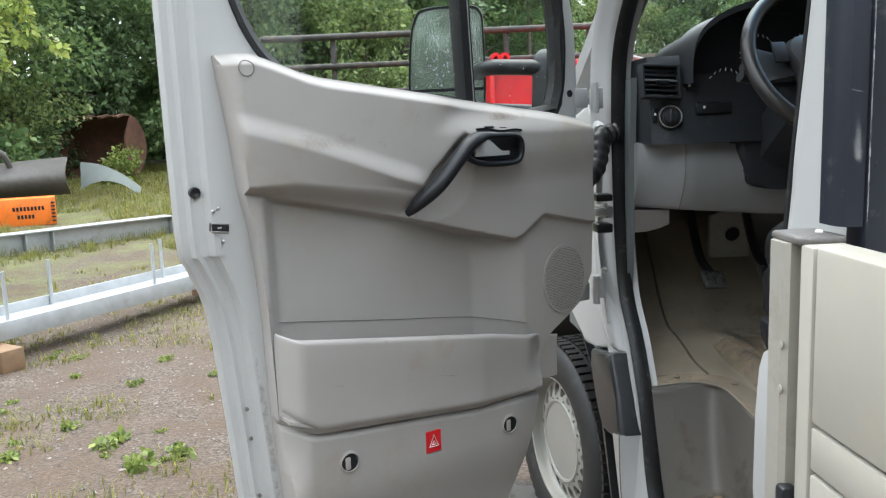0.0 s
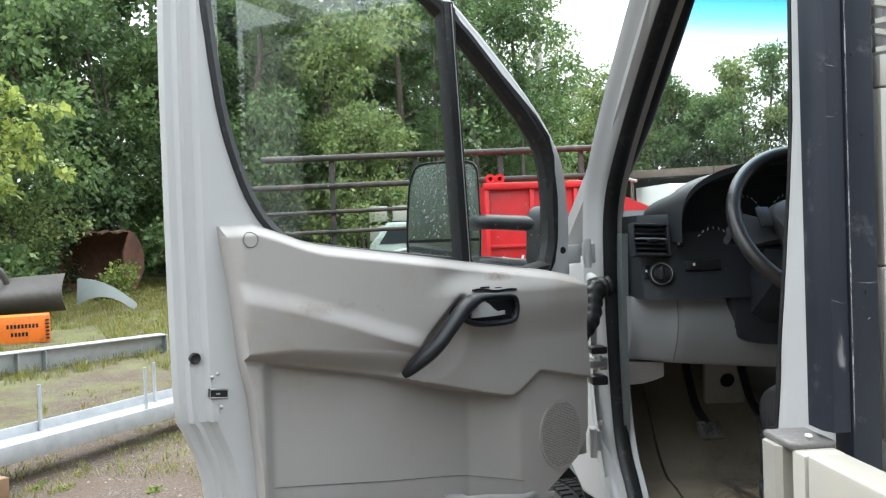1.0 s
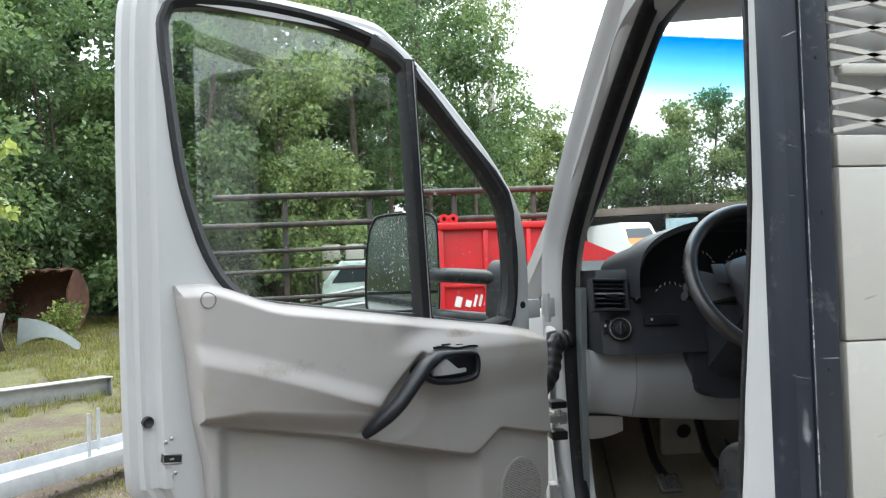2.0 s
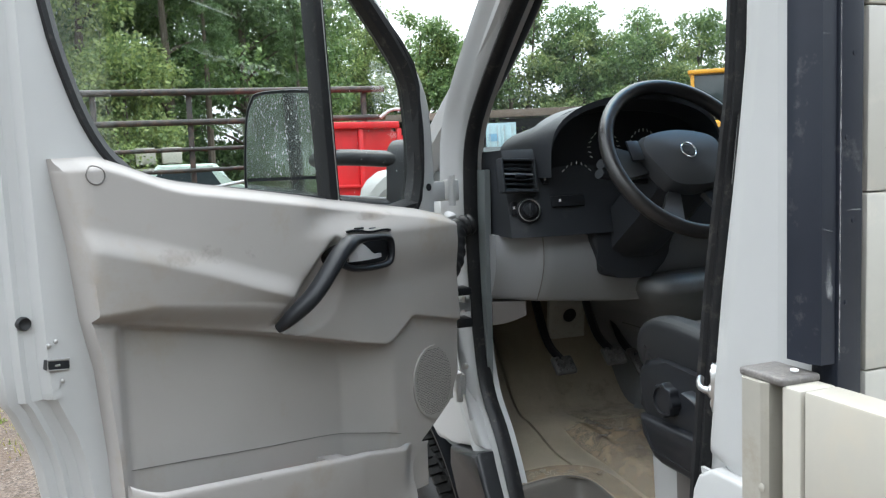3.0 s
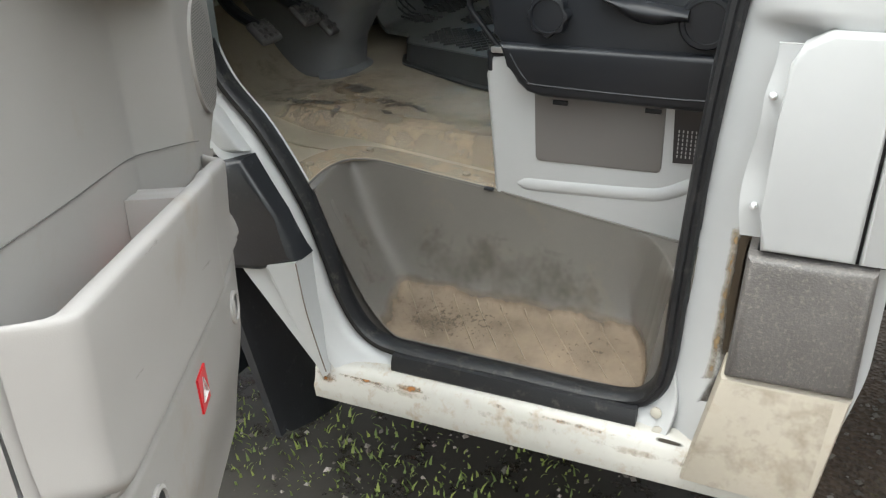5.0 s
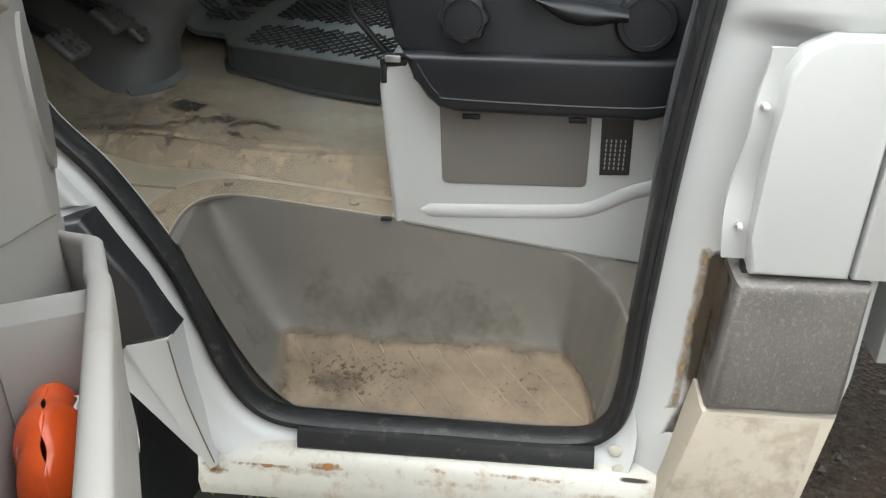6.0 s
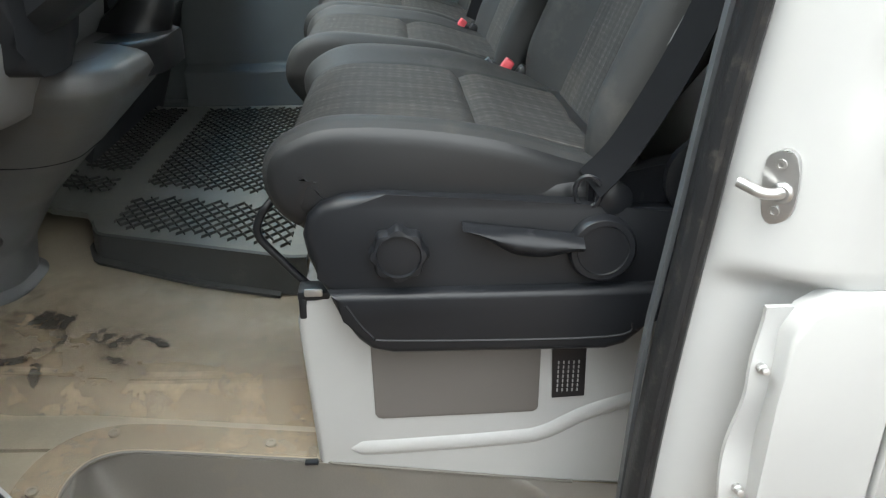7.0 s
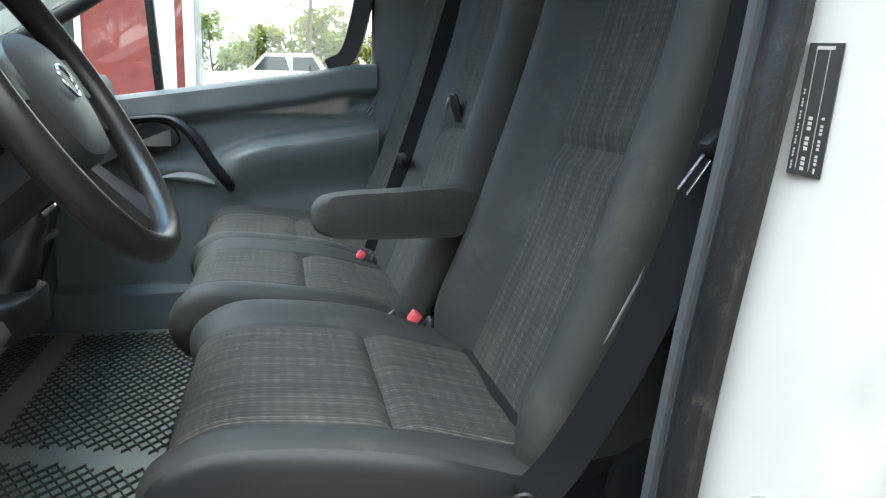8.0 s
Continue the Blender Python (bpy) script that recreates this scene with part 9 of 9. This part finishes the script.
for tip in ((1.72, -0.30, 2.72), (1.70, -0.25, 2.18), (1.30, -0.40, 1.98), (1.50, -0.40, 2.50), (1.25, -0.35, 2.85), (1.55, -0.3, 2.36)):
    tipv = V(tip)
    way = crom([(0.1, 0, 0.9), (0.55, -0.1, tipv.z * 0.75), (1.0, -0.2, tipv.z + 0.12), tipv], 5)
    tube(bm, way, 0.014, 6, size=lambda u: 1 - 0.8 * u)
    for k in (-9, -7, -5, -4, -3, -2, -1):
        cl.append((*(way[k] + V((rnd.uniform(-0.08, 0.08), rnd.uniform(-0.08, 0.08), rnd.uniform(-0.1, 0.04)))), 0.10))
part("stem", bm, BARK, nb, local=True)
leaf_cloud("leaves", cl, 3000, 0.085, 0.5, leaf_mat("bright_hazel_leaves", (0.25, 0.36, 0.10), 0.05), nb, 32, 0.6, 0.6)
leaf_cloud("brown_leaves", cl[:6], 90, 0.09, 0.4, leaf_mat("brown_leaves", (0.22, 0.10, 0.05), 0.0), nb, 33, 0.6, 0.6)

# ---- grass, weeds, stones ----
rng = np.random.default_rng(11)


def tufts(name, spots, blades, h, material, label):
    verts, faces = [], []
    for x, y in spots:
        z = ground_z(x, y) - 0.004
        for k in range(blades):
            a, r = rng.uniform(0, 6.28), 0.10 * rng.random() ** 0.7
            bx, by = x + r * math.cos(a), y + r * math.sin(a)
            hh, lean, w = h * rng.uniform(0.4, 1.2), rng.uniform(0.2, 0.9), 0.0036 * rng.uniform(0.6, 1.4)
            dx, dy = math.cos(a) * lean * hh, math.sin(a) * lean * hh
            i = len(verts)
            verts += [(bx - w * math.sin(a), by + w * math.cos(a), z), (bx + w * math.sin(a), by - w * math.cos(a), z), (bx + dx * 0.4 + w * 0.7 * math.sin(a), by + dy * 0.4 - w * 0.7 * math.cos(a), z + hh * 0.62), (bx + dx * 0.4 - w * 0.7 * math.sin(a), by + dy * 0.4 + w * 0.7 * math.cos(a), z + hh * 0.62), (bx + dx, by + dy, z + hh * 0.92)]
            faces += [(i, i + 1, i + 2, i + 3), (i + 3, i + 2, i + 4)]
    o = loose_mesh(name, verts, faces, material)
    return tagged(o, label, "grass", kind="stuff")


spots = []
while len(spots) < 11000:
    x, y = rng.uniform(-9, 6), rng.uniform(3.2, 22)
    thick = noise.noise((x * 0.55, y * 0.4, 7)) + 0.25 * noise.noise((x * 2, y * 2, 2)) + (0.35 if y > 7.5 else -0.30) + (0.25 if y > 13 else 0)
    if thick > 0.05 + 0.2 * rng.random():
        spots.append((x, y))
tufts("grass", spots, 18, 0.11, GRASS, "patchy yellow-green yard grass")
spots = [(rng.uniform(-3.6, -0.3), rng.uniform(2.9, 8.5)) for k in range(900)]
tufts("short_grass", [s for s in spots if noise.noise((s[0] * 1.1, s[1] * 1.1, 4)) > -0.02], 14, 0.045, GRASS, "sparse short grass in the gravel")
spots = [(rng.uniform(0.75, 1.75), rng.uniform(1.55, 2.5)) for k in range(170)]
tufts("grass_under_truck", spots, 12, 0.028, WEED, "thin grass and moss under the truck")
tufts("dry_straw", [(rng.uniform(-2.2, -0.7), rng.uniform(12.6, 13.6)) for k in range(14)], 9, 0.55, STRAW, "dry straw stalks by the rack")


def weed_plant(x, y, r, n, seed):
    t = thing("weed", (x, y, ground_z(x, y)), "broad-leaved green weed in the gravel", "weed", "weeds in the gravel")
    rnd = random.Random(seed)
    if r > 0.2:
        leaf_cloud("leaves", [(0, 0, r * 0.5, r * 0.8), (0.2, 0, r, r * 0.6)], 420, 0.10, 0.4, WEED, t, seed, 0.2, 0.6)["kind"] = "stuff"
        return
    spots = [(rnd.uniform(-r, r) * 0.8, rnd.uniform(-r, r) * 0.8, r * 0.22, r * rnd.uniform(0.35, 0.6)) for k in range(n)]
    leaf_cloud("leaves", spots, 9 * n, r * 0.62, 0.3, WEED, t, seed, -0.25, 0.55)["kind"] = "stuff"


weeds = [(-1.21, 3.88, 0.075, 8), (-1.0, 3.62, 0.08, 9), (-0.83, 3.72, 0.07, 8), (-1.62, 3.75, 0.055, 8), (-1.45, 4.15, 0.06, 7), (-0.62, 4.1, 0.065, 8), (-1.95, 4.45, 0.055, 7), (-0.9, 4.9, 0.05, 6), (-1.3, 5.3, 0.05, 7), (-0.55, 5.5, 0.05, 6), (0.58, 2.35, 0.045, 6), (0.66, 2.52, 0.04, 6), (-5.2, 17.2, 0.5, 10), (-5.3, 17.4, 0.55, 9)]
more = random.Random(31)
for k in range(26):
    weeds.append((more.uniform(-2.4, -0.2), more.uniform(3.4, 6.2), more.uniform(0.025, 0.05), more.randint(5, 8)))
for k, (x, y, r, n) in enumerate(weeds):
    weed_plant(x, y, r, n, 400 + k)
verts, faces = [], []
for k in range(5200):
    if k < 3000:
        x, y = rng.uniform(-3.2, 0.3), rng.uniform(2.6, 7.0)
    else:
        x, y = rng.uniform(0.6, 2.2), rng.uniform(0.1, 2.6)
    r = 0.004 + 0.010 * rng.random() ** 3
    z = ground_z(x, y) + r * 0.2
    i = len(verts)
    q = rng.uniform(0.6, 1.3, 6)
    a = rng.uniform(0, 6.28)
    ca, sa = math.cos(a) * r, math.sin(a) * r
    verts += [(x + ca * q[0], y + sa * q[0], z), (x - sa * q[1], y + ca * q[1], z), (x - ca * q[2], y - sa * q[2], z), (x + sa * q[3], y - ca * q[3], z), (x, y, z + r * q[4] * 0.8)]
    faces += [(i, i + 1, i + 4), (i + 1, i + 2, i + 4), (i + 2, i + 3, i + 4), (i + 3, i, i + 4)]
stone_m = mat("gravel_stone", (0.30, 0.275, 0.25), 0.75, var=0.2, scale=30, bump=0.2)
geo = stone_m.node_tree.nodes.new("ShaderNodeNewGeometry")
st_r = stone_m.node_tree.nodes.new("ShaderNodeValToRGB")
st_r.color_ramp.elements[0].color, st_r.color_ramp.elements[1].color = (0.06, 0.05, 0.042, 1), (0.28, 0.25, 0.225, 1)
stone_m.node_tree.links.new(geo.outputs["Random Per Island"], st_r.inputs[0])
stone_m.node_tree.links.new(st_r.outputs[0], stone_m.node_tree.nodes["Principled BSDF"].inputs["Base Color"])
tagged(loose_mesh("gravel", verts, faces, stone_m), "loose small gravel stones on the yard", "gravel", kind="stuff")
